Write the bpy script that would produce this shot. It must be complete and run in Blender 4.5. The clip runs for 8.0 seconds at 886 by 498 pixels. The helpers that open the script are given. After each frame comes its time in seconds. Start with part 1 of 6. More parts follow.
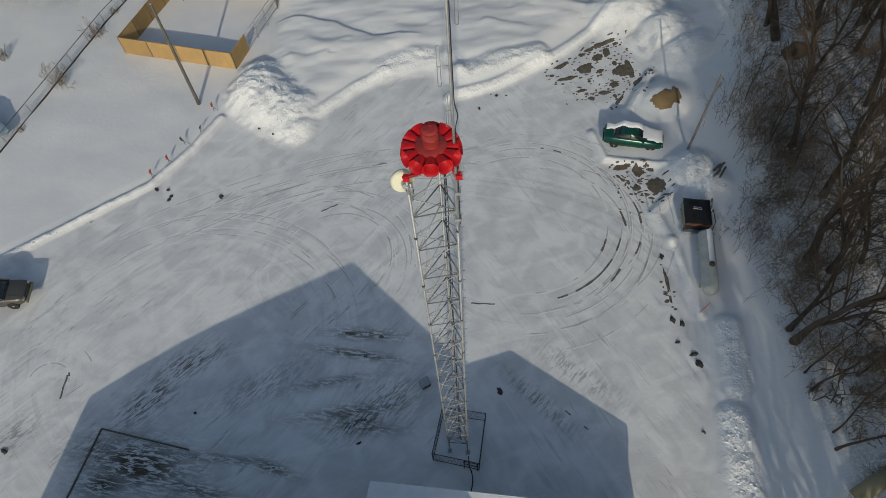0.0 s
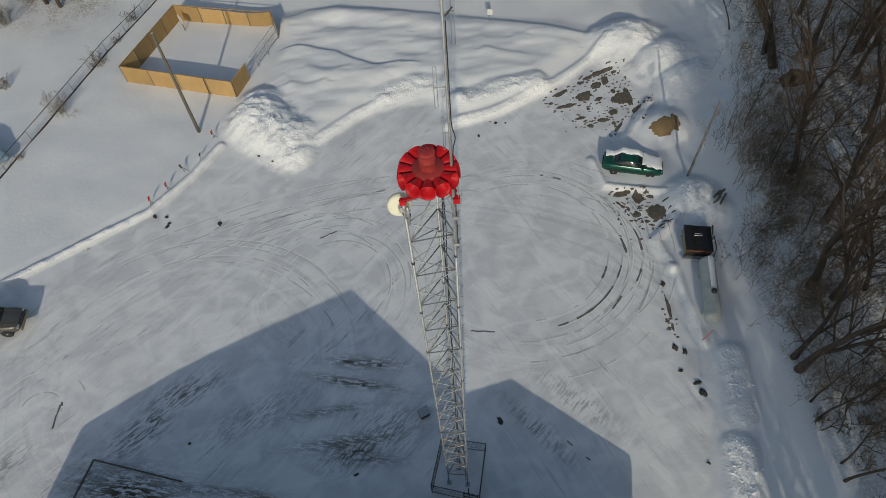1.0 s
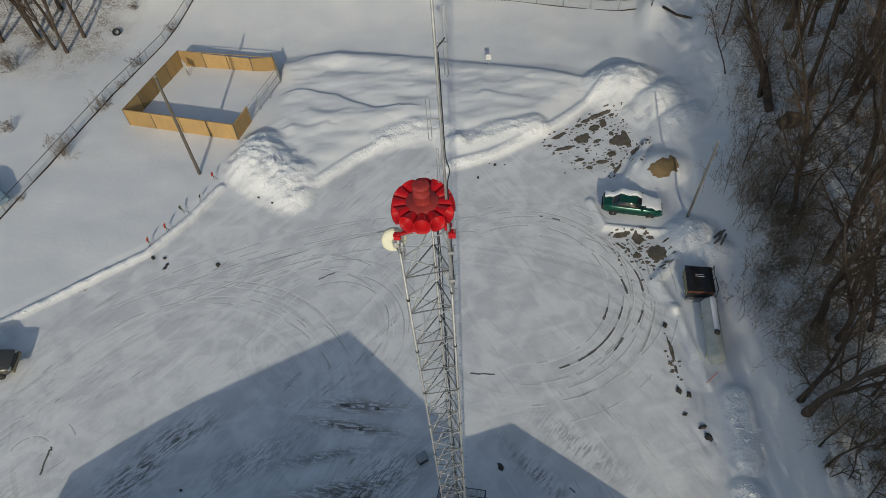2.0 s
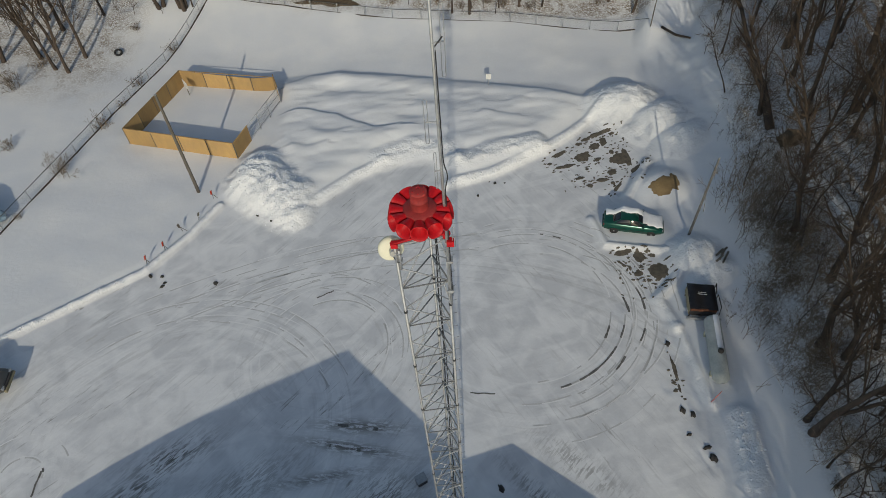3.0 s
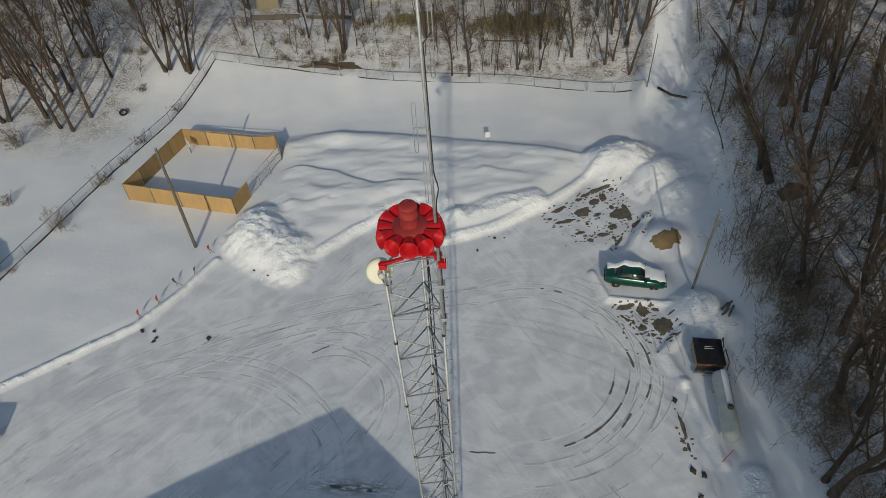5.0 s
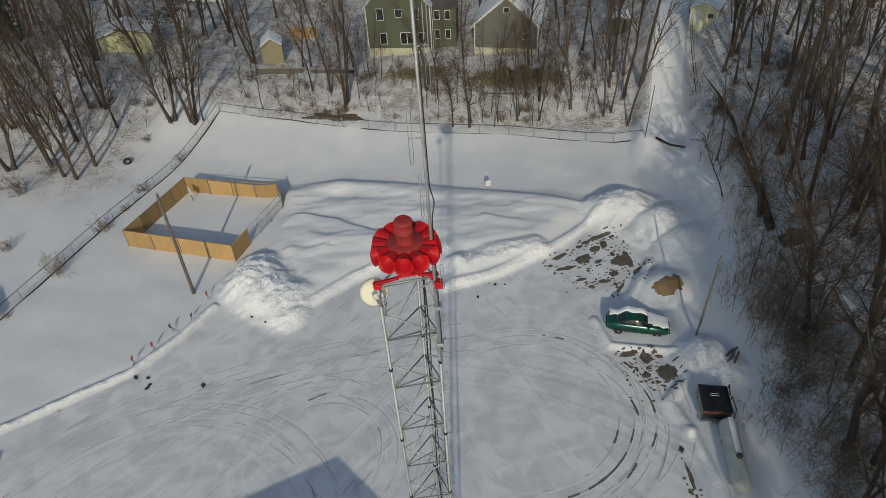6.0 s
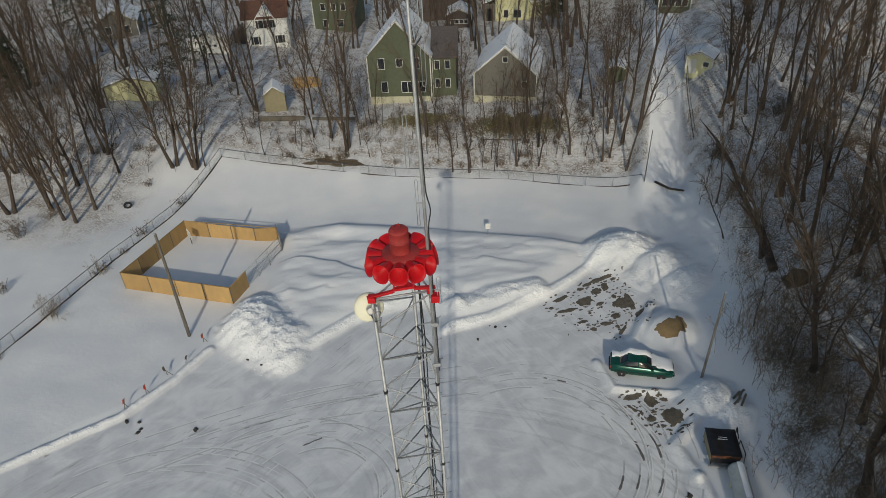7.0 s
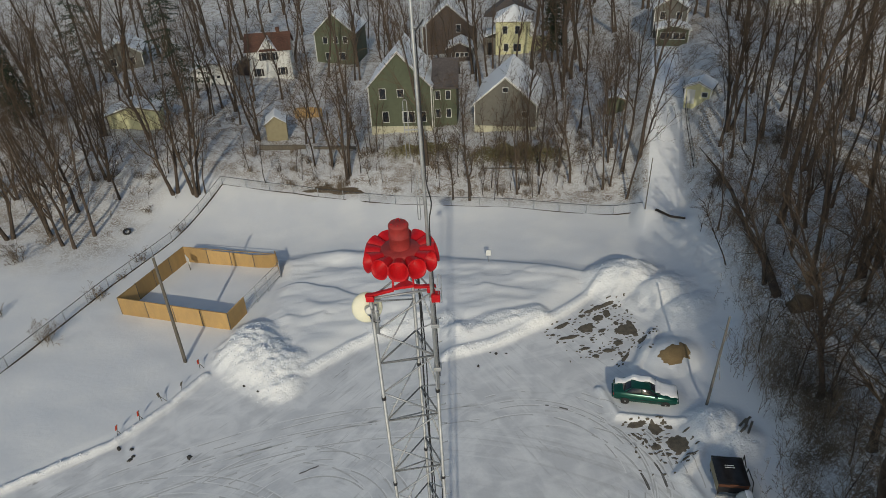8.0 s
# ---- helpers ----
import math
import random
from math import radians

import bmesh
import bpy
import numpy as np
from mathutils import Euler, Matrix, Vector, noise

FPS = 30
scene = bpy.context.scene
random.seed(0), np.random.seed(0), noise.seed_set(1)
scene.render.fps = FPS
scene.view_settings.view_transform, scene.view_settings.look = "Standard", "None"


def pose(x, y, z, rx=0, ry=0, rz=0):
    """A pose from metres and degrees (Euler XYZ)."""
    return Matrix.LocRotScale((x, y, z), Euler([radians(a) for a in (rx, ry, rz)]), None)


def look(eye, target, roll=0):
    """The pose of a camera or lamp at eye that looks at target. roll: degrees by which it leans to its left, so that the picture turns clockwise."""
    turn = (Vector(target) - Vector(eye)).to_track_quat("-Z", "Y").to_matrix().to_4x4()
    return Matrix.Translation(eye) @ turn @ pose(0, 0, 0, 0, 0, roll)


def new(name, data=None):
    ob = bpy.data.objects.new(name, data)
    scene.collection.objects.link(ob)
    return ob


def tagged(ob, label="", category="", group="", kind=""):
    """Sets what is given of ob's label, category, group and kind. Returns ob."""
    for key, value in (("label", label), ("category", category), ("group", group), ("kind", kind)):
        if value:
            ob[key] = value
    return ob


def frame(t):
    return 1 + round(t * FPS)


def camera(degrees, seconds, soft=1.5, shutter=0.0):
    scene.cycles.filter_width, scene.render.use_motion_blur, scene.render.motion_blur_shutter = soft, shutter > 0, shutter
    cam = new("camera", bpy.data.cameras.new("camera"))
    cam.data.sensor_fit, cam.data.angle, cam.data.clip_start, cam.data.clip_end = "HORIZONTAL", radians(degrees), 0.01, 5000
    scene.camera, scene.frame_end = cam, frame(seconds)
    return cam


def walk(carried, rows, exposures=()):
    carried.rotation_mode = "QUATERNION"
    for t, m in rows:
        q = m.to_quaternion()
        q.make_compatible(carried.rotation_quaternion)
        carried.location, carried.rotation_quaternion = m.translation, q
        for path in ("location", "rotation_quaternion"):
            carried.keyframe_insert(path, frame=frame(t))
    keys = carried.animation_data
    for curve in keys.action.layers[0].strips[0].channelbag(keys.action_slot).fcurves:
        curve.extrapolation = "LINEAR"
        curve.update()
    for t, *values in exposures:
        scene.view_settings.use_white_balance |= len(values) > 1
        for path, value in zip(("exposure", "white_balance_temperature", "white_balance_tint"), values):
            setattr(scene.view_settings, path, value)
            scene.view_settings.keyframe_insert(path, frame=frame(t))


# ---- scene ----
# ---------------------------------------------------------------- camera
cam = camera(67.8, 8.0, 0.6)
PATH = [
    (0.0, (0.448, -0.680, 39.272), (0.378, 0.384, 37.580), -4.3),
    (0.5, (0.423, -0.630, 39.159), (0.354, 0.444, 37.473), -4.2),
    (1.0, (0.502, -0.562, 38.923), (0.433, 0.573, 37.279), -4.1),
    (1.5, (0.589, -0.542, 38.723), (0.519, 0.657, 37.124), -4.0),
    (3.0, (0.677, -0.548, 38.007), (0.607, 0.747, 36.485), -3.8),
    (3.5, (0.684, -0.606, 37.665), (0.613, 0.709, 36.160), -3.8),
    (4.0, (0.719, -0.628, 37.325), (0.649, 0.707, 35.837), -3.7),
    (4.5, (0.787, -0.667, 37.011), (0.717, 0.719, 35.571), -3.6),
    (6.0, (0.931, -1.041, 35.785), (0.861, 0.517, 34.533), -3.2),
    (6.5, (0.944, -1.136, 35.328), (0.876, 0.472, 34.141), -3.1),
    (7.0, (0.966, -1.184, 34.830), (0.899, 0.467, 33.705), -3.0),
    (7.5, (0.939, -1.222, 34.378), (0.873, 0.464, 33.303), -2.9),
    (8.0, (0.911, -1.270, 33.967), (0.847, 0.439, 32.930), -2.7),
]
EXPOSURES = [(0.0, -0.33, 7130, 5), (8.0, -0.36, 7060, 5)]
walk(cam, [(t, look(e, a, r)) for t, e, a, r in PATH], EXPOSURES)

# ---------------------------------------------------------------- sky and sun
ELEV = radians(26.3)
world = bpy.data.worlds.new("winter_sky")
scene.world = world
world.use_nodes = True
wn = world.node_tree.nodes
sky = wn.new("ShaderNodeTexSky")
sky.sky_type = "NISHITA"
sky.sun_disc = False
sky.sun_elevation = ELEV
sky.sun_rotation = math.pi
sky.air_density = 1.0
sky.dust_density = 1.0
world.node_tree.links.new(sky.outputs[0], wn["Background"].inputs[0])
wn["Background"].inputs[1].default_value = 0.133
sun = bpy.data.lights.new("sun", "SUN")
sun.energy, sun.angle, sun.color = 2.35, radians(0.53), (1.0, 0.94, 0.84)
new("sun", sun).matrix_world = look((0, 0, 80), (-0.01, math.cos(ELEV), 80 - math.sin(ELEV)))


# ---------------------------------------------------------------- noise
def lattice(ix, iy, s):
    v = np.sin(ix * 127.1 + iy * 311.7 + s * 74.7) * 43758.5453
    return v - np.floor(v)


def value_noise(x, y, s=0):
    x, y = np.asarray(x, float), np.asarray(y, float)
    ix, iy = np.floor(x), np.floor(y)
    fx, fy = x - ix, y - iy
    fx, fy = fx * fx * (3 - 2 * fx), fy * fy * (3 - 2 * fy)
    a, b = lattice(ix, iy, s), lattice(ix + 1, iy, s)
    c, d = lattice(ix, iy + 1, s), lattice(ix + 1, iy + 1, s)
    return (a + (b - a) * fx) * (1 - fy) + (c + (d - c) * fx) * fy - 0.5


def fbm(x, y, octaves=3, s=0):
    out, amp = 0, 1.0
    for k in range(octaves):
        out = out + amp * value_noise(x * 2 ** k, y * 2 ** k, s + k)
        amp *= 0.5
    return out


# ---------------------------------------------------------------- the lie of the land
def soft(v, k=1.0):
    return np.log1p(np.exp(np.clip(np.asarray(v, float) * k, -40, 40))) / k


def terrain(x, y):
    """The bare slope: a lot that falls to one side, a bank with woods, yards that climb behind."""
    x, y = np.asarray(x, float), np.asarray(y, float)
    z = 0.062 * np.clip(x, -60, 60) - 0.0224 * np.clip(y, -40, 130)
    z = z + 0.19 * (soft(-x - 19, 0.6) - soft(-x - 50, 0.6))
    z = z + 0.24 * (soft(y - 62, 0.5) - soft(y - 76, 0.5))
    z = z + 0.55 * soft(x - 18.5, 0.8) - 0.35 * soft(x - 30, 0.5) - 0.2 * soft(x - 60, 0.5)
    return z


def lane_x(y):
    return 21.4 + 0.25 * (np.asarray(y, float) - 58)


def bank_edge(y):
    return np.interp(y, [8, 12, 19, 23, 31, 38, 46, 58, 70, 110], [20.0, 19.7, 19.1, 19.0, 19.8, 21.2, 22.8, 23.4, 27.4, 37.6])


def near_line(x, y, pts):
    """Distance to a polyline."""
    best = np.full(np.shape(x), 1e9)
    for (ax, ay), (bx, by) in zip(pts, pts[1:]):
        dx, dy = bx - ax, by - ay
        t = np.clip(((x - ax) * dx + (y - ay) * dy) / (dx * dx + dy * dy), 0, 1)
        best = np.minimum(best, np.hypot(x - ax - t * dx, y - ay - t * dy))
    return best


def inside(x, y, poly):
    hit = np.zeros(np.shape(x), bool)
    for (ax, ay), (bx, by) in zip(poly, poly[1:] + poly[:1]):
        if ay != by:
            cross = (ay > y) != (by > y)
            hit ^= cross & (x < (bx - ax) * (y - ay) / (by - ay) + ax)
    return hit


def smooth_in(x, y, poly, w):
    d = near_line(x, y, poly + poly[:1])
    d = np.where(inside(x, y, poly), d, -d)
    t = np.clip(d / w * 0.5 + 0.5, 0, 1)
    return t * t * (3 - 2 * t)


LOT = [(-60, -30), (-60, 6), (-36, 21.5), (-33.1, 24), (-28.1, 28.4), (-24.3, 31.7), (-22.0, 35.4), (-20.0, 39.6), (-17.8, 38.4),
       (-15.6, 36.4), (-12.7, 36.5), (-12.0, 38.2), (-8.6, 41.2), (-5.7, 43.0), (-1.9, 42.8), (-0.7, 41.2), (-0.9, 39.3), (3.0, 40.3), (7.6, 42.8),
       (13.2, 47.5), (15.8, 45.5), (17.2, 40.5), (13.6, 36.6), (11.0, 35.0), (10.4, 34.3), (11.2, 31.6), (15.2, 30.6), (15.0, 27.0),
       (14.4, 24.0), (15.2, 18.0), (15.2, 13.2), (14.4, 10.8), (14.2, 4.0), (14, -30)]
MOUND = [(-18.2, 56.4), (-11.9, 57.0), (-3.1, 54.6), (2.9, 52.8), (9.3, 51.6), (12.9, 49.9), (7.2, 44.6), (0.6, 43.4), (-1.4, 45.6),
         (-5.5, 45.2), (-8.2, 43.2), (-12.6, 39.4), (-14.5, 42.5), (-16.8, 46.5), (-17.0, 52.0)]
RIDGES = [  # polyline, height, half width, roughness
    ([(-36, 21.2), (-33.0, 23.6), (-28.0, 28.0), (-24.2, 31.3), (-21.9, 35.1), (-20.2, 38.7)], 0.26, 0.28, 0.8),
    ([(-12.3, 38.5), (-8.7, 41.6), (-5.9, 43.4)], 0.15, 0.45, 0.8),
    ([(-6.6, 43.3), (-5.2, 44.0), (-3.3, 44.6), (-1.2, 44.1), (-0.3, 42.6)], 0.32, 1.05, 0.8),
    ([(0.5, 42.0), (3.1, 43.0), (6.9, 43.8)], 0.36, 1.0, 0.8),
    ([(-0.8, 39.5), (3.0, 40.6), (7.6, 43.1), (10.5, 45.4), (13.3, 48.1)], 0.14, 0.42, 0.9),
    ([(16.7, 17.2), (16.4, 13.4)], 0.24, 0.75, 1.0),
    ([(15.8, 11.4), (15.4, 8.2), (15.5, 4.0)], 0.24, 0.85, 1.0),
    ([(10.4, 34.6), (11.1, 31.7), (15.2, 30.8)], 0.16, 0.25, 0.5),
    ([(13.6, 36.7), (15.9, 40.6)], 0.25, 0.4, 0.6),
    ([(14.5, 24.0), (13.9, 26.5), (15.5, 28.2)], 0.22, 0.4, 0.5),
    ([(14.5, 24.0), (15.3, 18.2)], 0.15, 0.35, 0.5),
]
APRON = [(-0.7, 39.9), (3.0, 41.0), (7.4, 43.3), (7.0, 44.2), (3.0, 43.4), (0.3, 42.4), (-0.5, 42.6)]
CRESTS = [  # wind-shaped crests: polyline, height, width of the near slope, width of the far drop
    ([(-16.8, 55.0), (-14.6, 56.7), (-8.0, 55.8), (-2.3, 54.5), (3.0, 52.9), (7.2, 51.3), (12.1, 49.3)], 0.20, 3.2, 1.0),
    ([(-15.4, 50.9), (-11.4, 49.6), (-9.4, 48.2), (-7.7, 47.2), (-5.2, 47.3)], 0.27, 2.4, 0.6),
    ([(-12.5, 53.2), (-9.4, 52.6), (-5.0, 52.0)], 0.13, 2.0, 1.0),
    ([(2.6, 48.2), (3.8, 47.9), (5.7, 47.3)], 0.11, 1.3, 0.5),
    ([(-15.0, 45.7), (-13.6, 45.2), (-11.8, 45.5)], 0.14, 1.4, 0.6),
    ([(-13.6, 47.6), (-12.3, 47.0), (-10.8, 46.9)], 0.10, 1.6, 0.8),
    ([(-3.5, 50.4), (-0.5, 49.8), (2.2, 49.9)], 0.11, 2.0, 0.9),
    ([(5.5, 49.8), (8.2, 48.9), (10.6, 47.9)], 0.12, 1.8, 0.9),
]
HEAPS = [  # x, y, radius, height, roughness
    (-17.3, 41.6, 2.5, 1.7, 1.0), (-14.7, 39.1, 2.3, 1.2, 1.0), (-13.9, 37.4, 1.7, 0.6, 1.0), (-17.5, 43.6, 1.9, 1.1, 0.8),
    (-16.2, 40.2, 2.5, 1.5, 0.9), (15.2, 48.2, 2.9, 1.9, 0.6), (17.3, 45.6, 2.6, 1.3, 0.6), (18.6, 42.6, 2.0, 0.8, 0.5),
    (13.4, 48.0, 1.6, 0.7, 0.8), (16.2, 37.4, 1.9, 1.0, 0.2), (16.9, 29.9, 1.7, 1.0, 0.7), (17.8, 28.4, 1.4, 0.6, 0.6),
]


def ground_z(x, y):
    x, y = np.asarray(x, float), np.asarray(y, float)
    z = terrain(x, y)
    lot = smooth_in(x, y, LOT, 0.7)
    mound = smooth_in(x, y, MOUND, 1.3)
    z = z + (1 - lot) * (0.22 + 0.10 * fbm(x * 0.35, y * 0.35, 2, 3))
    z = z + 0.36 * smooth_in(x, y, APRON, 1.0)
    for pts, h, near, far in CRESTS:
        d = near_line(x, y, pts) + 0.18 * fbm(x * 0.7, y * 0.7, 2, 61)
        beyond = y > np.interp(x, [p[0] for p in pts], [p[1] for p in pts])
        k = np.clip(1 - d / np.where(beyond, far, near), 0, 1)
        z = z + h * k * k * (3 - 2 * k)
    z = z + mound * (0.55 + 0.50 * fbm(x * 0.13 + 4, y * 0.27 + 0.05 * x, 2, 11) + 0.12 * fbm(x * 0.5, y * 1.1, 2, 15))
    rough = 0.6 * fbm(x * 1.1 + 0.8 * y, y * 1.1 - 0.8 * x, 2, 21) + 0.9 * fbm(x * 2.4 - 1.9 * y, y * 2.4 + 1.9 * x, 2, 25)
    for pts, h, w, r in RIDGES:
        k = np.clip(1.25 - near_line(x, y, pts) / w * 0.8, 0, 1)
        k = k * k * (3 - 2 * k)
        z = z + h * k * (1 + 0.45 * r * rough + 0.5 * r * fbm(x * 0.27 + 0.11 * y, y * 0.31, 2, 31)) + 0.10 * r * k * fbm(x * 2.2 + 0.7 * y, y * 2.0 - 0.6 * x, 3, 45)
    top = np.zeros(np.shape(x))
    for hx, hy, rad, h, r in HEAPS:
        d = np.hypot(x - hx, y - hy) / rad + 0.16 * r * fbm(x * 1.1 + hx, y * 1.1, 3, 71)
        k = np.clip(1 - d * d * 0.55, 0, 1) ** 1.6
        if r > 0.75:
            lobe = np.clip((1.30 - d) / 0.85, 0, 1)
            k = 0.68 * k + 0.32 * lobe * lobe * (3 - 2 * lobe)
        top = np.maximum(top, h * k * (1 + 0.12 * r * rough) + 0.34 * r * k ** 0.5 * (0.16 - np.abs(fbm(x * 1.5 + 0.4 * y, y * 1.5 - 0.4 * x, 4, 41))))
    z = z + top
    wild = np.clip(np.maximum((x - 19.5) / 2, (y - 64) / 3), 0, 1)
    z = z + wild * 0.25 * fbm(x * 0.5, y * 0.5, 3, 51)
    k = np.clip(2.2 - np.abs(x - lane_x(y)) / 1.7, 0, 1) * np.clip((y - 54) / 5, 0, 1)
    k = k * k * (3 - 2 * k)
    return z * (1 - k) + k * (terrain(lane_x(y), y) + 0.12)


def gz(x, y):
    return float(ground_z(np.array([x]), np.array([y]))[0])


# ---------------------------------------------------------------- mesh helpers
def mesh_of(bm, name):
    me = bpy.data.meshes.new(name)
    bm.normal_update()
    bm.to_mesh(me)
    bm.free()
    return me


def part(name, bm, material, parent=None, label=""):
    me = mesh_of(bm, name) if isinstance(bm, bmesh.types.BMesh) else bm
    if material and not me.materials:
        me.materials.append(material)
    ob = new(name, me)
    if parent:
        ob.parent = parent
    if label:
        ob["label"] = label
    return ob


def thing(name, label, category, place=(0, 0, 0), rz=0.0, group="", kind=""):
    ob = new(name)
    ob.matrix_basis = pose(*place, 0, 0, rz)
    return tagged(ob, label, category, group, kind)


def frame_of(d):
    d = Vector(d).normalized()
    side = d.cross(Vector((0, 0, 1)) if abs(d.z) < 0.95 else Vector((1, 0, 0))).normalized()
    return d, side, d.cross(side)


def tube(bm, pts, radii, sides=8, cap=True, smooth=True):
    pts = [Vector(p) for p in pts]
    if not isinstance(radii, (list, tuple)):
        radii = [radii] * len(pts)
    radii = [float(r) for r in radii]
    rings = []
    for i, p in enumerate(pts):
        d, u, v = frame_of(pts[min(i + 1, len(pts) - 1)] - pts[max(i - 1, 0)])
        rings.append([bm.verts.new(p + radii[i] * (math.cos(a) * u + math.sin(a) * v))
                      for a in (2 * math.pi * k / sides for k in range(sides))])
    for a, b in zip(rings, rings[1:]):
        for k in range(sides):
            f = bm.faces.new((a[k], a[(k + 1) % sides], b[(k + 1) % sides], b[k]))
            f.smooth = smooth
    if cap:
        bm.faces.new(rings[0][::-1])
        bm.faces.new(rings[-1])
    return bm


def box(bm, x0, y0, z0, x1, y1, z1, bevel=0.0, m=None):
    r = bmesh.ops.create_cube(bm, size=1.0)
    vs = r["verts"]
    bmesh.ops.scale(bm, vec=(x1 - x0, y1 - y0, z1 - z0), verts=vs)
    bmesh.ops.translate(bm, vec=((x0 + x1) / 2, (y0 + y1) / 2, (z0 + z1) / 2), verts=vs)
    if bevel:
        es = list({e for v in vs for e in v.link_edges})
        r = bmesh.ops.bevel(bm, geom=es, offset=bevel, segments=2, affect="EDGES", profile=0.5)
        vs = list({v for f in r["faces"] for v in f.verts} | {v for v in vs if v.is_valid})
    if m is not None:
        bmesh.ops.transform(bm, matrix=m, verts=[v for v in vs if v.is_valid])
    return bm


def prism(bm, outline, depth0, depth1, axis="y"):
    """An outline (u, z) drawn out along y, or (y, z) along x, or (x, y) along z."""
    def put(u, v, d):
        return (u, d, v) if axis == "y" else (d, u, v) if axis == "x" else (u, v, d)
    a = [bm.verts.new(put(u, v, depth0)) for u, v in outline]
    b = [bm.verts.new(put(u, v, depth1)) for u, v in outline]
    n = len(outline)
    bm.faces.new(a)
    bm.faces.new(b[::-1])
    for k in range(n):
        bm.faces.new((a[k], b[k], b[(k + 1) % n], a[(k + 1) % n]))
    bmesh.ops.recalc_face_normals(bm, faces=bm.faces)
    return bm


def lathe(bm, profile, sides=24, m=None):
    rings = []
    for r, z in profile:
        rings.append([bm.verts.new((r * math.cos(2 * math.pi * k / sides), r * math.sin(2 * math.pi * k / sides), z)) for k in range(sides)])
    for a, b in zip(rings, rings[1:]):
        for k in range(sides):
            f = bm.faces.new((a[k], a[(k + 1) % sides], b[(k + 1) % sides], b[k]))
            f.smooth = True
    bm.faces.new(rings[0][::-1])
    bm.faces.new(rings[-1])
    if m is not None:
        bmesh.ops.transform(bm, matrix=m, verts=[v for ring in rings for v in ring])
    return bm


B = bmesh.new

# ---------------------------------------------------------------- materials


def mat(name, color, rough=0.7, metal=0.0, vary=0.15, scale=4.0, bump=0.0, bump_scale=30.0, second=None, stretch=(1, 1, 1), spec=0.5, island=False):
    m = bpy.data.materials.new(name)
    m.use_nodes = True
    t, n, l = m.node_tree, m.node_tree.nodes, m.node_tree.links
    p = n["Principled BSDF"]
    p.inputs["Roughness"].default_value = rough
    p.inputs["Metallic"].default_value = metal
    p.inputs["Specular IOR Level"].default_value = spec
    co = n.new("ShaderNodeTexCoord")
    mp = n.new("ShaderNodeMapping")
    mp.inputs["Scale"].default_value = stretch
    l.new(co.outputs["Object"], mp.inputs[0])
    big, fine = n.new("ShaderNodeTexNoise"), n.new("ShaderNodeTexNoise")
    for q, s in ((big, scale), (fine, scale * 7)):
        q.inputs["Scale"].default_value = s
        q.inputs["Detail"].default_value = 4
        l.new(mp.outputs[0], q.inputs["Vector"])
    add = n.new("ShaderNodeMath")
    add.operation = "MULTIPLY_ADD"
    l.new(fine.outputs[0], add.inputs[0])
    add.inputs[1].default_value = 0.5
    l.new(big.outputs[0], add.inputs[2])
    ramp = n.new("ShaderNodeMapRange")
    ramp.inputs[1].default_value, ramp.inputs[2].default_value = 0.5, 1.0
    l.new(add.outputs[0], ramp.inputs[0])
    mix = n.new("ShaderNodeMix")
    mix.data_type = "RGBA"
    c = color
    c2 = second or tuple(min(1, v * (1 + vary)) for v in c)
    c1 = c if second else tuple(v * (1 - vary) for v in c)
    mix.inputs[6].default_value, mix.inputs[7].default_value = (*c1, 1), (*c2, 1)
    l.new(ramp.outputs[0], mix.inputs[0])
    out = mix.outputs[2]
    if island:
        info = n.new("ShaderNodeObjectInfo")
        hsv = n.new("ShaderNodeHueSaturation")
        rr = n.new("ShaderNodeMapRange")
        rr.inputs[3].default_value, rr.inputs[4].default_value = 0.75, 1.25
        l.new(info.outputs["Random"], rr.inputs[0])
        l.new(rr.outputs[0], hsv.inputs["Value"])
        l.new(out, hsv.inputs["Color"])
        out = hsv.outputs[0]
    l.new(out, p.inputs["Base Color"])
    if bump:
        bn, b = n.new("ShaderNodeTexNoise"), n.new("ShaderNodeBump")
        bn.inputs["Scale"].default_value = bump_scale
        bn.inputs["Detail"].default_value = 5
        l.new(mp.outputs[0], bn.inputs["Vector"])
        l.new(bn.outputs[0], b.inputs["Height"])
        b.inputs["Strength"].default_value = bump
        b.inputs["Distance"].default_value = 0.05
        l.new(b.outputs[0], p.inputs["Normal"])
    return m


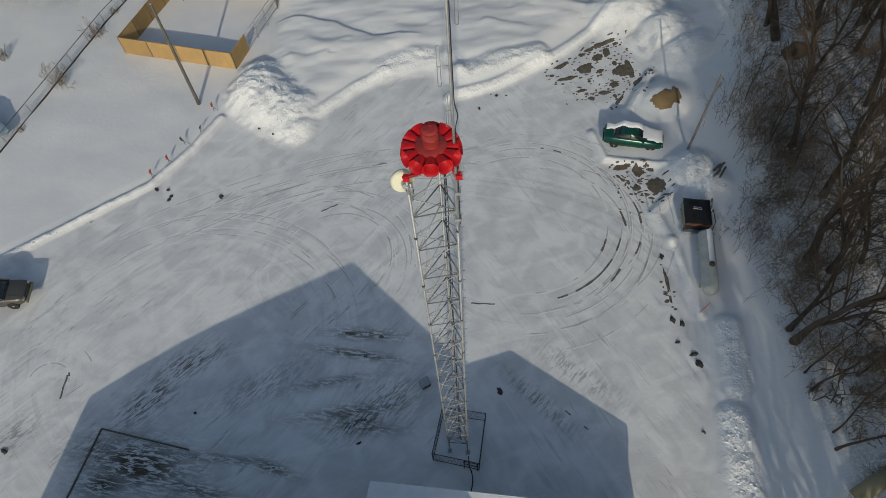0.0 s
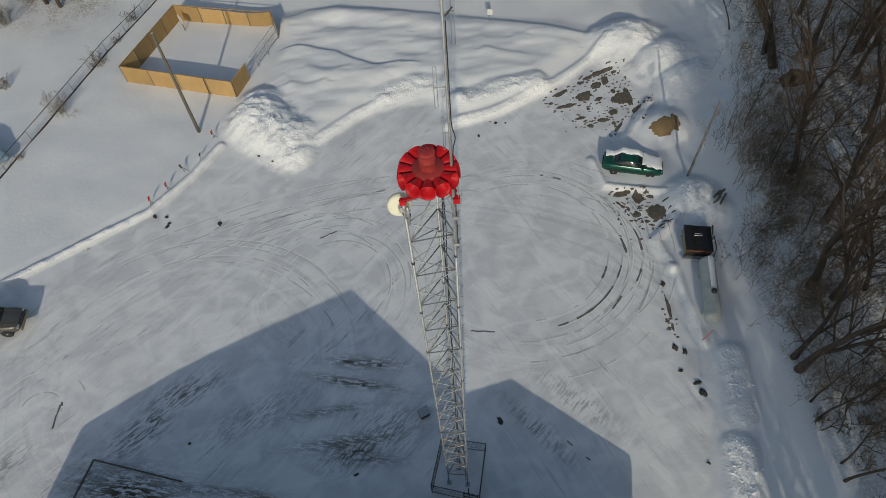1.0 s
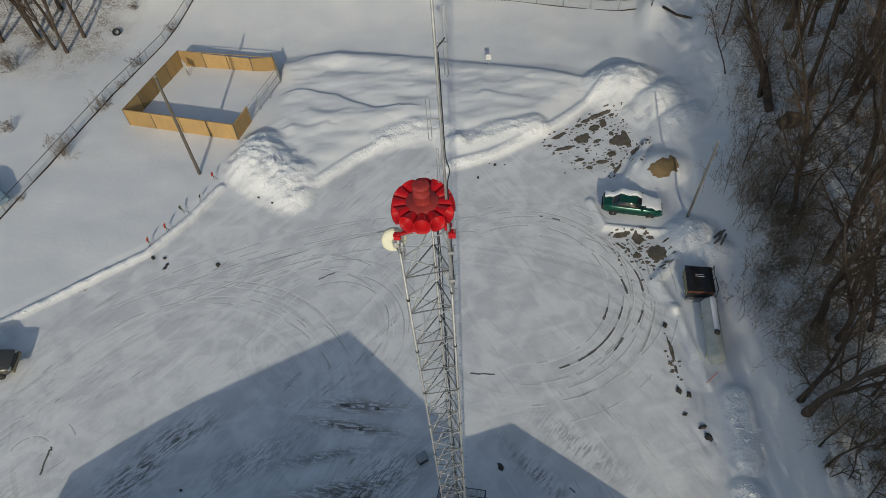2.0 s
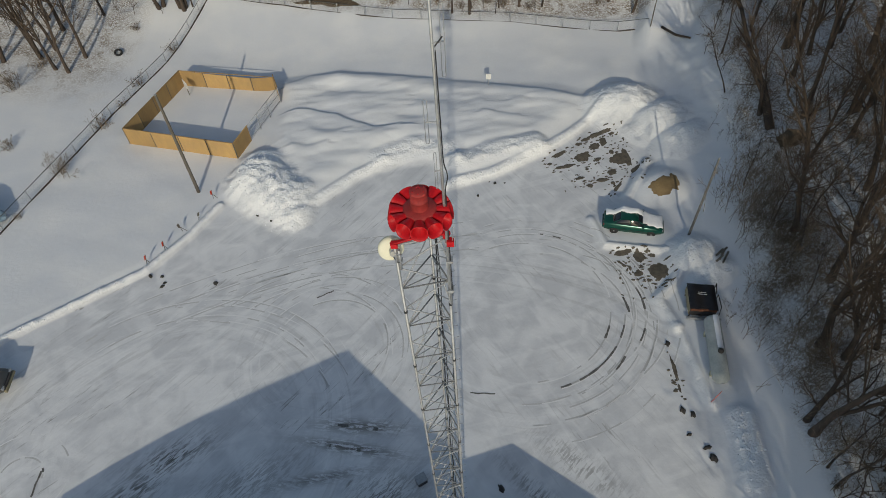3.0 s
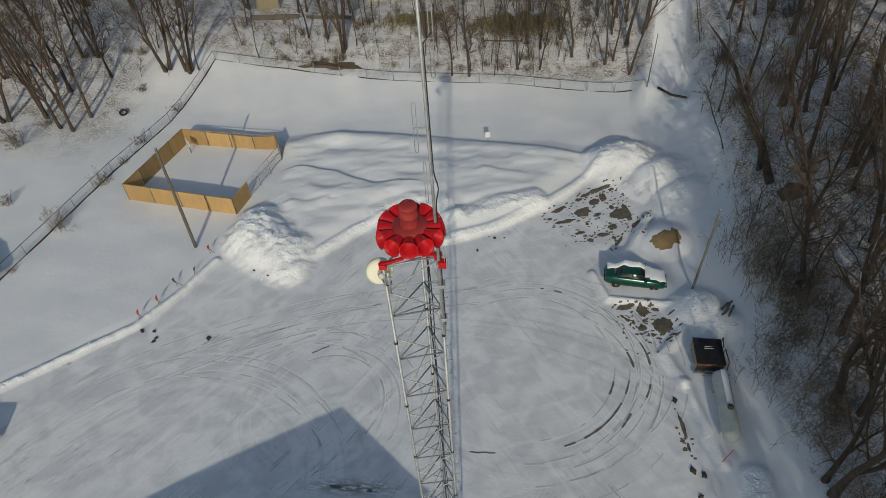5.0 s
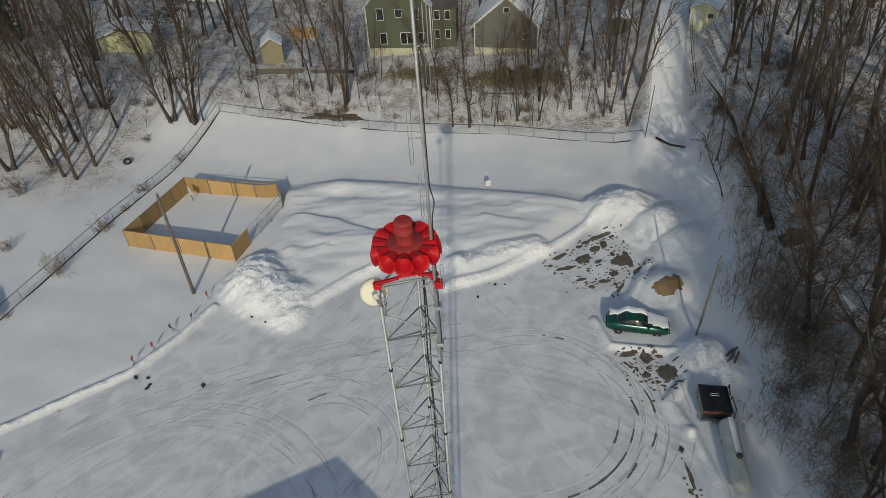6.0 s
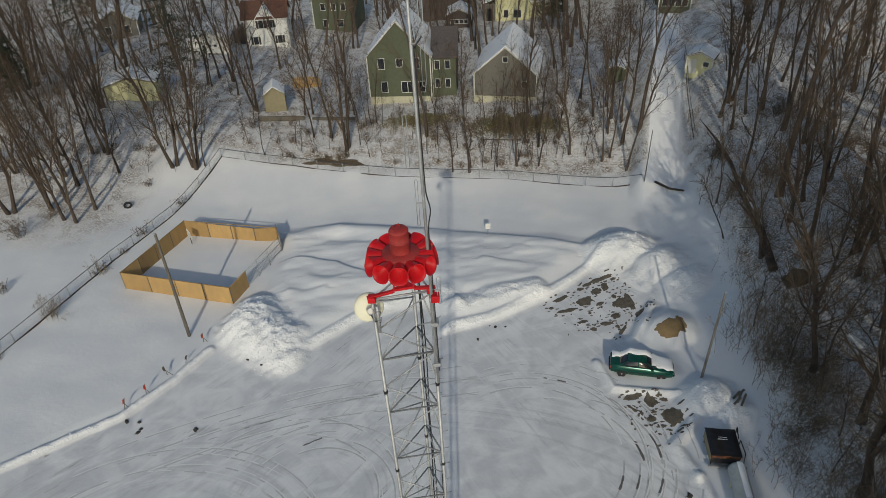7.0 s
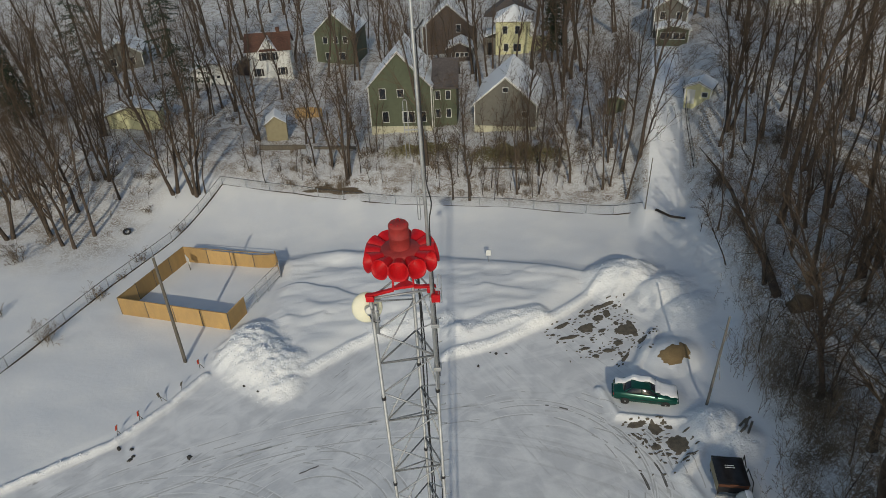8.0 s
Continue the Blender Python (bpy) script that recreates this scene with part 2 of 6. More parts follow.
def ground_material():
    m = bpy.data.materials.new("snow_ground")
    m.use_nodes = True
    n, l = m.node_tree.nodes, m.node_tree.links
    p = n["Principled BSDF"]
    p.inputs["Roughness"].default_value = 0.75
    p.inputs["Specular IOR Level"].default_value = 0.25
    geo = n.new("ShaderNodeNewGeometry")

    def attr(name):
        a = n.new("ShaderNodeAttribute")
        a.attribute_name = name
        return a.outputs["Fac"]

    def noise_of(scale, detail=4, stretch=None, distortion=0.0, turn=0.0, rough=0.5):
        q = n.new("ShaderNodeTexNoise")
        q.inputs["Roughness"].default_value = rough
        q.inputs["Scale"].default_value, q.inputs["Detail"].default_value, q.inputs["Distortion"].default_value = scale, detail, distortion
        mp, turned = n.new("ShaderNodeMapping"), n.new("ShaderNodeMapping")
        mp.inputs["Scale"].default_value = stretch or (1, 1, 1)
        turned.inputs["Rotation"].default_value = (0, 0, turn)
        l.new(geo.outputs["Position"], turned.inputs[0])
        l.new(turned.outputs[0], mp.inputs[0])
        l.new(mp.outputs[0], q.inputs["Vector"])
        return q.outputs[0]

    def ramp(v, a, b, c=0.0, d=1.0):
        r = n.new("ShaderNodeMapRange")
        r.interpolation_type = "SMOOTHSTEP"
        for k, w in enumerate((a, b, c, d)):
            r.inputs[k + 1].default_value = w
        l.new(v, r.inputs[0])
        return r.outputs[0]

    def mul(a, b, op="MULTIPLY"):
        q = n.new("ShaderNodeMath")
        q.operation = op
        for k, v in enumerate((a, b)):
            if isinstance(v, (int, float)):
                q.inputs[k].default_value = v
            else:
                l.new(v, q.inputs[k])
        return q.outputs[0]

    def mix(f, a, b):
        q = n.new("ShaderNodeMix")
        q.data_type = "RGBA"
        l.new(f, q.inputs[0])
        for k, v in ((6, a), (7, b)):
            if isinstance(v, tuple):
                q.inputs[k].default_value = (*v, 1)
            else:
                l.new(v, q.inputs[k])
        return q.outputs[2]

    col = mix(ramp(noise_of(0.25), 0.35, 0.7), (0.71, 0.72, 0.74), (0.775, 0.775, 0.775))
    packed = mix(ramp(noise_of(0.5, 5, None, 0.6), 0.35, 0.65), (0.61, 0.615, 0.63), (0.76, 0.76, 0.765))

    def sweep(cx, cy, rad, reach, seed):
        """Streaks that run round a turning circle: noise drawn in radius and angle."""
        sep = n.new("ShaderNodeSeparateXYZ")
        l.new(geo.outputs["Position"], sep.inputs[0])
        dx, dy = mul(sep.outputs[0], cx, "SUBTRACT"), mul(sep.outputs[1], cy, "SUBTRACT")
        r = mul(mul(mul(dx, dx), mul(dy, dy), "ADD"), 0.5, "POWER")
        a = mul(dy, dx, "ARCTAN2")
        comb = n.new("ShaderNodeCombineXYZ")
        l.new(mul(r, 2.4), comb.inputs[0])
        l.new(mul(a, 1.6), comb.inputs[1])
        comb.inputs[2].default_value = seed
        q = n.new("ShaderNodeTexNoise")
        q.inputs["Scale"].default_value, q.inputs["Detail"].default_value, q.inputs["Distortion"].default_value = 1.0, 5, 0.25
        l.new(comb.outputs[0], q.inputs["Vector"])
        near = ramp(mul(mul(r, rad, "SUBTRACT"), 0.0, "ADD"), -reach, 0.0)
        far = ramp(r, rad + reach, rad, 0.0, 1.0)
        return q.outputs[0], mul(near, far)

    for cx, cy, rad, reach, seed in ((5.0, 26.2, 7.0, 5.0, 1.0), (-17.9, 17.5, 10.0, 5.0, 5.0), (-9.5, 23.6, 5.0, 3.0, 9.0), (-5.0, 1.5, 29.5, 6.0, 13.0)):
        q, where = sweep(cx, cy, rad, reach, seed)
        packed = mix(mul(mul(ramp(q, 0.56, 0.66), where), 0.40), packed, (0.84, 0.84, 0.84))
        packed = mix(mul(mul(ramp(q, 0.44, 0.34), where), 0.30), packed, (0.42, 0.415, 0.41))
    sepx = n.new("ShaderNodeSeparateXYZ")
    l.new(geo.outputs["Position"], sepx.inputs[0])
    west, east = ramp(sepx.outputs[0], 3.0, -7.0), ramp(sepx.outputs[0], -4.0, 5.0)
    broken = ramp(noise_of(0.22, 4, None, 0.8), 0.36, 0.56)
    fine = ramp(noise_of(0.3, 4, None, 0.5), 0.40, 0.60, 0.35, 1.0)
    streak = mul(mul(ramp(noise_of(1.0, 8, (1.5, 0.10, 1), 0.35, 0.70), 0.48, 0.68), broken), west)
    packed = mix(mul(streak, 0.45), packed, (0.86, 0.86, 0.86))
    streak2 = mul(mul(ramp(noise_of(1.0, 8, (1.6, 0.11, 1), 0.35, -0.51), 0.48, 0.68), broken), east)
    packed = mix(mul(streak2, 0.45), packed, (0.86, 0.86, 0.86))
    streak4 = mul(ramp(noise_of(0.9, 8, (0.14, 1.5, 1), 0.5, -0.25), 0.52, 0.70), ramp(noise_of(0.2, 4, None, 0.8), 0.58, 0.42))
    packed = mix(mul(streak4, 0.4), packed, (0.85, 0.85, 0.85))
    grain = mul(mul(ramp(noise_of(3.0, 8, (1.8, 0.12, 1), 0.5, 0.66), 0.55, 0.72), fine), west)
    packed = mix(mul(grain, 0.30), packed, (0.34, 0.335, 0.33))
    grain2 = mul(mul(ramp(noise_of(3.0, 8, (1.8, 0.12, 1), 0.5, -0.55), 0.55, 0.72), fine), east)
    packed = mix(mul(grain2, 0.32), packed, (0.36, 0.355, 0.35))
    streak3 = mul(mul(ramp(noise_of(2.0, 10, (2.0, 0.2, 1), 0.5, 0.70, 0.65), 0.57, 0.68), ramp(noise_of(0.17, 4, None, 0.6), 0.48, 0.60)), west)
    packed = mix(mul(streak3, 0.75), packed, (0.24, 0.235, 0.22))
    streak5 = mul(mul(ramp(noise_of(2.0, 10, (2.0, 0.2, 1), 0.5, -0.51, 0.65), 0.59, 0.69), ramp(noise_of(0.19, 4, None, 0.6), 0.50, 0.60)), east)
    packed = mix(mul(streak5, 0.6), packed, (0.30, 0.295, 0.28))
    col = mix(attr("plow"), col, packed)
    scuff = ramp(noise_of(2.6, 10, (2.4, 0.45, 1), 0.5, 0.75, 0.72), 0.48, 0.555)
    scuff2 = ramp(noise_of(2.4, 10, (0.5, 2.4, 1), 0.5, 0.15, 0.72), 0.43, 0.525)
    col = mix(mul(attr("scrape"), scuff), col, (0.11, 0.10, 0.088))
    col = mix(mul(attr("scrape2"), scuff2), col, (0.095, 0.075, 0.05))
    patchy = mul(ramp(noise_of(7.0, 7, None, 0.8), 0.38, 0.56), ramp(noise_of(0.6, 6, None, 0.8), 0.34, 0.62, 0.35, 1.0))
    litter = mul(attr("wild"), patchy)
    brown = mix(ramp(noise_of(6, 4), 0.4, 0.6), (0.14, 0.10, 0.065), (0.26, 0.195, 0.135))
    col = mix(litter, col, brown)
    col = mix(ramp(attr("crust"), 0.2, 0.7), col, (0.84, 0.84, 0.835))
    l.new(col, p.inputs["Base Color"])
    b = n.new("ShaderNodeBump")
    b.inputs["Strength"].default_value, b.inputs["Distance"].default_value = 0.24, 0.06
    crust = mul(mul(noise_of(5.5, 6, None, 0.3), attr("crust")), 14.0)
    l.new(mul(mul(noise_of(3.5, 6), mul(noise_of(18, 3), 0.4), "ADD"), crust, "ADD"), b.inputs["Height"])
    l.new(b.outputs[0], p.inputs["Normal"])
    return m


M = {}
M["leaf"] = mat("brown_green_leaves", (0.11, 0.115, 0.05), 0.8, second=(0.20, 0.155, 0.085), scale=3, island=True)
M["litter"] = mat("leaf_litter", (0.075, 0.055, 0.035), 0.95, second=(0.15, 0.11, 0.07), scale=4, bump=0.8, bump_scale=12)
M["snow"] = mat("snow", (0.80, 0.81, 0.83), 0.75, vary=0.05, scale=2, bump=0.3, bump_scale=8, spec=0.25)
M["galv"] = mat("galvanised_steel", (0.38, 0.39, 0.40), 0.55, 0.5, vary=0.2, scale=6)
# the same steel darkened: the struts' shade is put into this colour
M["galv_shaded"] = mat("dull_weathered_steel", (0.17, 0.175, 0.18), 0.65, 0.4, vary=0.2, scale=6)
M["red"] = mat("red_siren_paint", (0.47, 0.008, 0.014), 0.45, vary=0.22, scale=5, bump=0.12, bump_scale=40, spec=0.25)
M["red_dust"] = mat("faded_red_paint", (0.30, 0.026, 0.024), 0.75, vary=0.25, scale=4, bump=0.1, bump_scale=30)
M["rail_dark"] = mat("dark_weathered_rail", (0.07, 0.075, 0.08), 0.6, 0.3, vary=0.3)
M["red_dark"] = mat("red_horn_throat", (0.30, 0.008, 0.010), 0.5, vary=0.2, scale=6)
M["cream"] = mat("cream_radome", (0.72, 0.70, 0.55), 0.5, vary=0.06, scale=5)
M["black"] = mat("black_cable", (0.02, 0.02, 0.022), 0.5, vary=0.3)
M["ply"] = mat("weathered_plywood", (0.46, 0.29, 0.11), 0.75, second=(0.36, 0.23, 0.10), scale=1.5, stretch=(1, 1, 0.35), bump=0.1, island=True)
M["wood"] = mat("grey_wooden_pole", (0.125, 0.11, 0.09), 0.85, vary=0.3, scale=3, stretch=(4, 4, 0.3), bump=0.3)
M["pole_grey"] = mat("silvered_wooden_pole", (0.15, 0.143, 0.132), 0.85, vary=0.25, scale=3, stretch=(4, 4, 0.3), bump=0.3)
M["bark"] = mat("bark", (0.064, 0.047, 0.036), 0.9, vary=0.35, scale=3, stretch=(2, 2, 0.4), bump=0.5, island=True)
M["twig"] = mat("twigs", (0.096, 0.066, 0.043), 0.9, vary=0.3, scale=2, island=True)
M["brush"] = mat("brush_twigs", (0.17, 0.13, 0.092), 0.9, vary=0.3, scale=2, island=True)
M["needle"] = mat("needles", (0.022, 0.036, 0.018), 0.8, vary=0.4, scale=2, island=True)
M["dirt"] = mat("wet_gravel", (0.075, 0.062, 0.045), 0.7, second=(0.17, 0.142, 0.105), scale=3, bump=0.6, bump_scale=20)
M["clod"] = mat("dark_clod", (0.05, 0.045, 0.04), 0.85, vary=0.4, scale=8, bump=0.4)
M["sand"] = mat("tan_sand", (0.28, 0.195, 0.095), 0.9, second=(0.19, 0.125, 0.06), scale=1.5, bump=0.5, bump_scale=14)
M["green_car"] = mat("dark_green_car_paint", (0.008, 0.075, 0.055), 0.22, 0.3, vary=0.1, scale=3)
M["glass"] = mat("tinted_car_glass", (0.012, 0.015, 0.018), 0.06, 0.0, vary=0.1, spec=0.8)
M["tyre"] = mat("tyre_rubber", (0.02, 0.02, 0.02), 0.8, vary=0.2)
M["tan_car"] = mat("grey_tan_car_paint", (0.11, 0.105, 0.095), 0.3, 0.4, vary=0.08, scale=3)
M["silver"] = mat("silver_trim", (0.5, 0.5, 0.5), 0.3, 0.8, vary=0.1)
M["black_paint"] = mat("black_paint", (0.018, 0.016, 0.016), 0.35, vary=0.4, scale=3, bump=0.1)
M["rust"] = mat("rust", (0.13, 0.05, 0.025), 0.85, vary=0.4, scale=4, bump=0.2)
M["orange"] = mat("orange_marker", (0.60, 0.06, 0.02), 0.6, vary=0.1)
M["tank"] = mat("weathered_grey_tank", (0.30, 0.33, 0.32), 0.5, 0.0, second=(0.46, 0.48, 0.46), scale=1.2, bump=0.05)
M["white_paint"] = mat("white_paint", (0.62, 0.62, 0.59), 0.6, vary=0.08, scale=3)
M["shingle"] = mat("dark_shingles", (0.075, 0.065, 0.065), 0.9, vary=0.3, scale=4, bump=0.3)
M["rshingle"] = mat("red_brown_shingles", (0.11, 0.052, 0.036), 0.9, vary=0.3, scale=4, bump=0.3)
M["siding_green"] = mat("green_siding", (0.085, 0.098, 0.062), 0.8, vary=0.1, scale=2)
M["siding_grey"] = mat("grey_siding", (0.135, 0.128, 0.112), 0.8, vary=0.1, scale=2)
M["siding_white"] = mat("white_siding", (0.68, 0.68, 0.65), 0.7, vary=0.06, scale=2)
M["siding_yellow"] = mat("pale_yellow_siding", (0.58, 0.56, 0.34), 0.75, vary=0.06, scale=2)
M["siding_tan"] = mat("tan_siding", (0.25, 0.22, 0.14), 0.8, vary=0.1, scale=2)
M["siding_dark"] = mat("dark_brown_siding", (0.07, 0.055, 0.05), 0.85, vary=0.15, scale=2)
M["concrete"] = mat("pale_concrete", (0.46, 0.44, 0.33), 0.9, vary=0.12, scale=3)
M["window"] = mat("window_glass", (0.02, 0.024, 0.03), 0.05, vary=0.2, spec=0.8)
M["hall"] = mat("hall_siding", (0.45, 0.44, 0.42), 0.7, vary=0.08, scale=2)
M["ground"] = ground_material()


# ---------------------------------------------------------------- the ground, one sheet to the horizon
def spread(lo, hi, step, far):
    dense = list(np.arange(lo, hi + 1e-6, step))
    d, v, low = step, lo, []
    while v > -far:
        d *= 1.18
        v -= d
        low.append(v)
    d, v, high = step, dense[-1], []
    while v < far:
        d *= 1.18
        v += d
        high.append(v)
    return np.array(low[::-1] + dense + high)


def build_ground():
    xs, ys = spread(-36, 22, 0.15, 2600), spread(4, 60, 0.15, 2600)
    X, Y = np.meshgrid(xs, ys)
    Z = ground_z(X, Y)
    nx, ny = len(xs), len(ys)
    me = bpy.data.meshes.new("ground")
    idx = np.arange(nx * ny).reshape(ny, nx)
    quads = np.stack([idx[:-1, :-1], idx[:-1, 1:], idx[1:, 1:], idx[1:, :-1]], -1).reshape(-1, 4)
    me.vertices.add(nx * ny)
    me.vertices.foreach_set("co", np.stack([X, Y, Z], -1).astype(np.float32).ravel())
    me.loops.add(quads.size)
    me.loops.foreach_set("vertex_index", quads.astype(np.int32).ravel())
    me.polygons.add(len(quads))
    me.polygons.foreach_set("loop_start", np.arange(0, quads.size, 4, dtype=np.int32))
    me.update(calc_edges=True)
    me.shade_smooth()

    def layer(name, v):
        a = me.attributes.new(name, "FLOAT", "POINT")
        a.data.foreach_set("value", np.asarray(v, np.float32).ravel())
    crust = np.zeros(X.shape)
    for pts, h, w, r in RIDGES:
        crust = np.maximum(crust, r * np.clip(1.35 - near_line(X, Y, pts) / w, 0, 1))
    for hx, hy, rad, h, r in HEAPS:
        crust = np.maximum(crust, r * np.clip(1.5 - np.hypot(X - hx, Y - hy) / rad, 0, 1))
    layer("crust", crust)
    layer("plow", smooth_in(X, Y, LOT, 0.6))
    wild = np.clip((X - bank_edge(Y) - 1.2 * fbm(X * 0.3, Y * 0.3, 2, 5)) / 1.6, 0, 1) * np.clip((62 - Y) / 3 + 0.6, 0.6, 1)
    wild = 0.95 * wild * np.clip(0.6 + (Y - 12) / 25, 0.6, 1.0)
    wild = np.maximum(wild, np.clip((Y - 65.0 + 0.21 * np.clip(X, -30, 20)) / 1.5, 0, 0.95))
    wild = np.maximum(wild, 0.85 * np.clip((-X - 33.0) / 4, 0, 1) * np.clip((Y - 50) / 8, 0, 1))
    wild = wild * np.clip(np.abs(X - lane_x(Y)) / 0.8 - 1.8, 0, 1) ** np.where(Y > 55, 1, 0)
    layer("wild", wild)

    def blobs(spots):
        out = np.zeros(X.shape)
        for cx, cy, sx, sy, turn, k in spots:
            u, v = (X - cx) * math.cos(turn) + (Y - cy) * math.sin(turn), (Y - cy) * math.cos(turn) - (X - cx) * math.sin(turn)
            out = np.maximum(out, k * np.exp(-(u / sx) ** 2 - (v / sy) ** 2))
        return out
    layer("scrape", blobs([(-20.2, 13.6, 2.2, 1.0, 0.8, 1.0), (-18.2, 16.2, 2.6, 0.9, 0.5, 0.9), (-22.6, 10.4, 1.0, 0.9, 0.0, 0.8), (-6.4, 12.0, 2.0, 1.0, 0.3, 0.95), (-4.6, 13.2, 2.4, 1.4, 0.5, 0.7), (-13.0, 14.5, 4.0, 1.2, 0.4, 0.45),
                           (4.6, 13.0, 2.6, 0.5, -0.8, 0.7), (7.2, 14.6, 3.0, 0.8, -0.7, 0.5), (-28.0, 11.0, 2.0, 0.9, 0.8, 0.6)]))
    layer("scrape2", blobs([(-7.0, 12.6, 3.4, 0.5, 0.1, 0.75), (-8.6, 14.6, 3.0, 0.35, 0.15, 0.6), (-16.5, 8.2, 3.6, 0.5, -0.25, 0.8), (-19.8, 9.6, 3.4, 1.6, -0.2, 1.1), (-21.6, 8.4, 1.6, 0.9, 0.0, 1.0), (-11.6, 9.3, 1.6, 0.35, -0.35, 0.9), (-15.0, 9.9, 3.5, 0.3, -0.1, 0.8), (-6.8, 16.5, 3.0, 0.35, -0.2, 0.9), (-6.4, 17.9, 2.6, 0.45, -0.1, 0.8),
                            (-5.8, 11.6, 2.2, 0.4, -0.1, 0.7)]))
    me.materials.append(M["ground"])
    return tagged(new("ground", me), "snow-covered ground with a plowed lot, banks and mounds", "ground", kind="structure")


build_ground()

# ---------------------------------------------------------------- lattice tower with siren
FEET = [(-0.74, 10.00), (0.32, 9.88), (-0.20, 10.85)]
LEGS = [(-1.02, 9.63), (0.21, 9.90), (-0.25, 10.80)]
TOP = 26.25


def leg_at(k, z):
    f = (z + 0.25) / (TOP + 0.25)
    return (FEET[k][0] + (LEGS[k][0] - FEET[k][0]) * f, FEET[k][1] + (LEGS[k][1] - FEET[k][1]) * f, z)


def lattice_tower():
    t = thing("lattice_tower", "tall galvanised steel three-legged lattice tower standing in the snow", "tower", (0, 0, 0))
    for k, (x, y) in enumerate(FEET):
        b = gz(x, y)
        leg = part("leg", tube(B(), [leg_at(k, b - 0.1), leg_at(k, TOP)], 0.042, 10), M["galv"], t)
        z = 3.0
        while z < TOP:
            part("splice_collar", lathe(B(), [(0.047, -0.05), (0.053, -0.045), (0.053, 0.045), (0.047, 0.05)], 10, Matrix.Translation(leg_at(k, z))), M["black_paint"], leg)
            z += 2.92
        part("foot_plate", box(B(), x - 0.14, y - 0.14, b - 0.05, x + 0.14, y + 0.14, b + 0.03, 0.01), M["galv"], leg)
    step = 1.755
    zs = [24.47 - step * k for k in range(14)]
    for a, b in ((0, 1), (1, 2), (2, 0)):
        for z in zs:
            part("strut", tube(B(), [leg_at(a, z), leg_at(b, z)], 0.022, 6), M["galv_shaded"], t)
            part("brace", tube(B(), [leg_at(a, z + 0.88), leg_at(b, z)], 0.019, 6), M["galv"], t)
            if z < 24:
                part("brace", tube(B(), [leg_at(a, z + 0.88), leg_at(b, z + step)], 0.019, 6), M["galv"], t)
        part("brace", tube(B(), [leg_at(a, 25.35), leg_at(b, TOP - 0.1)], 0.019, 6), M["galv"], t)
        part("strut", tube(B(), [leg_at(a, TOP - 0.03), leg_at(b, TOP - 0.03)], 0.024, 6), M["galv"], t)
    # climbing pegs on the leg beside the mast
    z = 2.5
    k = 0
    while z < TOP:
        x, y, _ = leg_at(1, z)
        s = 1 if k % 2 else 0.55
        part("climbing_peg", tube(B(), [(x, y, z), (x + 0.16, y + 0.05 * s, z), (x + 0.16, y + 0.05 * s, z + 0.025)], 0.009, 5), M["galv"], t)
        z += 0.62
        k += 1
    # cable run between the legs
    for dx, r in ((0.0, 0.022), (0.05, 0.016)):
        pts = [(-0.12 + dx + 0.02 * math.sin(z * 1.3 + dx * 40), 10.62, z) for z in np.linspace(gz(-0.1, 10.6) + 0.1, 26.1, 40)]
        part("cable", tube(B(), pts, r, 6), M["black"], t)
    pts = [(0.2 + 0.03 * math.sin(z * 0.9), 10.02, z) for z in np.linspace(0.0, 26.0, 40)]
    part("cable", tube(B(), pts, 0.014, 6), M["black"], t)
    return t


lattice_tower()


def antenna_mast():
    x, y = 0.24, 9.78
    t = thing("antenna_mast", "slim grey antenna mast with folded dipoles clamped to the tower", "antenna")
    part("pole", tube(B(), [(x + 0.016, y, 23.6), (x - 0.052, y + 0.02, 29.3), (x - 0.115, y + 0.04, 34.5)], [0.036, 0.033, 0.028], 10), M["galv"], t)
    for z in (24.2, 25.4, 26.1):
        part("clamp", box(B(), x - 0.07, y - 0.07, z - 0.05, x + 0.10, y + 0.13, z + 0.05, 0.012), M["galv"], t)
    pts = [(x - 0.012 * (z - 25) + 0.05 + (0.07 * math.exp(-((z - 28.3) / 0.25) ** 2)), y - 0.02, z) for z in np.linspace(24.0, 31.45, 60)] + [(x + 0.06, y, 31.55), (x + 0.11, y, 31.62)]
    part("feed_cable", tube(B(), pts, 0.014, 6), M["black"], t)
    # folded dipoles: (side, arm, middle height, half length)
    mast_x = x
    for dx, dy, zm, half in ((0.19, 0.04, 31.5, 0.72), (-0.23, -0.02, 29.75, 0.52), (-0.12, -0.02, 28.45, 0.48), (0.17, -0.05, 26.35, 0.32)):
        x = mast_x - 0.012 * (zm - 25)
        d = part("dipole", tube(B(), [(x, y, zm), (x + dx * 1.2, y + dy * 1.2, zm)], 0.014, 6), M["galv"], t)
        o = 0.035 if abs(dx) > 0.15 else 0.025
        loop = [(-o, -half), (-o, 0), (-o, half), (-o * 0.6, half + 0.03), (o * 0.6, half + 0.03), (o, half), (o, 0), (o, -half), (o * 0.6, -half - 0.03), (-o * 0.6, -half - 0.03), (-o, -half)]
        part("loop", tube(B(), [(x + dx + u, y + dy, zm + v) for u, v in loop], 0.008, 5), M["galv"], d)
    return t


antenna_mast()


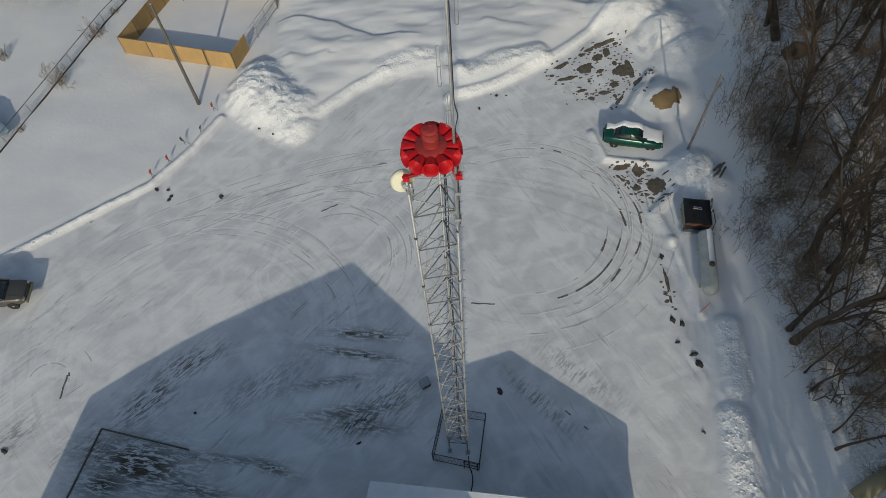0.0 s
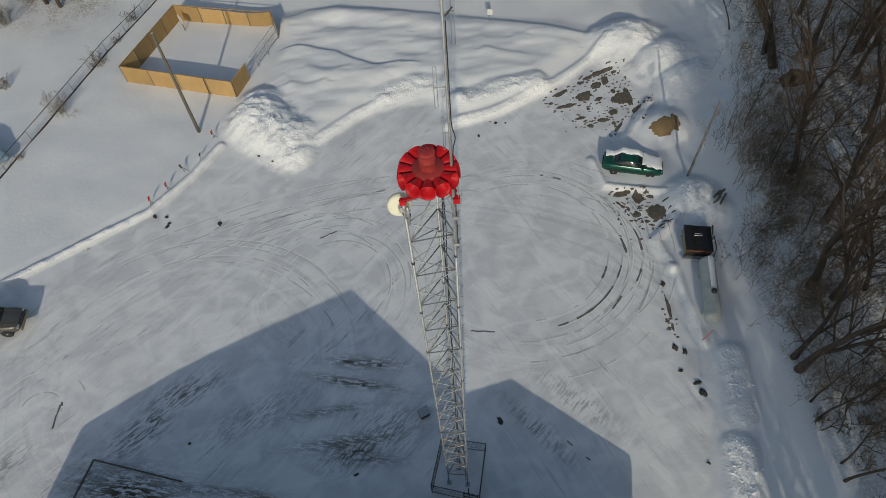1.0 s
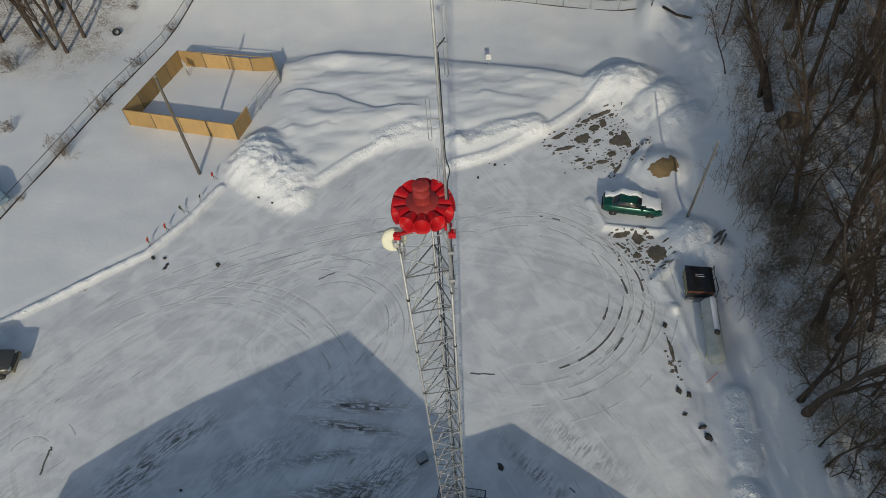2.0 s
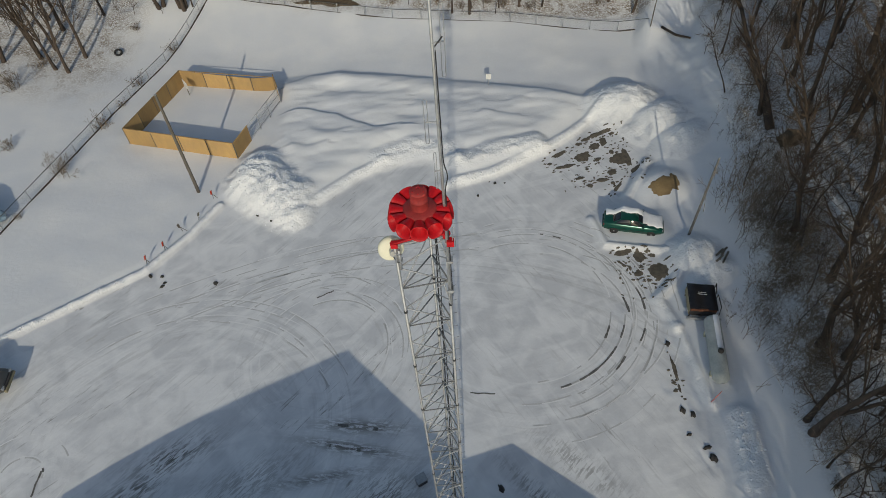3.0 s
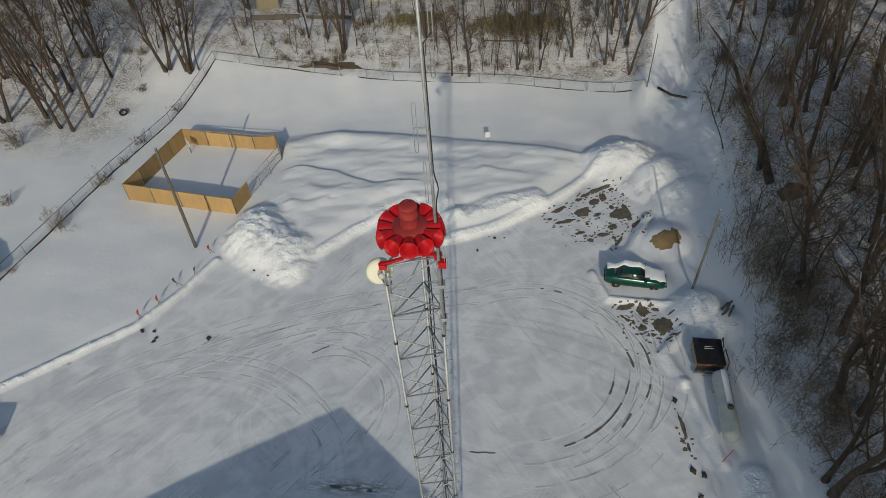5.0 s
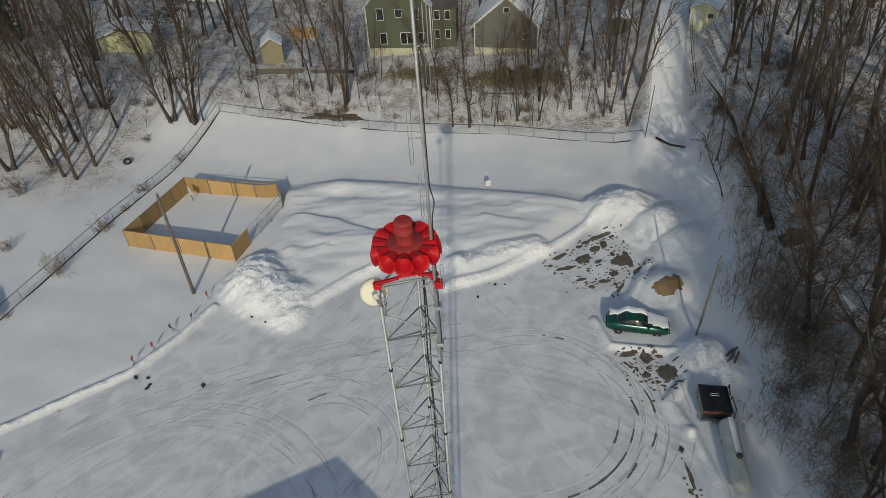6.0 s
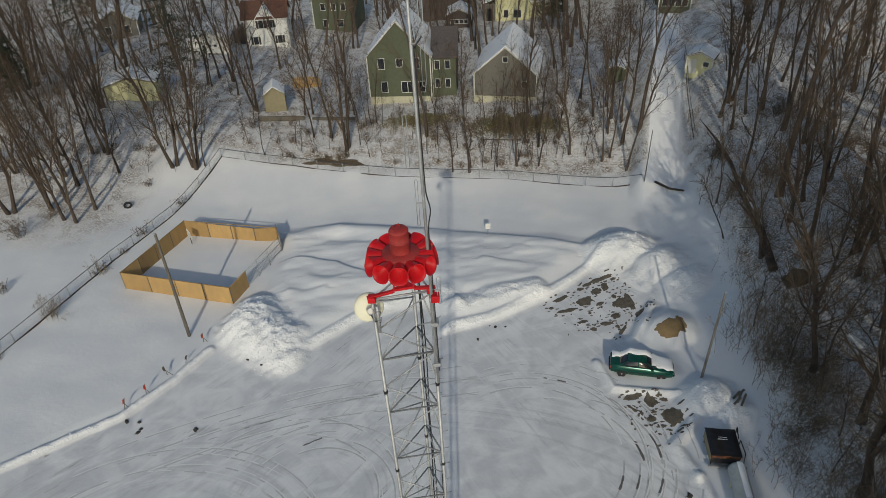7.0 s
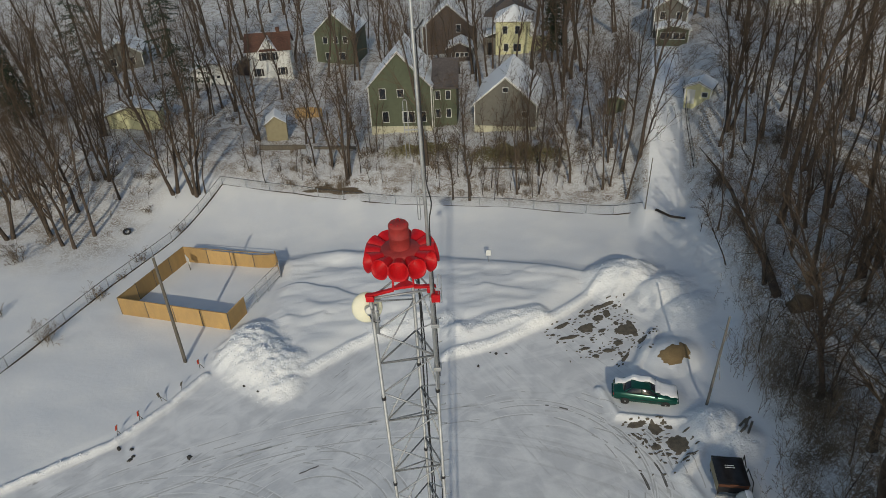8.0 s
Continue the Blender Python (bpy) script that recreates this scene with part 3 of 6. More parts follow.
def siren():
    cx, cy, cz = -0.345, 9.80, 27.24
    t = thing("warning_siren", "bright red warning siren with twelve horns atop a tower", "siren", (cx, cy, cz))
    # motor housing
    prof = [(0.215, -0.02), (0.212, 0.08), (0.205, 0.10), (0.202, 0.33), (0.209, 0.335), (0.209, 0.355), (0.200, 0.36), (0.196, 0.56), (0.202, 0.565), (0.200, 0.59), (0.170, 0.63), (0.08, 0.645), (0.03, 0.645)]
    motor = part("motor_housing", lathe(B(), prof, 28), M["red_dust"], t, "dusty faded red motor housing")
    bm = B()
    tube(bm, [(0.04 * math.cos(a), 0, 0.68 + 0.04 * math.sin(a)) for a in np.linspace(-0.6, math.pi + 0.6, 12)], 0.009, 6)
    part("lifting_eye", bm, M["red"], motor)
    for k in range(6):
        a = 2 * math.pi * (k + 0.5) / 6
        part("bolt", lathe(B(), [(0.016, 0.60), (0.016, 0.645), (0.006, 0.65)], 6, Matrix.Translation((0.145 * math.cos(a), 0.145 * math.sin(a), 0))), M["red"], motor)
    part("chopper_cover", lathe(B(), [(0.36, -0.20), (0.39, -0.16), (0.395, 0.055), (0.37, 0.085), (0.19, 0.10)], 36), M["red_dust"], t)
    part("chopper_base", lathe(B(), [(0.10, -0.42), (0.22, -0.36), (0.36, -0.20), (0.30, -0.19)], 28), M["red"], t)
    # horns: an oval throat that flares to an oval mouth
    n = 20
    bm = B()
    rings = []
    for s, r, hw, hh, drop in ((0, 0.30, 0.075, 0.085, -0.05), (0, 0.42, 0.100, 0.11, -0.045), (0, 0.55, 0.140, 0.145, -0.045),
                               (0, 0.64, 0.164, 0.176, -0.06), (0, 0.682, 0.180, 0.194, -0.068), (0, 0.690, 0.187, 0.203, -0.07), (1, 0.704, 0.187, 0.203, -0.072),
                               (1, 0.697, 0.172, 0.184, -0.07), (2, 0.62, 0.150, 0.160, -0.058), (2, 0.42, 0.085, 0.095, -0.03)):
        ring = []
        for k in range(n):
            a = 2 * math.pi * k / n
            c, sn = math.cos(a), math.sin(a)
            c, sn = math.copysign(abs(c) ** 0.85, c), math.copysign(abs(sn) ** 0.85, sn)
            ring.append(bm.verts.new((r - 0.10 * sn * (r - 0.25), hw * c, drop + hh * sn + 0.025)))
        rings.append(ring)
    for a, b in zip(rings, rings[1:]):
        for k in range(n):
            f = bm.faces.new((a[k], a[(k + 1) % n], b[(k + 1) % n], b[k]))
            f.smooth = True
    bm.faces.new(rings[-1])
    bmesh.ops.recalc_face_normals(bm, faces=bm.faces)
    bmesh.ops.scale(bm, vec=(1.02, 1.04, 0.93), verts=bm.verts)
    me = mesh_of(bm, "horn")
    me.materials.append(M["red"])
    for k in range(12):
        h = part("horn", me, None, t)
        h.rotation_euler = (0, 0, 2 * math.pi * k / 12 + math.pi / 2)
    # stand: three legs down to a triangular saddle on the tower's legs
    hub = Vector((0, 0, -0.40))
    seats = [Vector((x - cx, y - cy, TOP - cz)) for x, y in LEGS]
    for s in seats:
        d = (s - hub)
        d.z = 0
        d.normalize()
        foot = Vector((d.x * 0.21, d.y * 0.21, -0.87))
        part("stand_leg", box_between(hub + d * 0.20 + Vector((0, 0, 0.22)), foot, 0.055, 0.035), M["red"], t)
        part("saddle_arm", box_between(foot + Vector((0, 0, -0.02)), s + d * 0.10 + Vector((0, 0, 0.04)), 0.09, 0.06), M["red"], t)
        part("saddle_clamp", box(B(), s.x - 0.085, s.y - 0.085, s.z - 0.07, s.x + 0.085, s.y + 0.085, s.z + 0.07, 0.02), M["red"], t)
    bm = B()
    prism(bm, [((s - hub).to_2d().normalized() * 0.27)[:] for s in seats], -0.91, -0.85, "z")
    part("saddle_plate", bm, M["red"], t)
    part("junction_box", box(B(), 0.56, -0.12, -1.20, 0.74, 0.06, -1.02, 0.015), M["red"], t)
    return t


def box_between(a, b, w, h):
    a, b = Vector(a), Vector(b)
    d, u, v = frame_of(b - a)
    bm = B()
    quads = []
    for p in (a, b):
        quads.append([bm.verts.new(p + u * (w / 2) * i + v * (h / 2) * j) for i, j in ((-1, -1), (1, -1), (1, 1), (-1, 1))])
    bm.faces.new(quads[0][::-1])
    bm.faces.new(quads[1])
    for k in range(4):
        bm.faces.new((quads[0][k], quads[0][(k + 1) % 4], quads[1][(k + 1) % 4], quads[1][k]))
    bmesh.ops.recalc_face_normals(bm, faces=bm.faces)
    bmesh.ops.bevel(bm, geom=list(bm.edges), offset=min(w, h) * 0.15, segments=1, affect="EDGES")
    return bm


siren()


def dish():
    x, y, z = -1.13, 9.80, 25.86
    t = thing("dish_antenna", "round cream microwave dish antenna clamped to the tower top", "antenna", (x, y, z))
    face = pose(0, 0, 0, -112, 0, 16) @ Matrix.Diagonal((1.24, 1.24, 1.0, 1))
    prof = [(0.02, -0.02), (0.14, -0.01), (0.225, 0.02), (0.250, 0.045), (0.256, 0.06), (0.256, 0.075), (0.262, 0.078), (0.262, 0.095), (0.255, 0.10), (0.255, 0.16), (0.242, 0.18), (0.10, 0.195), (0.02, 0.198)]
    part("reflector", lathe(B(), prof, 36, face), M["cream"], t)
    bm = B()
    lathe(bm, [(0.055, -0.24), (0.065, -0.23), (0.065, -0.05), (0.05, -0.04)], 16, face)
    part("radio_unit", bm, M["silver"], t)
    part("mount", box_between((0.02, -0.10, -0.04), (0.22, -0.20, -0.06), 0.09, 0.12), M["galv"], t)
    for dz in (-0.14, 0.10):
        part("bracket", box_between((0.06, -0.16, dz), (0.27, -0.25, dz - 0.02), 0.05, 0.035), M["silver"], t)
    part("bracket_plate", box_between((0.12, -0.21, -0.18), (0.12, -0.21, 0.14), 0.12, 0.03), M["silver"], t)
    part("stub_pole", tube(B(), [(0.20, -0.20, -0.5), (0.20, -0.20, 0.22)], 0.035, 10), M["galv"], t)
    part("jumper_cable", tube(B(), [(0.06, -0.22, -0.02), (0.14, -0.26, -0.16), (0.24, -0.2, -0.24), (0.25, -0.12, -0.15)], 0.01, 6), M["black"], t)
    return t


dish()


def tower_cage():
    c = [(-1.73, 9.48), (0.95, 8.85), (1.40, 11.75), (-1.15, 12.20)]
    t = thing("tower_cage", "low galvanised mesh fence cage around the foot of the tower", "fence")
    H = 1.5
    for k in range(4):
        (ax, ay), (bx, by) = c[k], c[(k + 1) % 4]
        za, zb = gz(ax, ay), gz(bx, by)
        part("post", tube(B(), [(ax, ay, za - 0.1), (ax, ay, za + H)], 0.03, 8), M["rail_dark"], t)
        part("rail", tube(B(), [(ax, ay, za + H - 0.03), (bx, by, zb + H - 0.03)], 0.022, 6), M["rail_dark"], t)
        part("rail", tube(B(), [(ax, ay, za + 0.12), (bx, by, zb + 0.12)], 0.018, 6), M["rail_dark"], t)
        part("wire_mesh", chain_link((ax, ay, za), (bx, by, zb), H, 0.16, 0.004), M["rail_dark"], t)
    ax, ay, bx, by = 0.1, 9.05, 0.85, 8.87
    za = gz(0.5, 9)
    for x, y in ((ax, ay), (bx, by)):
        part("gate_post", tube(B(), [(x, y - 0.05, za - 0.05), (x, y - 0.05, za + H + 0.05)], 0.035, 8), M["rail_dark"], t)
    for z in (0.3, 0.9, 1.45):
        part("gate_rail", tube(B(), [(ax, ay - 0.05, za + z), (bx, by - 0.05, za + z)], 0.024, 6), M["rail_dark"], t)
    return t


def chain_link(a, b, h, pitch, r):
    a, b = Vector(a), Vector(b)
    L = (b - a).length
    u = (b - a) / L
    bm = B()
    n = int((L + h) / pitch)
    for k in range(n + 1):
        s = k * pitch
        for lo, hi in (((min(s, L), max(0, s - L)), (max(0, s - h), min(h, s))), ((max(0, L - s), max(0, s - L)), (min(L, L - s + h), min(h, s)))):
            p, q = a + u * lo[0] + Vector((0, 0, lo[1])), a + u * hi[0] + Vector((0, 0, hi[1]))
            if (p - q).length > 0.02:
                tube(bm, [p, q], r, 3, cap=False)
    return bm


tower_cage()

# ---------------------------------------------------------------- hall behind the camera, whose roofs throw the large shadow
def hall():
    t = thing("hall", "large pale hall with snowy gabled roofs beside the tower", "building")
    k = -0.17

    def fy(c, x):
        return c + k * x

    def wing(name, c, xs, hs, back):
        """A gabled wing: front line c + k x, eaves and ridge at xs with heights hs."""
        for i in range(2):
            x0, x1 = xs[i], xs[i + 1]
            y0, y1 = fy(c, x0), fy(c, x1)
            z0, z1 = terrain(x0, y0) + hs[i], terrain(x1, y1) + hs[i + 1]
            bm = B()
            ring = []
            for dz in (-0.35, 0.0):
                ring.append([bm.verts.new(p) for p in ((x0, y0, z0 + dz), (x1, y1, z1 + dz), (x1 + k * -back * -1, y1 - back, z1 + dz), (x0 + k * -back * -1, y0 - back, z0 + dz))])
            lo, hi = ring
            bm.faces.new(lo[::-1])
            bm.faces.new(hi)
            for j in range(4):
                bm.faces.new((lo[j], lo[(j + 1) % 4], hi[(j + 1) % 4], hi[j]))
            bmesh.ops.recalc_face_normals(bm, faces=bm.faces)
            part("roof", bm, M["snow"], t, "snow-covered roof slope")
        bm = B()
        ins = 0.25
        X = [xs[0] + ins, xs[1], xs[2] - ins]
        fr, bk, lowf, lowb = [], [], [], []
        for x, h in zip(X, hs):
            y = fy(c, x) - 0.25
            g = float(terrain(x, y))
            fr.append(bm.verts.new((x, y, g + h - 0.4)))
            lowf.append(bm.verts.new((x, y, g - 0.3)))
            bk.append(bm.verts.new((x + k * back, y - back + 0.5, g + h - 0.4)))
            lowb.append(bm.verts.new((x + k * back, y - back + 0.5, g - 0.3)))
        for i in range(2):
            bm.faces.new((lowf[i], lowf[i + 1], fr[i + 1], fr[i]))
            bm.faces.new((lowb[i + 1], lowb[i], bk[i], bk[i + 1]))
            bm.faces.new((fr[i], fr[i + 1], bk[i + 1], bk[i]))
        bm.faces.new((lowf[0], fr[0], bk[0], lowb[0]))
        bm.faces.new((lowf[2], lowb[2], bk[2], fr[2]))
        bmesh.ops.recalc_face_normals(bm, faces=bm.faces)
        part("wall", bm, M["hall"], t)

    wing("low", 6.85, (-5.0, 3.3, 9.8), (2.95, 4.75, 2.9), 14)
    wing("main", 2.6, (-23.9, -7.5, 2.5), (3.4, 9.35, 5.2), 22)
    return t


hall()


# ---------------------------------------------------------------- plywood pen
def plywood_pen():
    t = thing("plywood_pen", "square pen of tan plywood panels with an open chain-link side", "fence")
    H = 1.75

    def run(a, b, n, h0=H, h1=H):
        for i in range(n):
            f0, f1 = i / n, (i + 1) / n - 0.006
            p = [Vector((a[0] + (b[0] - a[0]) * f, a[1] + (b[1] - a[1]) * f)) for f in (f0, f1)]
            hh = [h0 + (h1 - h0) * f for f in (f0, f1)]
            d = (p[1] - p[0]).normalized()
            nrm = Vector((-d.y, d.x)) * 0.025
            bm = B()
            vs = []
            for q, h in zip(p, hh):
                g = gz(q.x, q.y)
                vs.append([bm.verts.new((q.x + s * nrm.x, q.y + s * nrm.y, z)) for s, z in ((-1, g - 0.15), (1, g - 0.15), (1, g + h), (-1, g + h))])
            bm.faces.new(vs[0])
            bm.faces.new(vs[1][::-1])
            for j in range(4):
                bm.faces.new((vs[0][j], vs[1][j], vs[1][(j + 1) % 4], vs[0][(j + 1) % 4]))
            bmesh.ops.recalc_face_normals(bm, faces=bm.faces)
            part("panel", bm, M["ply"], t)
            g = gz(p[0].x, p[0].y)
            part("post", tube(B(), [(p[0].x, p[0].y, g - 0.1), (p[0].x, p[0].y, g + hh[0] + 0.05)], 0.045, 6), M["wood"], t)
        part("top_rail", box_between((a[0], a[1], gz(*a) + h0 + 0.02), (b[0], b[1], gz(*b) + h1 + 0.02), 0.09, 0.05), M["ply"], t)

    fl, fr, bl, br = (-29.9, 45.95), (-19.95, 44.75), (-27.5, 55.4), (-17.75, 54.6)
    gr = (-19.2, 47.3)
    run(fl, fr, 4)
    run(fr, gr, 1)
    run(bl, fl, 4)
    run(bl, (-18.2, 55.2), 4, H, 1.4)
    run((-18.2, 55.2), (-17.3, 52.9), 1)
    hoop = part("backboard", box_between((-26.9, 54.2, gz(-26.9, 54.2) + 1.25), (-26.3, 53.5, gz(-26.3, 53.5) + 1.25), 0.05, 0.8), M["white_paint"], t, "small white backboard")
    part("prop", tube(B(), [(-26.6, 53.9, gz(-26.6, 53.9) - 0.1), (-26.6, 53.9, gz(-26.6, 53.9) + 1.3)], 0.04, 6), M["wood"], hoop)
    a, b = gr, (-17.3, 52.9)
    for f in (0, 0.3, 0.62, 1):
        x, y = a[0] + (b[0] - a[0]) * f, a[1] + (b[1] - a[1]) * f
        part("gate_post", tube(B(), [(x, y, gz(x, y) - 0.1), (x, y, gz(x, y) + 1.8)], 0.035, 8), M["galv"], t)
    for h in (0.25, 1.0, 1.75):
        part("gate_rail", tube(B(), [(*a, gz(*a) + h), (*b, gz(*b) + h)], 0.025, 6), M["galv"], t)
    part("wire_mesh", chain_link((*a, gz(*a)), (*b, gz(*b)), 1.7, 0.2, 0.004), M["galv"], t)
    return t


plywood_pen()


def wooden_pole(x, y, h, lean, label, r=0.15, wood="wood"):
    g = gz(x, y)
    t = thing("utility_pole", label, "pole", (x, y, g))
    pts = [(lean[0] * f, lean[1] * f, -0.2 + (h + 0.2) * f) for f in np.linspace(0, 1, 8)]
    part("shaft", tube(B(), pts, [r * (1 - 0.33 * f) for f in np.linspace(0, 1, 8)], 12), M[wood], t)
    part("top_cap", lathe(B(), [(r * 0.67, h - 0.02), (r * 0.7, h + 0.02), (0.03, h + 0.05)], 12, Matrix.Translation((lean[0], lean[1], 0))), M["galv"], t)
    return t


wooden_pole(-22.35, 40.15, 10.2, (0.05, 0.0), "bare weathered wooden pole standing in the snow field")
wooden_pole(17.08, 31.75, 7.4, (0.25, 0.1), "grey leaning wooden pole beside the parked green car", 0.095, "pole_grey")


wooden_pole(19.4, 58.4, 5.6, (0.1, 0.0), "slim dark pole at the mouth of the snowy lane", 0.06)


# ---------------------------------------------------------------- propane tank
def tank():
    a, b = Vector((16.55, 24.0, 0)), Vector((15.95, 19.2, 0))
    mid = (a + b) / 2
    d = (b - a)
    L, r = d.length, 0.52
    t = thing("propane_tank", "long weathered grey propane tank on low saddles, dusted with snow", "tank", (mid.x, mid.y, gz(mid.x, mid.y)), math.degrees(math.atan2(d.y, d.x)))
    prof = [(0.02, -L / 2)] + [(r * math.sin(q), -L / 2 + r * 0.8 * (1 - math.cos(q))) for q in np.linspace(0.25, math.pi / 2, 7)]
    prof += [(rr, -z) for rr, z in prof[::-1]]
    part("vessel", lathe(B(), prof, 32, pose(0, 0, 0.78, 0, 90, 0)), M["tank"], t)
    for x in (-L * 0.3, L * 0.3):
        part("saddle", box(B(), x - 0.12, -0.42, -0.1, x + 0.12, 0.42, 0.42, 0.02), M["concrete"], t)
    part("valve_dome", lathe(B(), [(0.17, 1.22), (0.18, 1.30), (0.17, 1.40), (0.08, 1.46), (0.02, 1.47)], 20, Matrix.Translation((0.5, 0.06, 0))), M["clod"], t)
    # snow left along the top
    bm = B()
    rows = []
    for i, x in enumerate(np.linspace(-L * 0.46, 0.25, 22)):
        row = []
        w0 = 0.30 + 0.12 * float(value_noise(x * 2, 3.0, 2))
        for j, q in enumerate(np.linspace(-0.15, w0 + 0.35, 8)):
            lift = 0.03 * math.sin(math.pi * j / 7) + 0.006
            row.append(bm.verts.new((x, (r + lift) * math.sin(q), 0.78 + (r + lift) * math.cos(q))))
        rows.append(row)
    for p, q in zip(rows, rows[1:]):
        for j in range(7):
            f = bm.faces.new((p[j], q[j], q[j + 1], p[j + 1]))
            f.smooth = True
    part("snow_cap", bm, M["snow"], t)
    return t


tank()


def marker(x, y, h, lean, label, material):
    t = thing("marker_stake", label, "stake", (x, y, gz(x, y)), 0, "marker stakes")
    part("shaft", tube(B(), [(0, 0, -0.1), (lean[0], lean[1], h)], 0.022, 6), M[material], t)
    return t


marker(15.25, 18.3, 1.0, (0.45, 0.2), "leaning orange marker stake by the tank", "orange")


# ---------------------------------------------------------------- vehicles
def loft(bm, sections, close=True):
    """Joins rings of equal length into one skin."""
    rings = [[bm.verts.new(p) for p in s] for s in sections]
    n = len(rings[0])
    for a, b in zip(rings, rings[1:]):
        for k in range(n):
            f = bm.faces.new((a[k], a[(k + 1) % n], b[(k + 1) % n], b[k]))
            f.smooth = True
    if close:
        bm.faces.new(rings[0][::-1])
        bm.faces.new(rings[-1])
    bmesh.ops.recalc_face_normals(bm, faces=bm.faces)
    return bm


def ring_of(x, half, lo, hi, tuck=0.9):
    """A car's cross section at x: half width, sill and deck heights."""
    m = lo + (hi - lo) * 0.55
    pts = [(-half * 0.86, lo), (half * 0.86, lo), (half * 0.98, lo + 0.08), (half, m), (half * tuck, hi - 0.05), (half * (tuck - 0.09), hi),
           (-half * (tuck - 0.09), hi), (-half * tuck, hi - 0.05), (-half, m), (-half * 0.98, lo + 0.08)]
    return [(x, y, z) for y, z in pts]


def roof_ring(x, lo_half, hi_half, lo, hi):
    return [(x, y, z) for y, z in ((-lo_half, lo), (lo_half, lo), (lo_half * 0.99, lo + 0.04), (hi_half, hi - 0.06), (hi_half * 0.85, hi), (-hi_half * 0.85, hi), (-hi_half, hi - 0.06), (-lo_half * 0.99, lo + 0.04))]


def wheel_on(t, x, y, r, w):
    side = math.copysign(1, y)
    ty = part("wheel", lathe(B(), [(r * 0.62, -w / 2), (r * 0.95, -w / 2), (r, -w * 0.35), (r, w * 0.35), (r * 0.95, w / 2), (r * 0.62, w / 2)], 24, pose(x, y, r, 90, 0, 0)), M["tyre"], t)
    part("rim", lathe(B(), [(r * 0.05, -w * 0.52), (r * 0.5, -w * 0.46), (r * 0.63, -w * 0.5), (r * 0.63, w * 0.5), (r * 0.5, w * 0.46), (r * 0.05, w * 0.52)], 18, pose(x, y, r, 90, 0, 0)), M["silver"], ty)


def snow_sheet(t, label, xs, ys, top, thick, seed):
    """A lumpy snow cap over a deck: top(x, y) gives the surface below it."""
    bm = B()
    up, dn = [], []
    for i, x in enumerate(xs):
        ru, rd = [], []
        for j, y in enumerate(ys):
            e = min(i, len(xs) - 1 - i) / 2, min(j, len(ys) - 1 - j) / 2
            k = min(1, e[0]) * min(1, e[1])
            wob = 0.05 * float(value_noise(x * 4, y * 4, seed))
            xx, yy = x + (wob if k < 1 else 0), y + (0.26 * float(value_noise(x * 3.5, y * 2, seed + 1)) if k < 1 else 0)
            z = top(xx, yy)
            ru.append(bm.verts.new((xx, yy, z + 0.012 + thick * (0.25 + 0.75 * k) * (1 + 0.6 * wob * 10))))
            rd.append(bm.verts.new((xx, yy, z - 0.03)))
        up.append(ru)
        dn.append(rd)
    nx, ny = len(xs), len(ys)
    for i in range(nx - 1):
        for j in range(ny - 1):
            bm.faces.new((up[i][j], up[i + 1][j], up[i + 1][j + 1], up[i][j + 1])).smooth = True
    for i in range(nx - 1):
        bm.faces.new((dn[i][0], dn[i + 1][0], up[i + 1][0], up[i][0]))
        bm.faces.new((up[i][-1], up[i + 1][-1], dn[i + 1][-1], dn[i][-1]))
    for j in range(ny - 1):
        bm.faces.new((up[0][j], up[0][j + 1], dn[0][j + 1], dn[0][j]))
        bm.faces.new((dn[-1][j], dn[-1][j + 1], up[-1][j + 1], up[-1][j]))
    bmesh.ops.recalc_face_normals(bm, faces=bm.faces)
    part("snow_cap", bm, M["snow"], t, label)


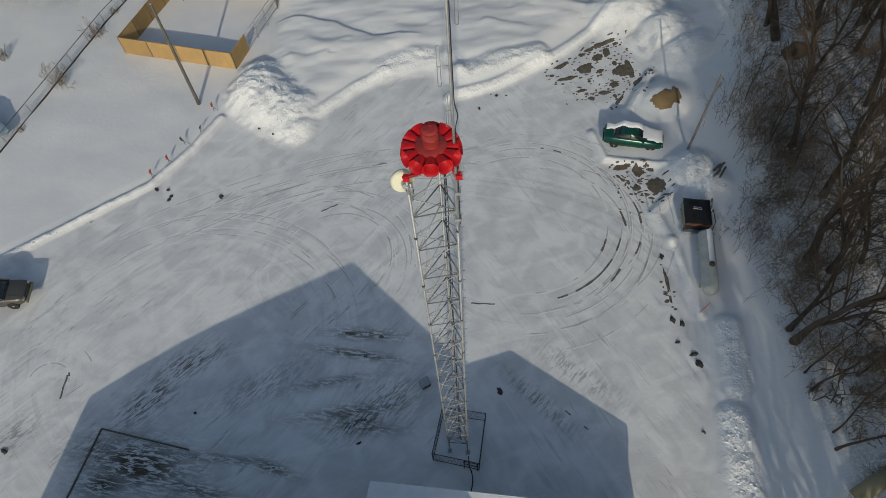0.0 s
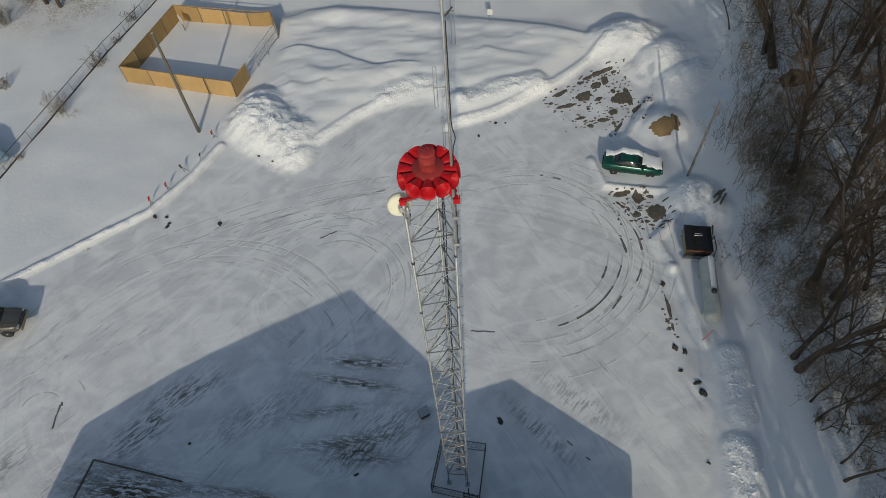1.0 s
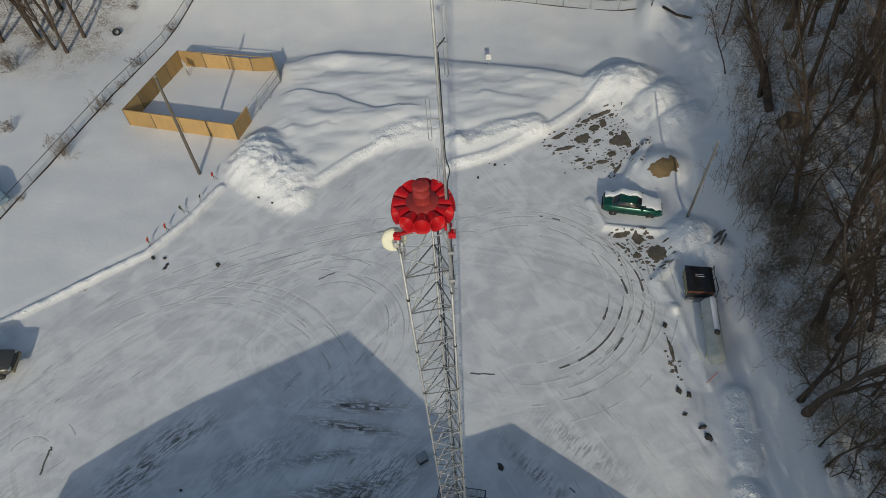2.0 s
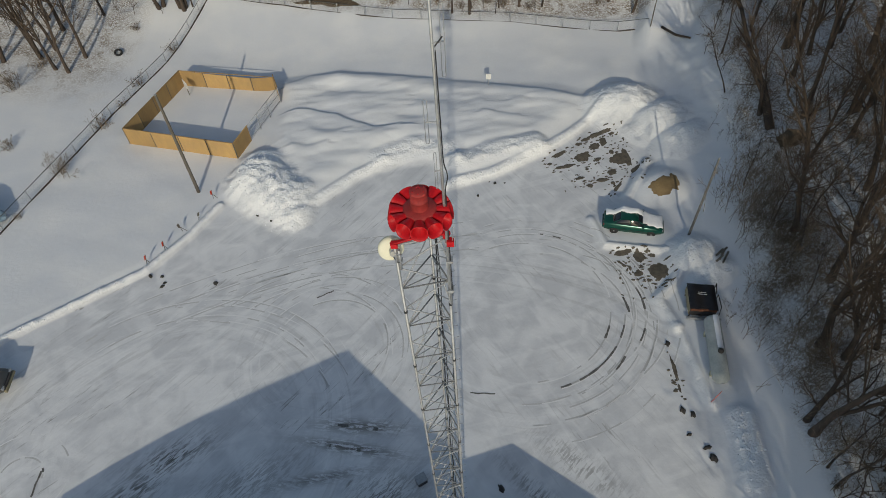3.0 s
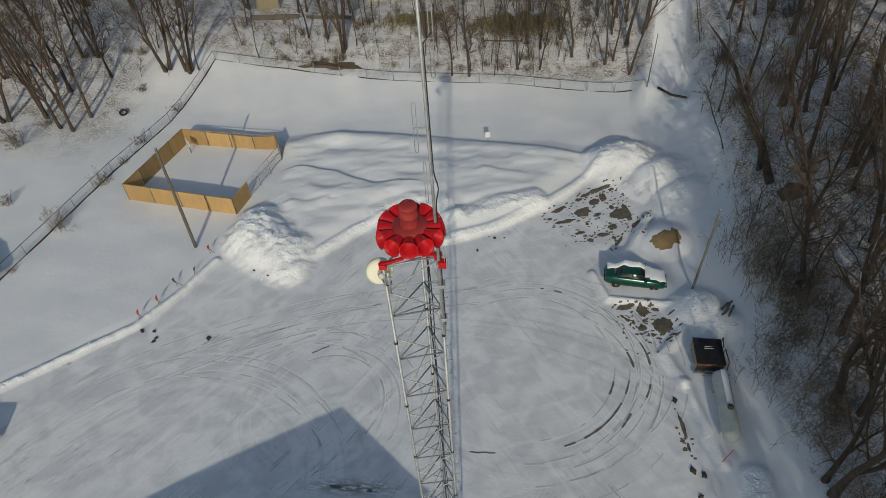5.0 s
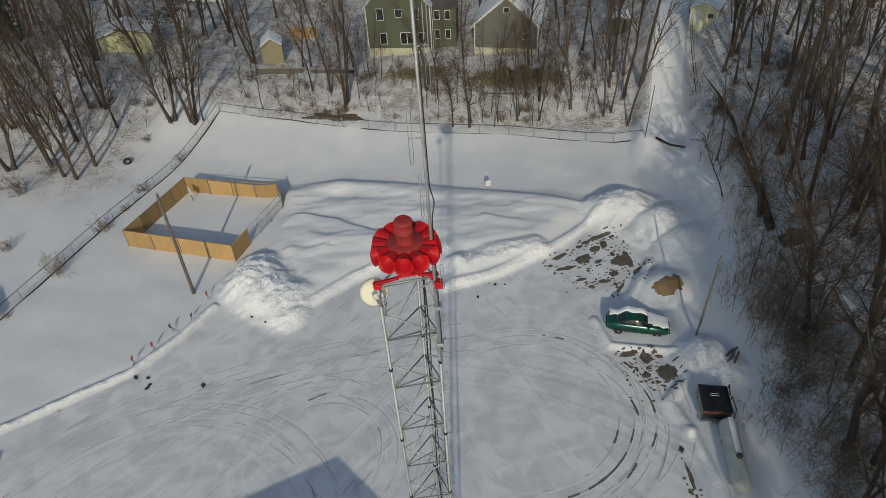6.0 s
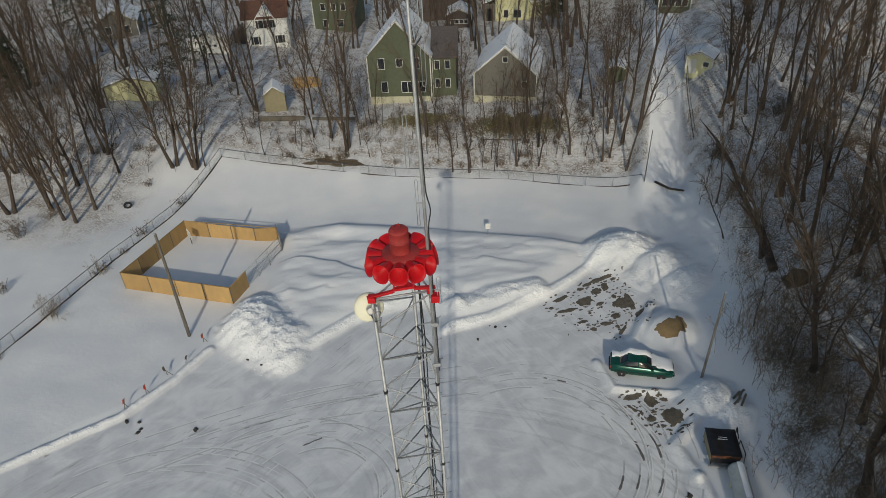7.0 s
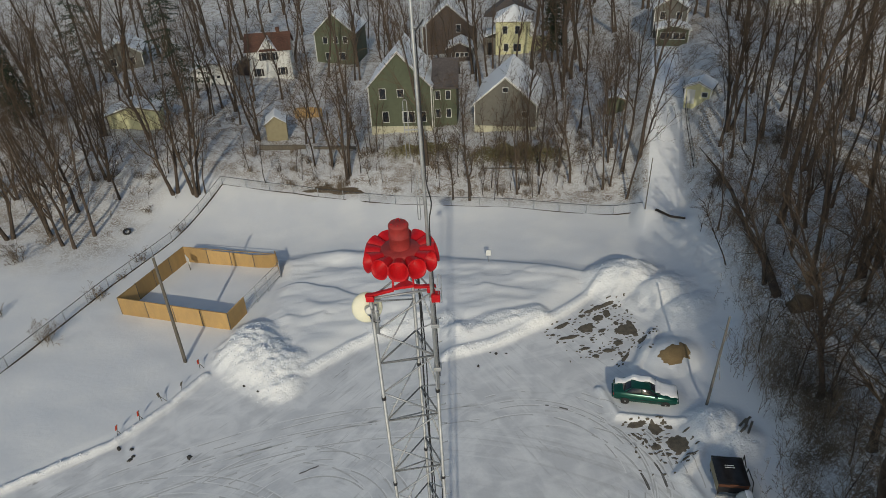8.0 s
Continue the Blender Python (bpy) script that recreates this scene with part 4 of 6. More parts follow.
def green_car():
    x, y = 13.35, 33.35
    t = thing("parked_car", "dark green saloon car parked in snow, its roof and bonnet snow-covered", "car", (x, y, gz(x, y) - 0.12), -11)
    body = [ring_of(-2.20, 0.62, 0.42, 0.80), ring_of(-2.12, 0.76, 0.30, 0.93), ring_of(-1.6, 0.84, 0.24, 0.99), ring_of(-0.9, 0.86, 0.22, 0.97), ring_of(0.2, 0.86, 0.22, 0.95),
            ring_of(0.95, 0.86, 0.22, 0.92), ring_of(1.6, 0.84, 0.24, 0.84), ring_of(2.05, 0.76, 0.28, 0.74), ring_of(2.22, 0.58, 0.36, 0.62)]
    part("body", loft(B(), body), M["green_car"], t)
    cab = [roof_ring(-1.55, 0.70, 0.56, 0.95, 0.99), roof_ring(-0.95, 0.74, 0.58, 0.95, 1.36), roof_ring(-0.3, 0.75, 0.60, 0.95, 1.42), roof_ring(0.25, 0.75, 0.58, 0.94, 1.36), roof_ring(1.0, 0.72, 0.62, 0.90, 0.93)]
    part("cabin_glass", loft(B(), cab), M["glass"], t, "dark cabin glass")
    # roof skin and pillars over the glass
    rf = [roof_ring(-1.02, 0.60, 0.56, 1.30, 1.375), roof_ring(-0.3, 0.615, 0.595, 1.36, 1.435), roof_ring(0.28, 0.60, 0.57, 1.29, 1.375)]
    part("roof", loft(B(), rf), M["green_car"], t)
    for s in (-1, 1):
        for a, b in (((-1.55, 0.71, 0.97), (-0.98, 0.58, 1.35)), ((-0.28, 0.765, 0.95), (-0.33, 0.61, 1.39)), ((1.0, 0.73, 0.93), (0.27, 0.59, 1.35))):
            part("pillar", box_between((a[0], a[1] * s, a[2]), (b[0], b[1] * s, b[2]), 0.06, 0.04), M["green_car"], t)
        part("side_trim", box_between((-1.75, 0.868 * s, 0.55), (1.55, 0.868 * s, 0.53), 0.05, 0.02), M["black"], t)
        part("mirror", box(B(), 0.62, min(0.84 * s, 1.0 * s), 0.90, 0.76, max(0.84 * s, 1.0 * s), 1.02, 0.03), M["green_car"], t)
        part("headlight", box(B(), 2.02, min(0.42 * s, 0.66 * s), 0.52, 2.16, max(0.42 * s, 0.66 * s), 0.66, 0.03), M["silver"], t, "clear headlight")
        part("tail_light", box(B(), -2.19, min(0.45 * s, 0.70 * s), 0.60, -2.08, max(0.45 * s, 0.70 * s), 0.76, 0.02), M["red_dark"], t, "dark red tail light")
        for wx in (-1.36, 1.36):
            wheel_on(t, wx, 0.78 * s, 0.30, 0.19)
    part("bumper", box(B(), 2.08, -0.62, 0.30, 2.27, 0.62, 0.46, 0.05), M["green_car"], t)
    part("bumper", box(B(), -2.27, -0.64, 0.34, -2.10, 0.64, 0.52, 0.05), M["green_car"], t)
    part("windscreen_wiper", tube(B(), [(0.98, -0.4, 0.95), (0.62, 0.1, 1.16)], 0.012, 5), M["black"], t)

    def deck(px, py):
        if px > 0.95:
            return 0.90 - 0.13 * max(0, px - 0.95)
        if px > 0.25:
            return 1.37 - 0.66 * (px - 0.25)
        if px > -0.95:
            return 1.41
        return max(0.97, 1.38 - 0.72 * (-0.95 - px))
    snow_sheet(t, "snow lying on the bonnet", np.linspace(0.62, 2.14, 14), np.linspace(-0.50, 0.78, 10), deck, 0.10, 7)
    snow_sheet(t, "snow lying on the roof and rear", np.linspace(-2.08, 0.66, 20), np.linspace(0.16, 0.70, 9), deck, 0.11, 17)
    return t


green_car()


def grey_suv():
    x, y = -32.0, 20.6
    t = thing("parked_suv", "grey-tan sport utility vehicle with a dark windscreen, parked on packed snow", "car", (x, y, gz(x, y)), 6)
    body = [ring_of(-2.35, 0.80, 0.45, 1.02), ring_of(-2.2, 0.90, 0.38, 1.10), ring_of(-1.0, 0.93, 0.34, 1.10), ring_of(0.9, 0.93, 0.34, 1.08), ring_of(1.2, 0.92, 0.34, 1.05),
            ring_of(1.9, 0.90, 0.38, 0.98), ring_of(2.28, 0.84, 0.42, 0.92), ring_of(2.40, 0.70, 0.46, 0.80)]
    part("body", loft(B(), body), M["tan_car"], t)
    cab = [roof_ring(-2.25, 0.80, 0.66, 1.06, 1.12), roof_ring(-2.0, 0.82, 0.68, 1.06, 1.66), roof_ring(-0.4, 0.83, 0.70, 1.06, 1.74), roof_ring(0.45, 0.82, 0.67, 1.06, 1.66), roof_ring(1.25, 0.80, 0.70, 1.03, 1.07)]
    part("cabin_glass", loft(B(), cab), M["glass"], t, "dark cabin glass")
    rf = [roof_ring(-2.05, 0.70, 0.66, 1.58, 1.675), roof_ring(-0.4, 0.715, 0.695, 1.66, 1.755), roof_ring(0.42, 0.69, 0.66, 1.58, 1.672)]
    part("roof", loft(B(), rf), M["tan_car"], t)
    for s in (-1, 1):
        part("pillar", box_between((1.25, 0.80 * s, 1.06), (0.42, 0.68 * s, 1.64), 0.07, 0.05), M["tan_car"], t)
        part("headlight", box(B(), 2.26, min(0.52 * s, 0.80 * s), 0.68, 2.40, max(0.52 * s, 0.80 * s), 0.86, 0.03), M["silver"], t, "clear headlight")
        part("bonnet_crease", box_between((1.3, 0.55 * s, 1.065), (2.2, 0.50 * s, 0.985), 0.03, 0.02), M["tan_car"], t)
        for wx in (-1.4, 1.5):
            wheel_on(t, wx, 0.84 * s, 0.37, 0.24)
    part("grille", box(B(), 2.36, -0.48, 0.58, 2.44, 0.48, 0.84, 0.02), M["black_paint"], t)
    part("bumper", box(B(), 2.32, -0.80, 0.38, 2.52, 0.80, 0.58, 0.05), M["siding_tan"], t)
    part("windscreen_wiper", tube(B(), [(1.22, -0.45, 1.10), (0.95, 0.2, 1.28)], 0.014, 5), M["black"], t)
    return t


grey_suv()


def blue_car():
    x, y = -38.0, 36.0
    t = thing("parked_car", "pale blue car half under snow beyond the wire fence", "car", (x, y, gz(x, y)), -35)
    pale = mat("pale_blue_car_paint", (0.30, 0.42, 0.50), 0.3, 0.2, vary=0.1)
    body = [ring_of(-2.1, 0.7, 0.35, 0.85), ring_of(-1.8, 0.83, 0.25, 0.95), ring_of(0.8, 0.84, 0.24, 0.92), ring_of(1.8, 0.80, 0.26, 0.78), ring_of(2.15, 0.62, 0.36, 0.64)]
    part("body", loft(B(), body), pale, t)
    part("cabin_glass", loft(B(), [roof_ring(-1.6, 0.70, 0.5, 0.9, 0.95), roof_ring(-0.9, 0.73, 0.58, 0.9, 1.36), roof_ring(0.2, 0.73, 0.58, 0.9, 1.36), roof_ring(0.95, 0.70, 0.6, 0.88, 0.91)]), M["glass"], t, "dark cabin glass")
    for wx in (-1.3, 1.3):
        for s in (-1, 1):
            wheel_on(t, wx, 0.76 * s, 0.30, 0.19)
    snow_sheet(t, "snow lying on the roof", np.linspace(-1.0, 0.3, 9), np.linspace(-0.5, 0.5, 8), lambda a, b: 1.35, 0.12, 3)
    return t


blue_car()


def salt_spreader():
    x, y = 16.3, 25.5
    t = thing("hopper_spreader", "boxy black hopper spreader with a tan side and rusty front edge", "machine", (x, y, gz(x, y)), -7)
    w, d, h = 0.84, 1.0, 1.2
    part("hopper", prism(B(), [(-w, 0.35), (w, 0.35), (w, h - 0.06), (-w, h - 0.06)], -d, d), M["black_paint"], t, "dark steel hopper")
    part("side_panel", box(B(), -w - 0.035, -d + 0.03, 0.4, -w - 0.002, d - 0.05, h - 0.1, 0.008), M["siding_tan"], t, "tan side panel")
    bm = B()
    n = 10
    rows = []
    for i in range(n + 1):
        row = []
        for j in range(n + 1):
            u, v = -w - 0.06 + (2 * w + 0.12) * i / n, -d - 0.06 + (2 * d + 0.12) * j / n
            e = min(i, j, n - i, n - j)
            row.append(bm.verts.new((u, v, h + 0.03 * float(value_noise(u * 3, v * 3, 5)) - (0.10 if e == 0 else 0) - 0.05 * float(abs(u) < 0.2))))
        rows.append(row)
    for i in range(n):
        for j in range(n):
            bm.faces.new((rows[i][j], rows[i + 1][j], rows[i + 1][j + 1], rows[i][j + 1])).smooth = True
    part("tarpaulin", bm, M["black_paint"], t, "black glossy tarpaulin cover")
    # two thin white bars stand in for reflections on the glossy cover
    part("frost_strip", box(B(), -0.30, 0.10, h + 0.005, 0.28, 0.13, h + 0.03), M["snow"], t)
    part("frost_strip", box(B(), -0.26, 0.26, h + 0.005, 0.24, 0.28, h + 0.03), M["snow"], t)
    part("front_lip", box(B(), -w, -d - 0.06, h - 0.34, w, -d - 0.002, h - 0.12, 0.01), M["rust"], t, "rusty front lip")
    for sx in (-1, 1):
        for sy in (-1, 1):
            part("foot", tube(B(), [(sx * (w - 0.1), sy * (d - 0.1), -0.15), (sx * (w - 0.1), sy * (d - 0.1), 0.4)], 0.05, 8), M["black_paint"], t)
    part("base_beam", box(B(), -w - 0.1, -d - 0.22, 0.12, w + 0.45, -d - 0.06, 0.26, 0.02), M["galv"], t)
    for pts in ([(w + 0.1, d - 0.1, 0.0), (w + 0.1, d - 0.1, h + 0.25), (w + 0.12, d - 0.7, h - 0.1)], [(w + 0.32, -d + 0.1, 0.0), (w + 0.32, -d + 0.3, 1.0), (w + 0.30, d - 0.6, 0.9), (w + 0.30, d - 0.5, 0.0)]):
        part("pipe_frame", tube(B(), pts, 0.035, 8), M["black_paint"], t)
    return t


salt_spreader()


# ---------------------------------------------------------------- stakes, signs, small things
for k, (x, y, lx, ly, h, red) in enumerate([(-20.95, 39.45, 0.1, 0.05, 0.95, 1), (-21.6, 36.9, 0.3, 0.1, 0.8, 0), (-22.5, 35.5, -0.1, 0.05, 0.9, 0), (-23.35, 33.4, 0.15, 0.1, 1.0, 1), (-24.35, 31.9, 0.25, 0.1, 1.0, 1)]):
    t = marker(x, y, h, (lx, ly), "thin marker stake with a red flag in the snowbank" if red else "thin grey wooden marker stake leaning in the snowbank", "wood")
    fl = B()
    vs = [fl.verts.new(p) for p in ((lx * 0.5, ly * 0.5, h * 0.5), (lx, ly, h), (lx - 0.16, ly - 0.06, h * 0.86), (lx * 0.5 - 0.12, ly * 0.5 - 0.05, h * 0.45))]
    fl.faces.new(vs)
    bmesh.ops.solidify(fl, geom=list(fl.faces), thickness=0.012)
    part("flag", fl, M["orange"] if red else M["wood"], t)
    if k != 1:
        part("prop", tube(B(), [(0.35, 0.1, -0.1), (lx * 0.4, ly * 0.4, h * 0.55)], 0.02, 6), M["wood"], t)


def warning_sign():
    x, y = 3.22, 52.5
    t = thing("small_sign", "small blank white sign on a thin post in deep snow", "sign", (x, y, gz(x, y)))
    part("post", tube(B(), [(0, 0, -0.3), (0, 0, 1.25)], 0.03, 8), M["galv"], t)
    part("board", box(B(), -0.24, -0.05, 0.70, 0.24, -0.025, 1.30, 0.008), M["white_paint"], t)
    return t


warning_sign()


def lump(bm, x, y, z, sx, sy, sz, seed, turn=0.0):
    r = bmesh.ops.create_icosphere(bm, subdivisions=2, radius=1.0)
    for v in r["verts"]:
        n = 1 + 0.75 * noise.noise(v.co * 1.7 + Vector((seed * 3.1, seed, 0)))
        p = Vector((v.co.x * sx * n, v.co.y * sy * n, v.co.z * sz * n))
        c, s = math.cos(turn), math.sin(turn)
        v.co = (x + p.x * c - p.y * s, y + p.x * s + p.y * c, z + p.z)
    for f in bm.faces:
        f.smooth = True
    return bm


CLODS = [(1.78, 38.1, 0.14), (3.23, 39.47, 0.16), (4.03, 39.39, 0.14), (2.77, 39.65, 0.1), (-18.7, 30.31, 0.2), (-23.8, 30.82, 0.24), (-22.89, 30.82, 0.26), (-22.63, 29.88, 0.22),
         (-22.54, 30.22, 0.15), (-16.7, 37.3, 0.18), (-15.37, 36.5, 0.2), (13.58, 18.03, 0.24), (14.15, 17.71, 0.2), (13.63, 16.43, 0.22), (14.46, 15.58, 0.3),
         (14.63, 14.93, 0.24), (2.38, 13.6, 0.24), (-6.36, 10.58, 0.14), (-6.22, 10.64, 0.14), (-17.02, 12.8, 0.1), (-27.95, 10.21, 0.26), (14.01, 10.7, 0.18), (13.75, 22.8, 0.24)]
for k, (x, y, s) in enumerate(CLODS):
    z = gz(x, y)
    a = k * 1.7
    ob = part("dirt_clod", lump(B(), 0, 0, 0.0, s * 0.72 * (1.0 + 0.45 * math.sin(a)), s * 0.72 * (1.0 + 0.45 * math.cos(a)), s * 0.4, k, a), M["clod"])
    ob.matrix_basis = pose(x, y, z + 0.02)
    tagged(ob, "dark frozen clod of dirt lying on packed snow", "clod", "dirt clods")


# ---------------------------------------------------------------- bare gravel showing through the snow
def patch(bm, x, y, a, b, turn, seed, lift=0.02):
    """A ragged thin sheet of gravel that follows the ground."""
    n, rings = 40, 4
    c, s = math.cos(turn), math.sin(turn)

    def at(u, v, up):
        px, py = x + u * c - v * s, y + u * s + v * c
        return px, py, up
    rows = []
    for r in range(1, rings + 1):
        row = []
        for k in range(n):
            q = 2 * math.pi * k / n
            wob = 1 + sum(k2 * noise.noise(Vector((math.cos(q) * f2, math.sin(q) * f2, seed * 5.3 + f2))) for f2, k2 in ((1.3, 0.42), (2.9, 0.26), (6.5, 0.14)))
            f = r / rings
            row.append(at(a * math.cos(q) * wob * f, b * math.sin(q) * wob * f, (lift if r < rings else -0.05) + 0.02 * (1 - f)))
        rows.append(row)
    flat = [p for row in rows for p in row] + [at(0, 0, lift + 0.02)]
    zz = ground_z(np.array([p[0] for p in flat]), np.array([p[1] for p in flat]))
    vs = [bm.verts.new((p[0], p[1], float(z) + p[2])) for p, z in zip(flat, zz)]
    for k in range(n):
        bm.faces.new((vs[-1], vs[k], vs[(k + 1) % n]))
    for r in range(rings - 1):
        for k in range(n):
            i, j = r * n, (r + 1) * n
            bm.faces.new((vs[i + k], vs[j + k], vs[j + (k + 1) % n], vs[i + (k + 1) % n]))
    for f in bm.faces:
        f.smooth = True


PATCHES = [  # x, y, half length, half width, turn
    (8.85, 42.51, 0.9, 0.25, 0.5), (10.78, 42.01, 0.75, 0.55, 0.6), (12.64, 44.87, 1.2, 0.28, 0.35), (11.93, 43.18, 0.6, 0.35, 0.3), (12.82, 43.74, 0.3, 0.6, 0.0), (9.23, 40.88, 0.95, 0.24, 0.2),
    (13.69, 41.26, 0.75, 0.75, 0.0), (14.4, 41.42, 0.3, 1.1, 0.1), (12.9, 39.72, 0.42, 0.35, 0.3), (12.03, 38.92, 0.5, 0.25, 0.1), (11.99, 41.48, 0.4, 0.22, 0.8)]
PATCHES2 = [
    (13.11, 37.99, 0.75, 0.18, 0.9), (14.82, 39.87, 0.65, 0.2, 0.9), (10.17, 39.32, 0.45, 0.2, 0.3), (10.95, 38.35, 0.28, 0.24, 0.0), (10.72, 43.66, 0.35, 0.22, 0.2), (11.35, 44.21, 0.45, 0.2, 0.4),
    (13.65, 44.73, 0.3, 0.16, 0.2), (12.79, 38.49, 0.2, 0.18, 0.5), (15.99, 40.89, 0.35, 0.16, 0.9), (7.99, 41.33, 0.22, 0.16, 0.2), (10.95, 40.36, 0.18, 0.14, 0), (13.3, 42.3, 0.2, 0.3, 0.2)]
PATCHES3 = [
    (12.32, 30.89, 0.8, 0.3, 0.1), (13.37, 30.42, 0.5, 0.75, 0.1), (14.27, 30.46, 0.35, 0.22, -0.4), (13.03, 28.89, 0.45, 0.38, 0.1), (14.48, 28.89, 0.85, 1.0, 0.3), (12.1, 29.72, 0.3, 0.14, -0.9),
    (12.52, 29.42, 0.14, 0.3, 0), (13.65, 28.2, 0.25, 0.18, 0), (11.91, 30.01, 0.35, 0.12, -0.8), (14.56, 27.67, 0.4, 0.12, 0.4), (13.76, 20.9, 0.18, 1.25, 0.03), (13.76, 19.5, 0.12, 0.5, 0.02)]
for k, (x, y, a, b, q) in enumerate(PATCHES + PATCHES2 + PATCHES3):
    bm = B()
    g = 1.2 if k < 23 else 0.95
    patch(bm, x, y, a * g * 0.92, b * g * 0.95, q, k + 1)
    side = random.Random(k)
    for _ in range(3 + int(5 * (a + b))):
        w = side.uniform(0, 6.28)
        u, v = (a * g * 1.05 + 0.12) * math.cos(w) * side.uniform(0.9, 1.3), (b * g * 1.05 + 0.10) * math.sin(w) * side.uniform(0.9, 1.5)
        patch(bm, x + u * math.cos(q) - v * math.sin(q), y + u * math.sin(q) + v * math.cos(q), side.uniform(0.05, 0.2), side.uniform(0.04, 0.10), q, 100 + 9 * k + _)
    tagged(part("gravel_patch", bm, M["dirt"]), "ragged patch of bare wet gravel in the snow", "gravel", "gravel patches")
rng = random.Random(4)
bm = B()
for k in range(70):
    u, v = rng.random(), rng.random()
    if k < 45:
        x, y = 8.6 + 6.6 * u, 37.6 + 6.6 * v
        if y > 41.5 + 0.55 * (x - 8.6):
            continue
    else:
        x, y = 11.3 + 3.2 * u, 26.6 + 3.0 * v
    patch(bm, x, y, 0.05 + 0.12 * rng.random(), 0.04 + 0.07 * rng.random(), 3 * rng.random(), 60 + k)
tagged(part("gravel_crumbs", bm, M["dirt"]), "small crumbs of gravel scattered on snow", "gravel", kind="stuff")

# the sandy face of the dug heap
bm = B()
patch(bm, 16.25, 36.7, 1.25, 0.75, 0.15, 93, 0.06)
patch(bm, 16.95, 37.0, 0.6, 0.85, 0.1, 97, 0.06)
tagged(part("sand_face", bm, M["sand"]), "tan sand exposed on the face of a snowy heap", "sand pile")


# ---------------------------------------------------------------- tyre tracks pressed and scraped into the lot
def strip(bm, pts, w, lift=0.008, gap=0.0, seed=0):
    pts = np.array(pts)
    d = np.gradient(pts, axis=0)
    d /= np.linalg.norm(d, axis=1)[:, None] + 1e-9
    nrm = np.stack([-d[:, 1], d[:, 0]], 1)
    ww = w * (0.65 + 0.9 * np.abs(fbm(pts[:, 0] * 1.1, pts[:, 1] * 1.1, 2, seed)))
    keep = fbm(pts[:, 0] * 0.8, pts[:, 1] * 0.8, 3, seed + 9) > gap
    L, R = pts + nrm * ww[:, None] / 2, pts - nrm * ww[:, None] / 2
    zl, zr = ground_z(L[:, 0], L[:, 1]) + lift, ground_z(R[:, 0], R[:, 1]) + lift
    vs = [(bm.verts.new((*L[i], zl[i])), bm.verts.new((*R[i], zr[i]))) for i in range(len(pts))]
    for i in range(len(pts) - 1):
        if keep[i] and keep[i + 1]:
            bm.faces.new((vs[i][0], vs[i][1], vs[i + 1][1], vs[i + 1][0]))
    bmesh.ops.delete(bm, geom=[v for v in bm.verts if not v.link_faces], context="VERTS")


def arc(cx, cy, r, a0, a1, step=0.12):
    n = max(4, int(abs(math.radians(a1 - a0)) * r / step))
    q = np.radians(np.linspace(a0, a1, n))
    return np.stack([cx + r * np.cos(q), cy + r * np.sin(q)], 1)


M["track_pale"] = mat("track_lip_snow", (0.77, 0.77, 0.77), 0.8, vary=0.05, scale=3)
M["track_dull"] = mat("pressed_grey_snow", (0.46, 0.455, 0.45), 0.7, second=(0.60, 0.595, 0.59), scale=2, bump=0.2)
M["track_dark"] = mat("scraped_gravel_line", (0.075, 0.068, 0.06), 0.75, second=(0.22, 0.21, 0.20), scale=3, bump=0.3)
ARCS = [(4.72, 26.6, 6.86, -75, 110), (4.53, 26.48, 6.06, -85, 110), (5.66, 25.23, 6.12, -70, 85), (7.56, 25.92, 5.3, -60, 70), (4.6, 26.5, 7.6, -95, 60), (5.0, 26.2, 8.6, -80, 30),
        (-17.88, 17.46, 9.71, 20, 140), (-11.02, 22.99, 6.39, 0, 140), (-4.92, 1.51, 31.28, 78, 125), (-18.7, 15.17, 11.52, 30, 100), (-8.96, 24.03, 4.05, -40, 150), (-9.0, 23.6, 5.2, -30, 140),
        (-26.83, 14.8, 1.24, -30, 170), (-4.92, 1.51, 29.6, 82, 122), (6.36, -29.56, 63.56, 94, 112), (6.36, -29.56, 62.1, 94, 112)]
pale, dull, dark = B(), B(), B()
for k, (cx, cy, r, a0, a1) in enumerate(ARCS):
    for off, w in ((0, 0.12), (1.45, 0.10)):
        p = arc(cx, cy, r + off, a0, a1)
        strip(dull, p, w * 1.0, 0.006, -0.05, k * 7 + int(off * 10))
        strip(pale, arc(cx, cy, r + off + 0.10, a0, a1), w * 0.8, 0.012, -0.08, k * 5 + int(off * 10))
for k, (cx, cy, r, a0, a1, g) in enumerate([(4.72, 26.6, 6.86, -75, 15, 0.2), (4.53, 26.48, 6.06, -80, -5, 0.18), (5.66, 25.23, 6.12, -60, 20, 0.15), (7.56, 25.92, 5.3, -50, 45, 0.12), (4.72, 26.6, 6.95, 50, 76, 0.1), (-26.83, 14.8, 1.24, -30, 30, 0.0)]):
    strip(dark, arc(cx, cy, r, a0, a1), 0.16, 0.016, g, k * 3)
LINES = [(-9.55, 17.03, -4.26, 15.84, 0.2, 0.05), (-9.38, 18.35, -4.14, 17.49, 0.22, 0.12), (-5.3, 21.66, -7.16, 19.75, 0.1, 0.15), (-25.78, 15.24, -25.75, 13.6, 0.16, -0.2), (0.6, 19.9, 2.3, 19.75, 0.12, -0.1),
         (2.6, 19.4, 4.6, 18.6, 0.12, 0.1), (-6.5, 11.9, -2.8, 11.2, 0.14, 0.1), (-8.2, 11.8, -5.6, 12.1, 0.16, 0.05), (-10.5, 28.4, -9.3, 29.0, 0.12, -0.2), (4.9, 13.5, 10.5, 8.2, 0.12, 0.2)]
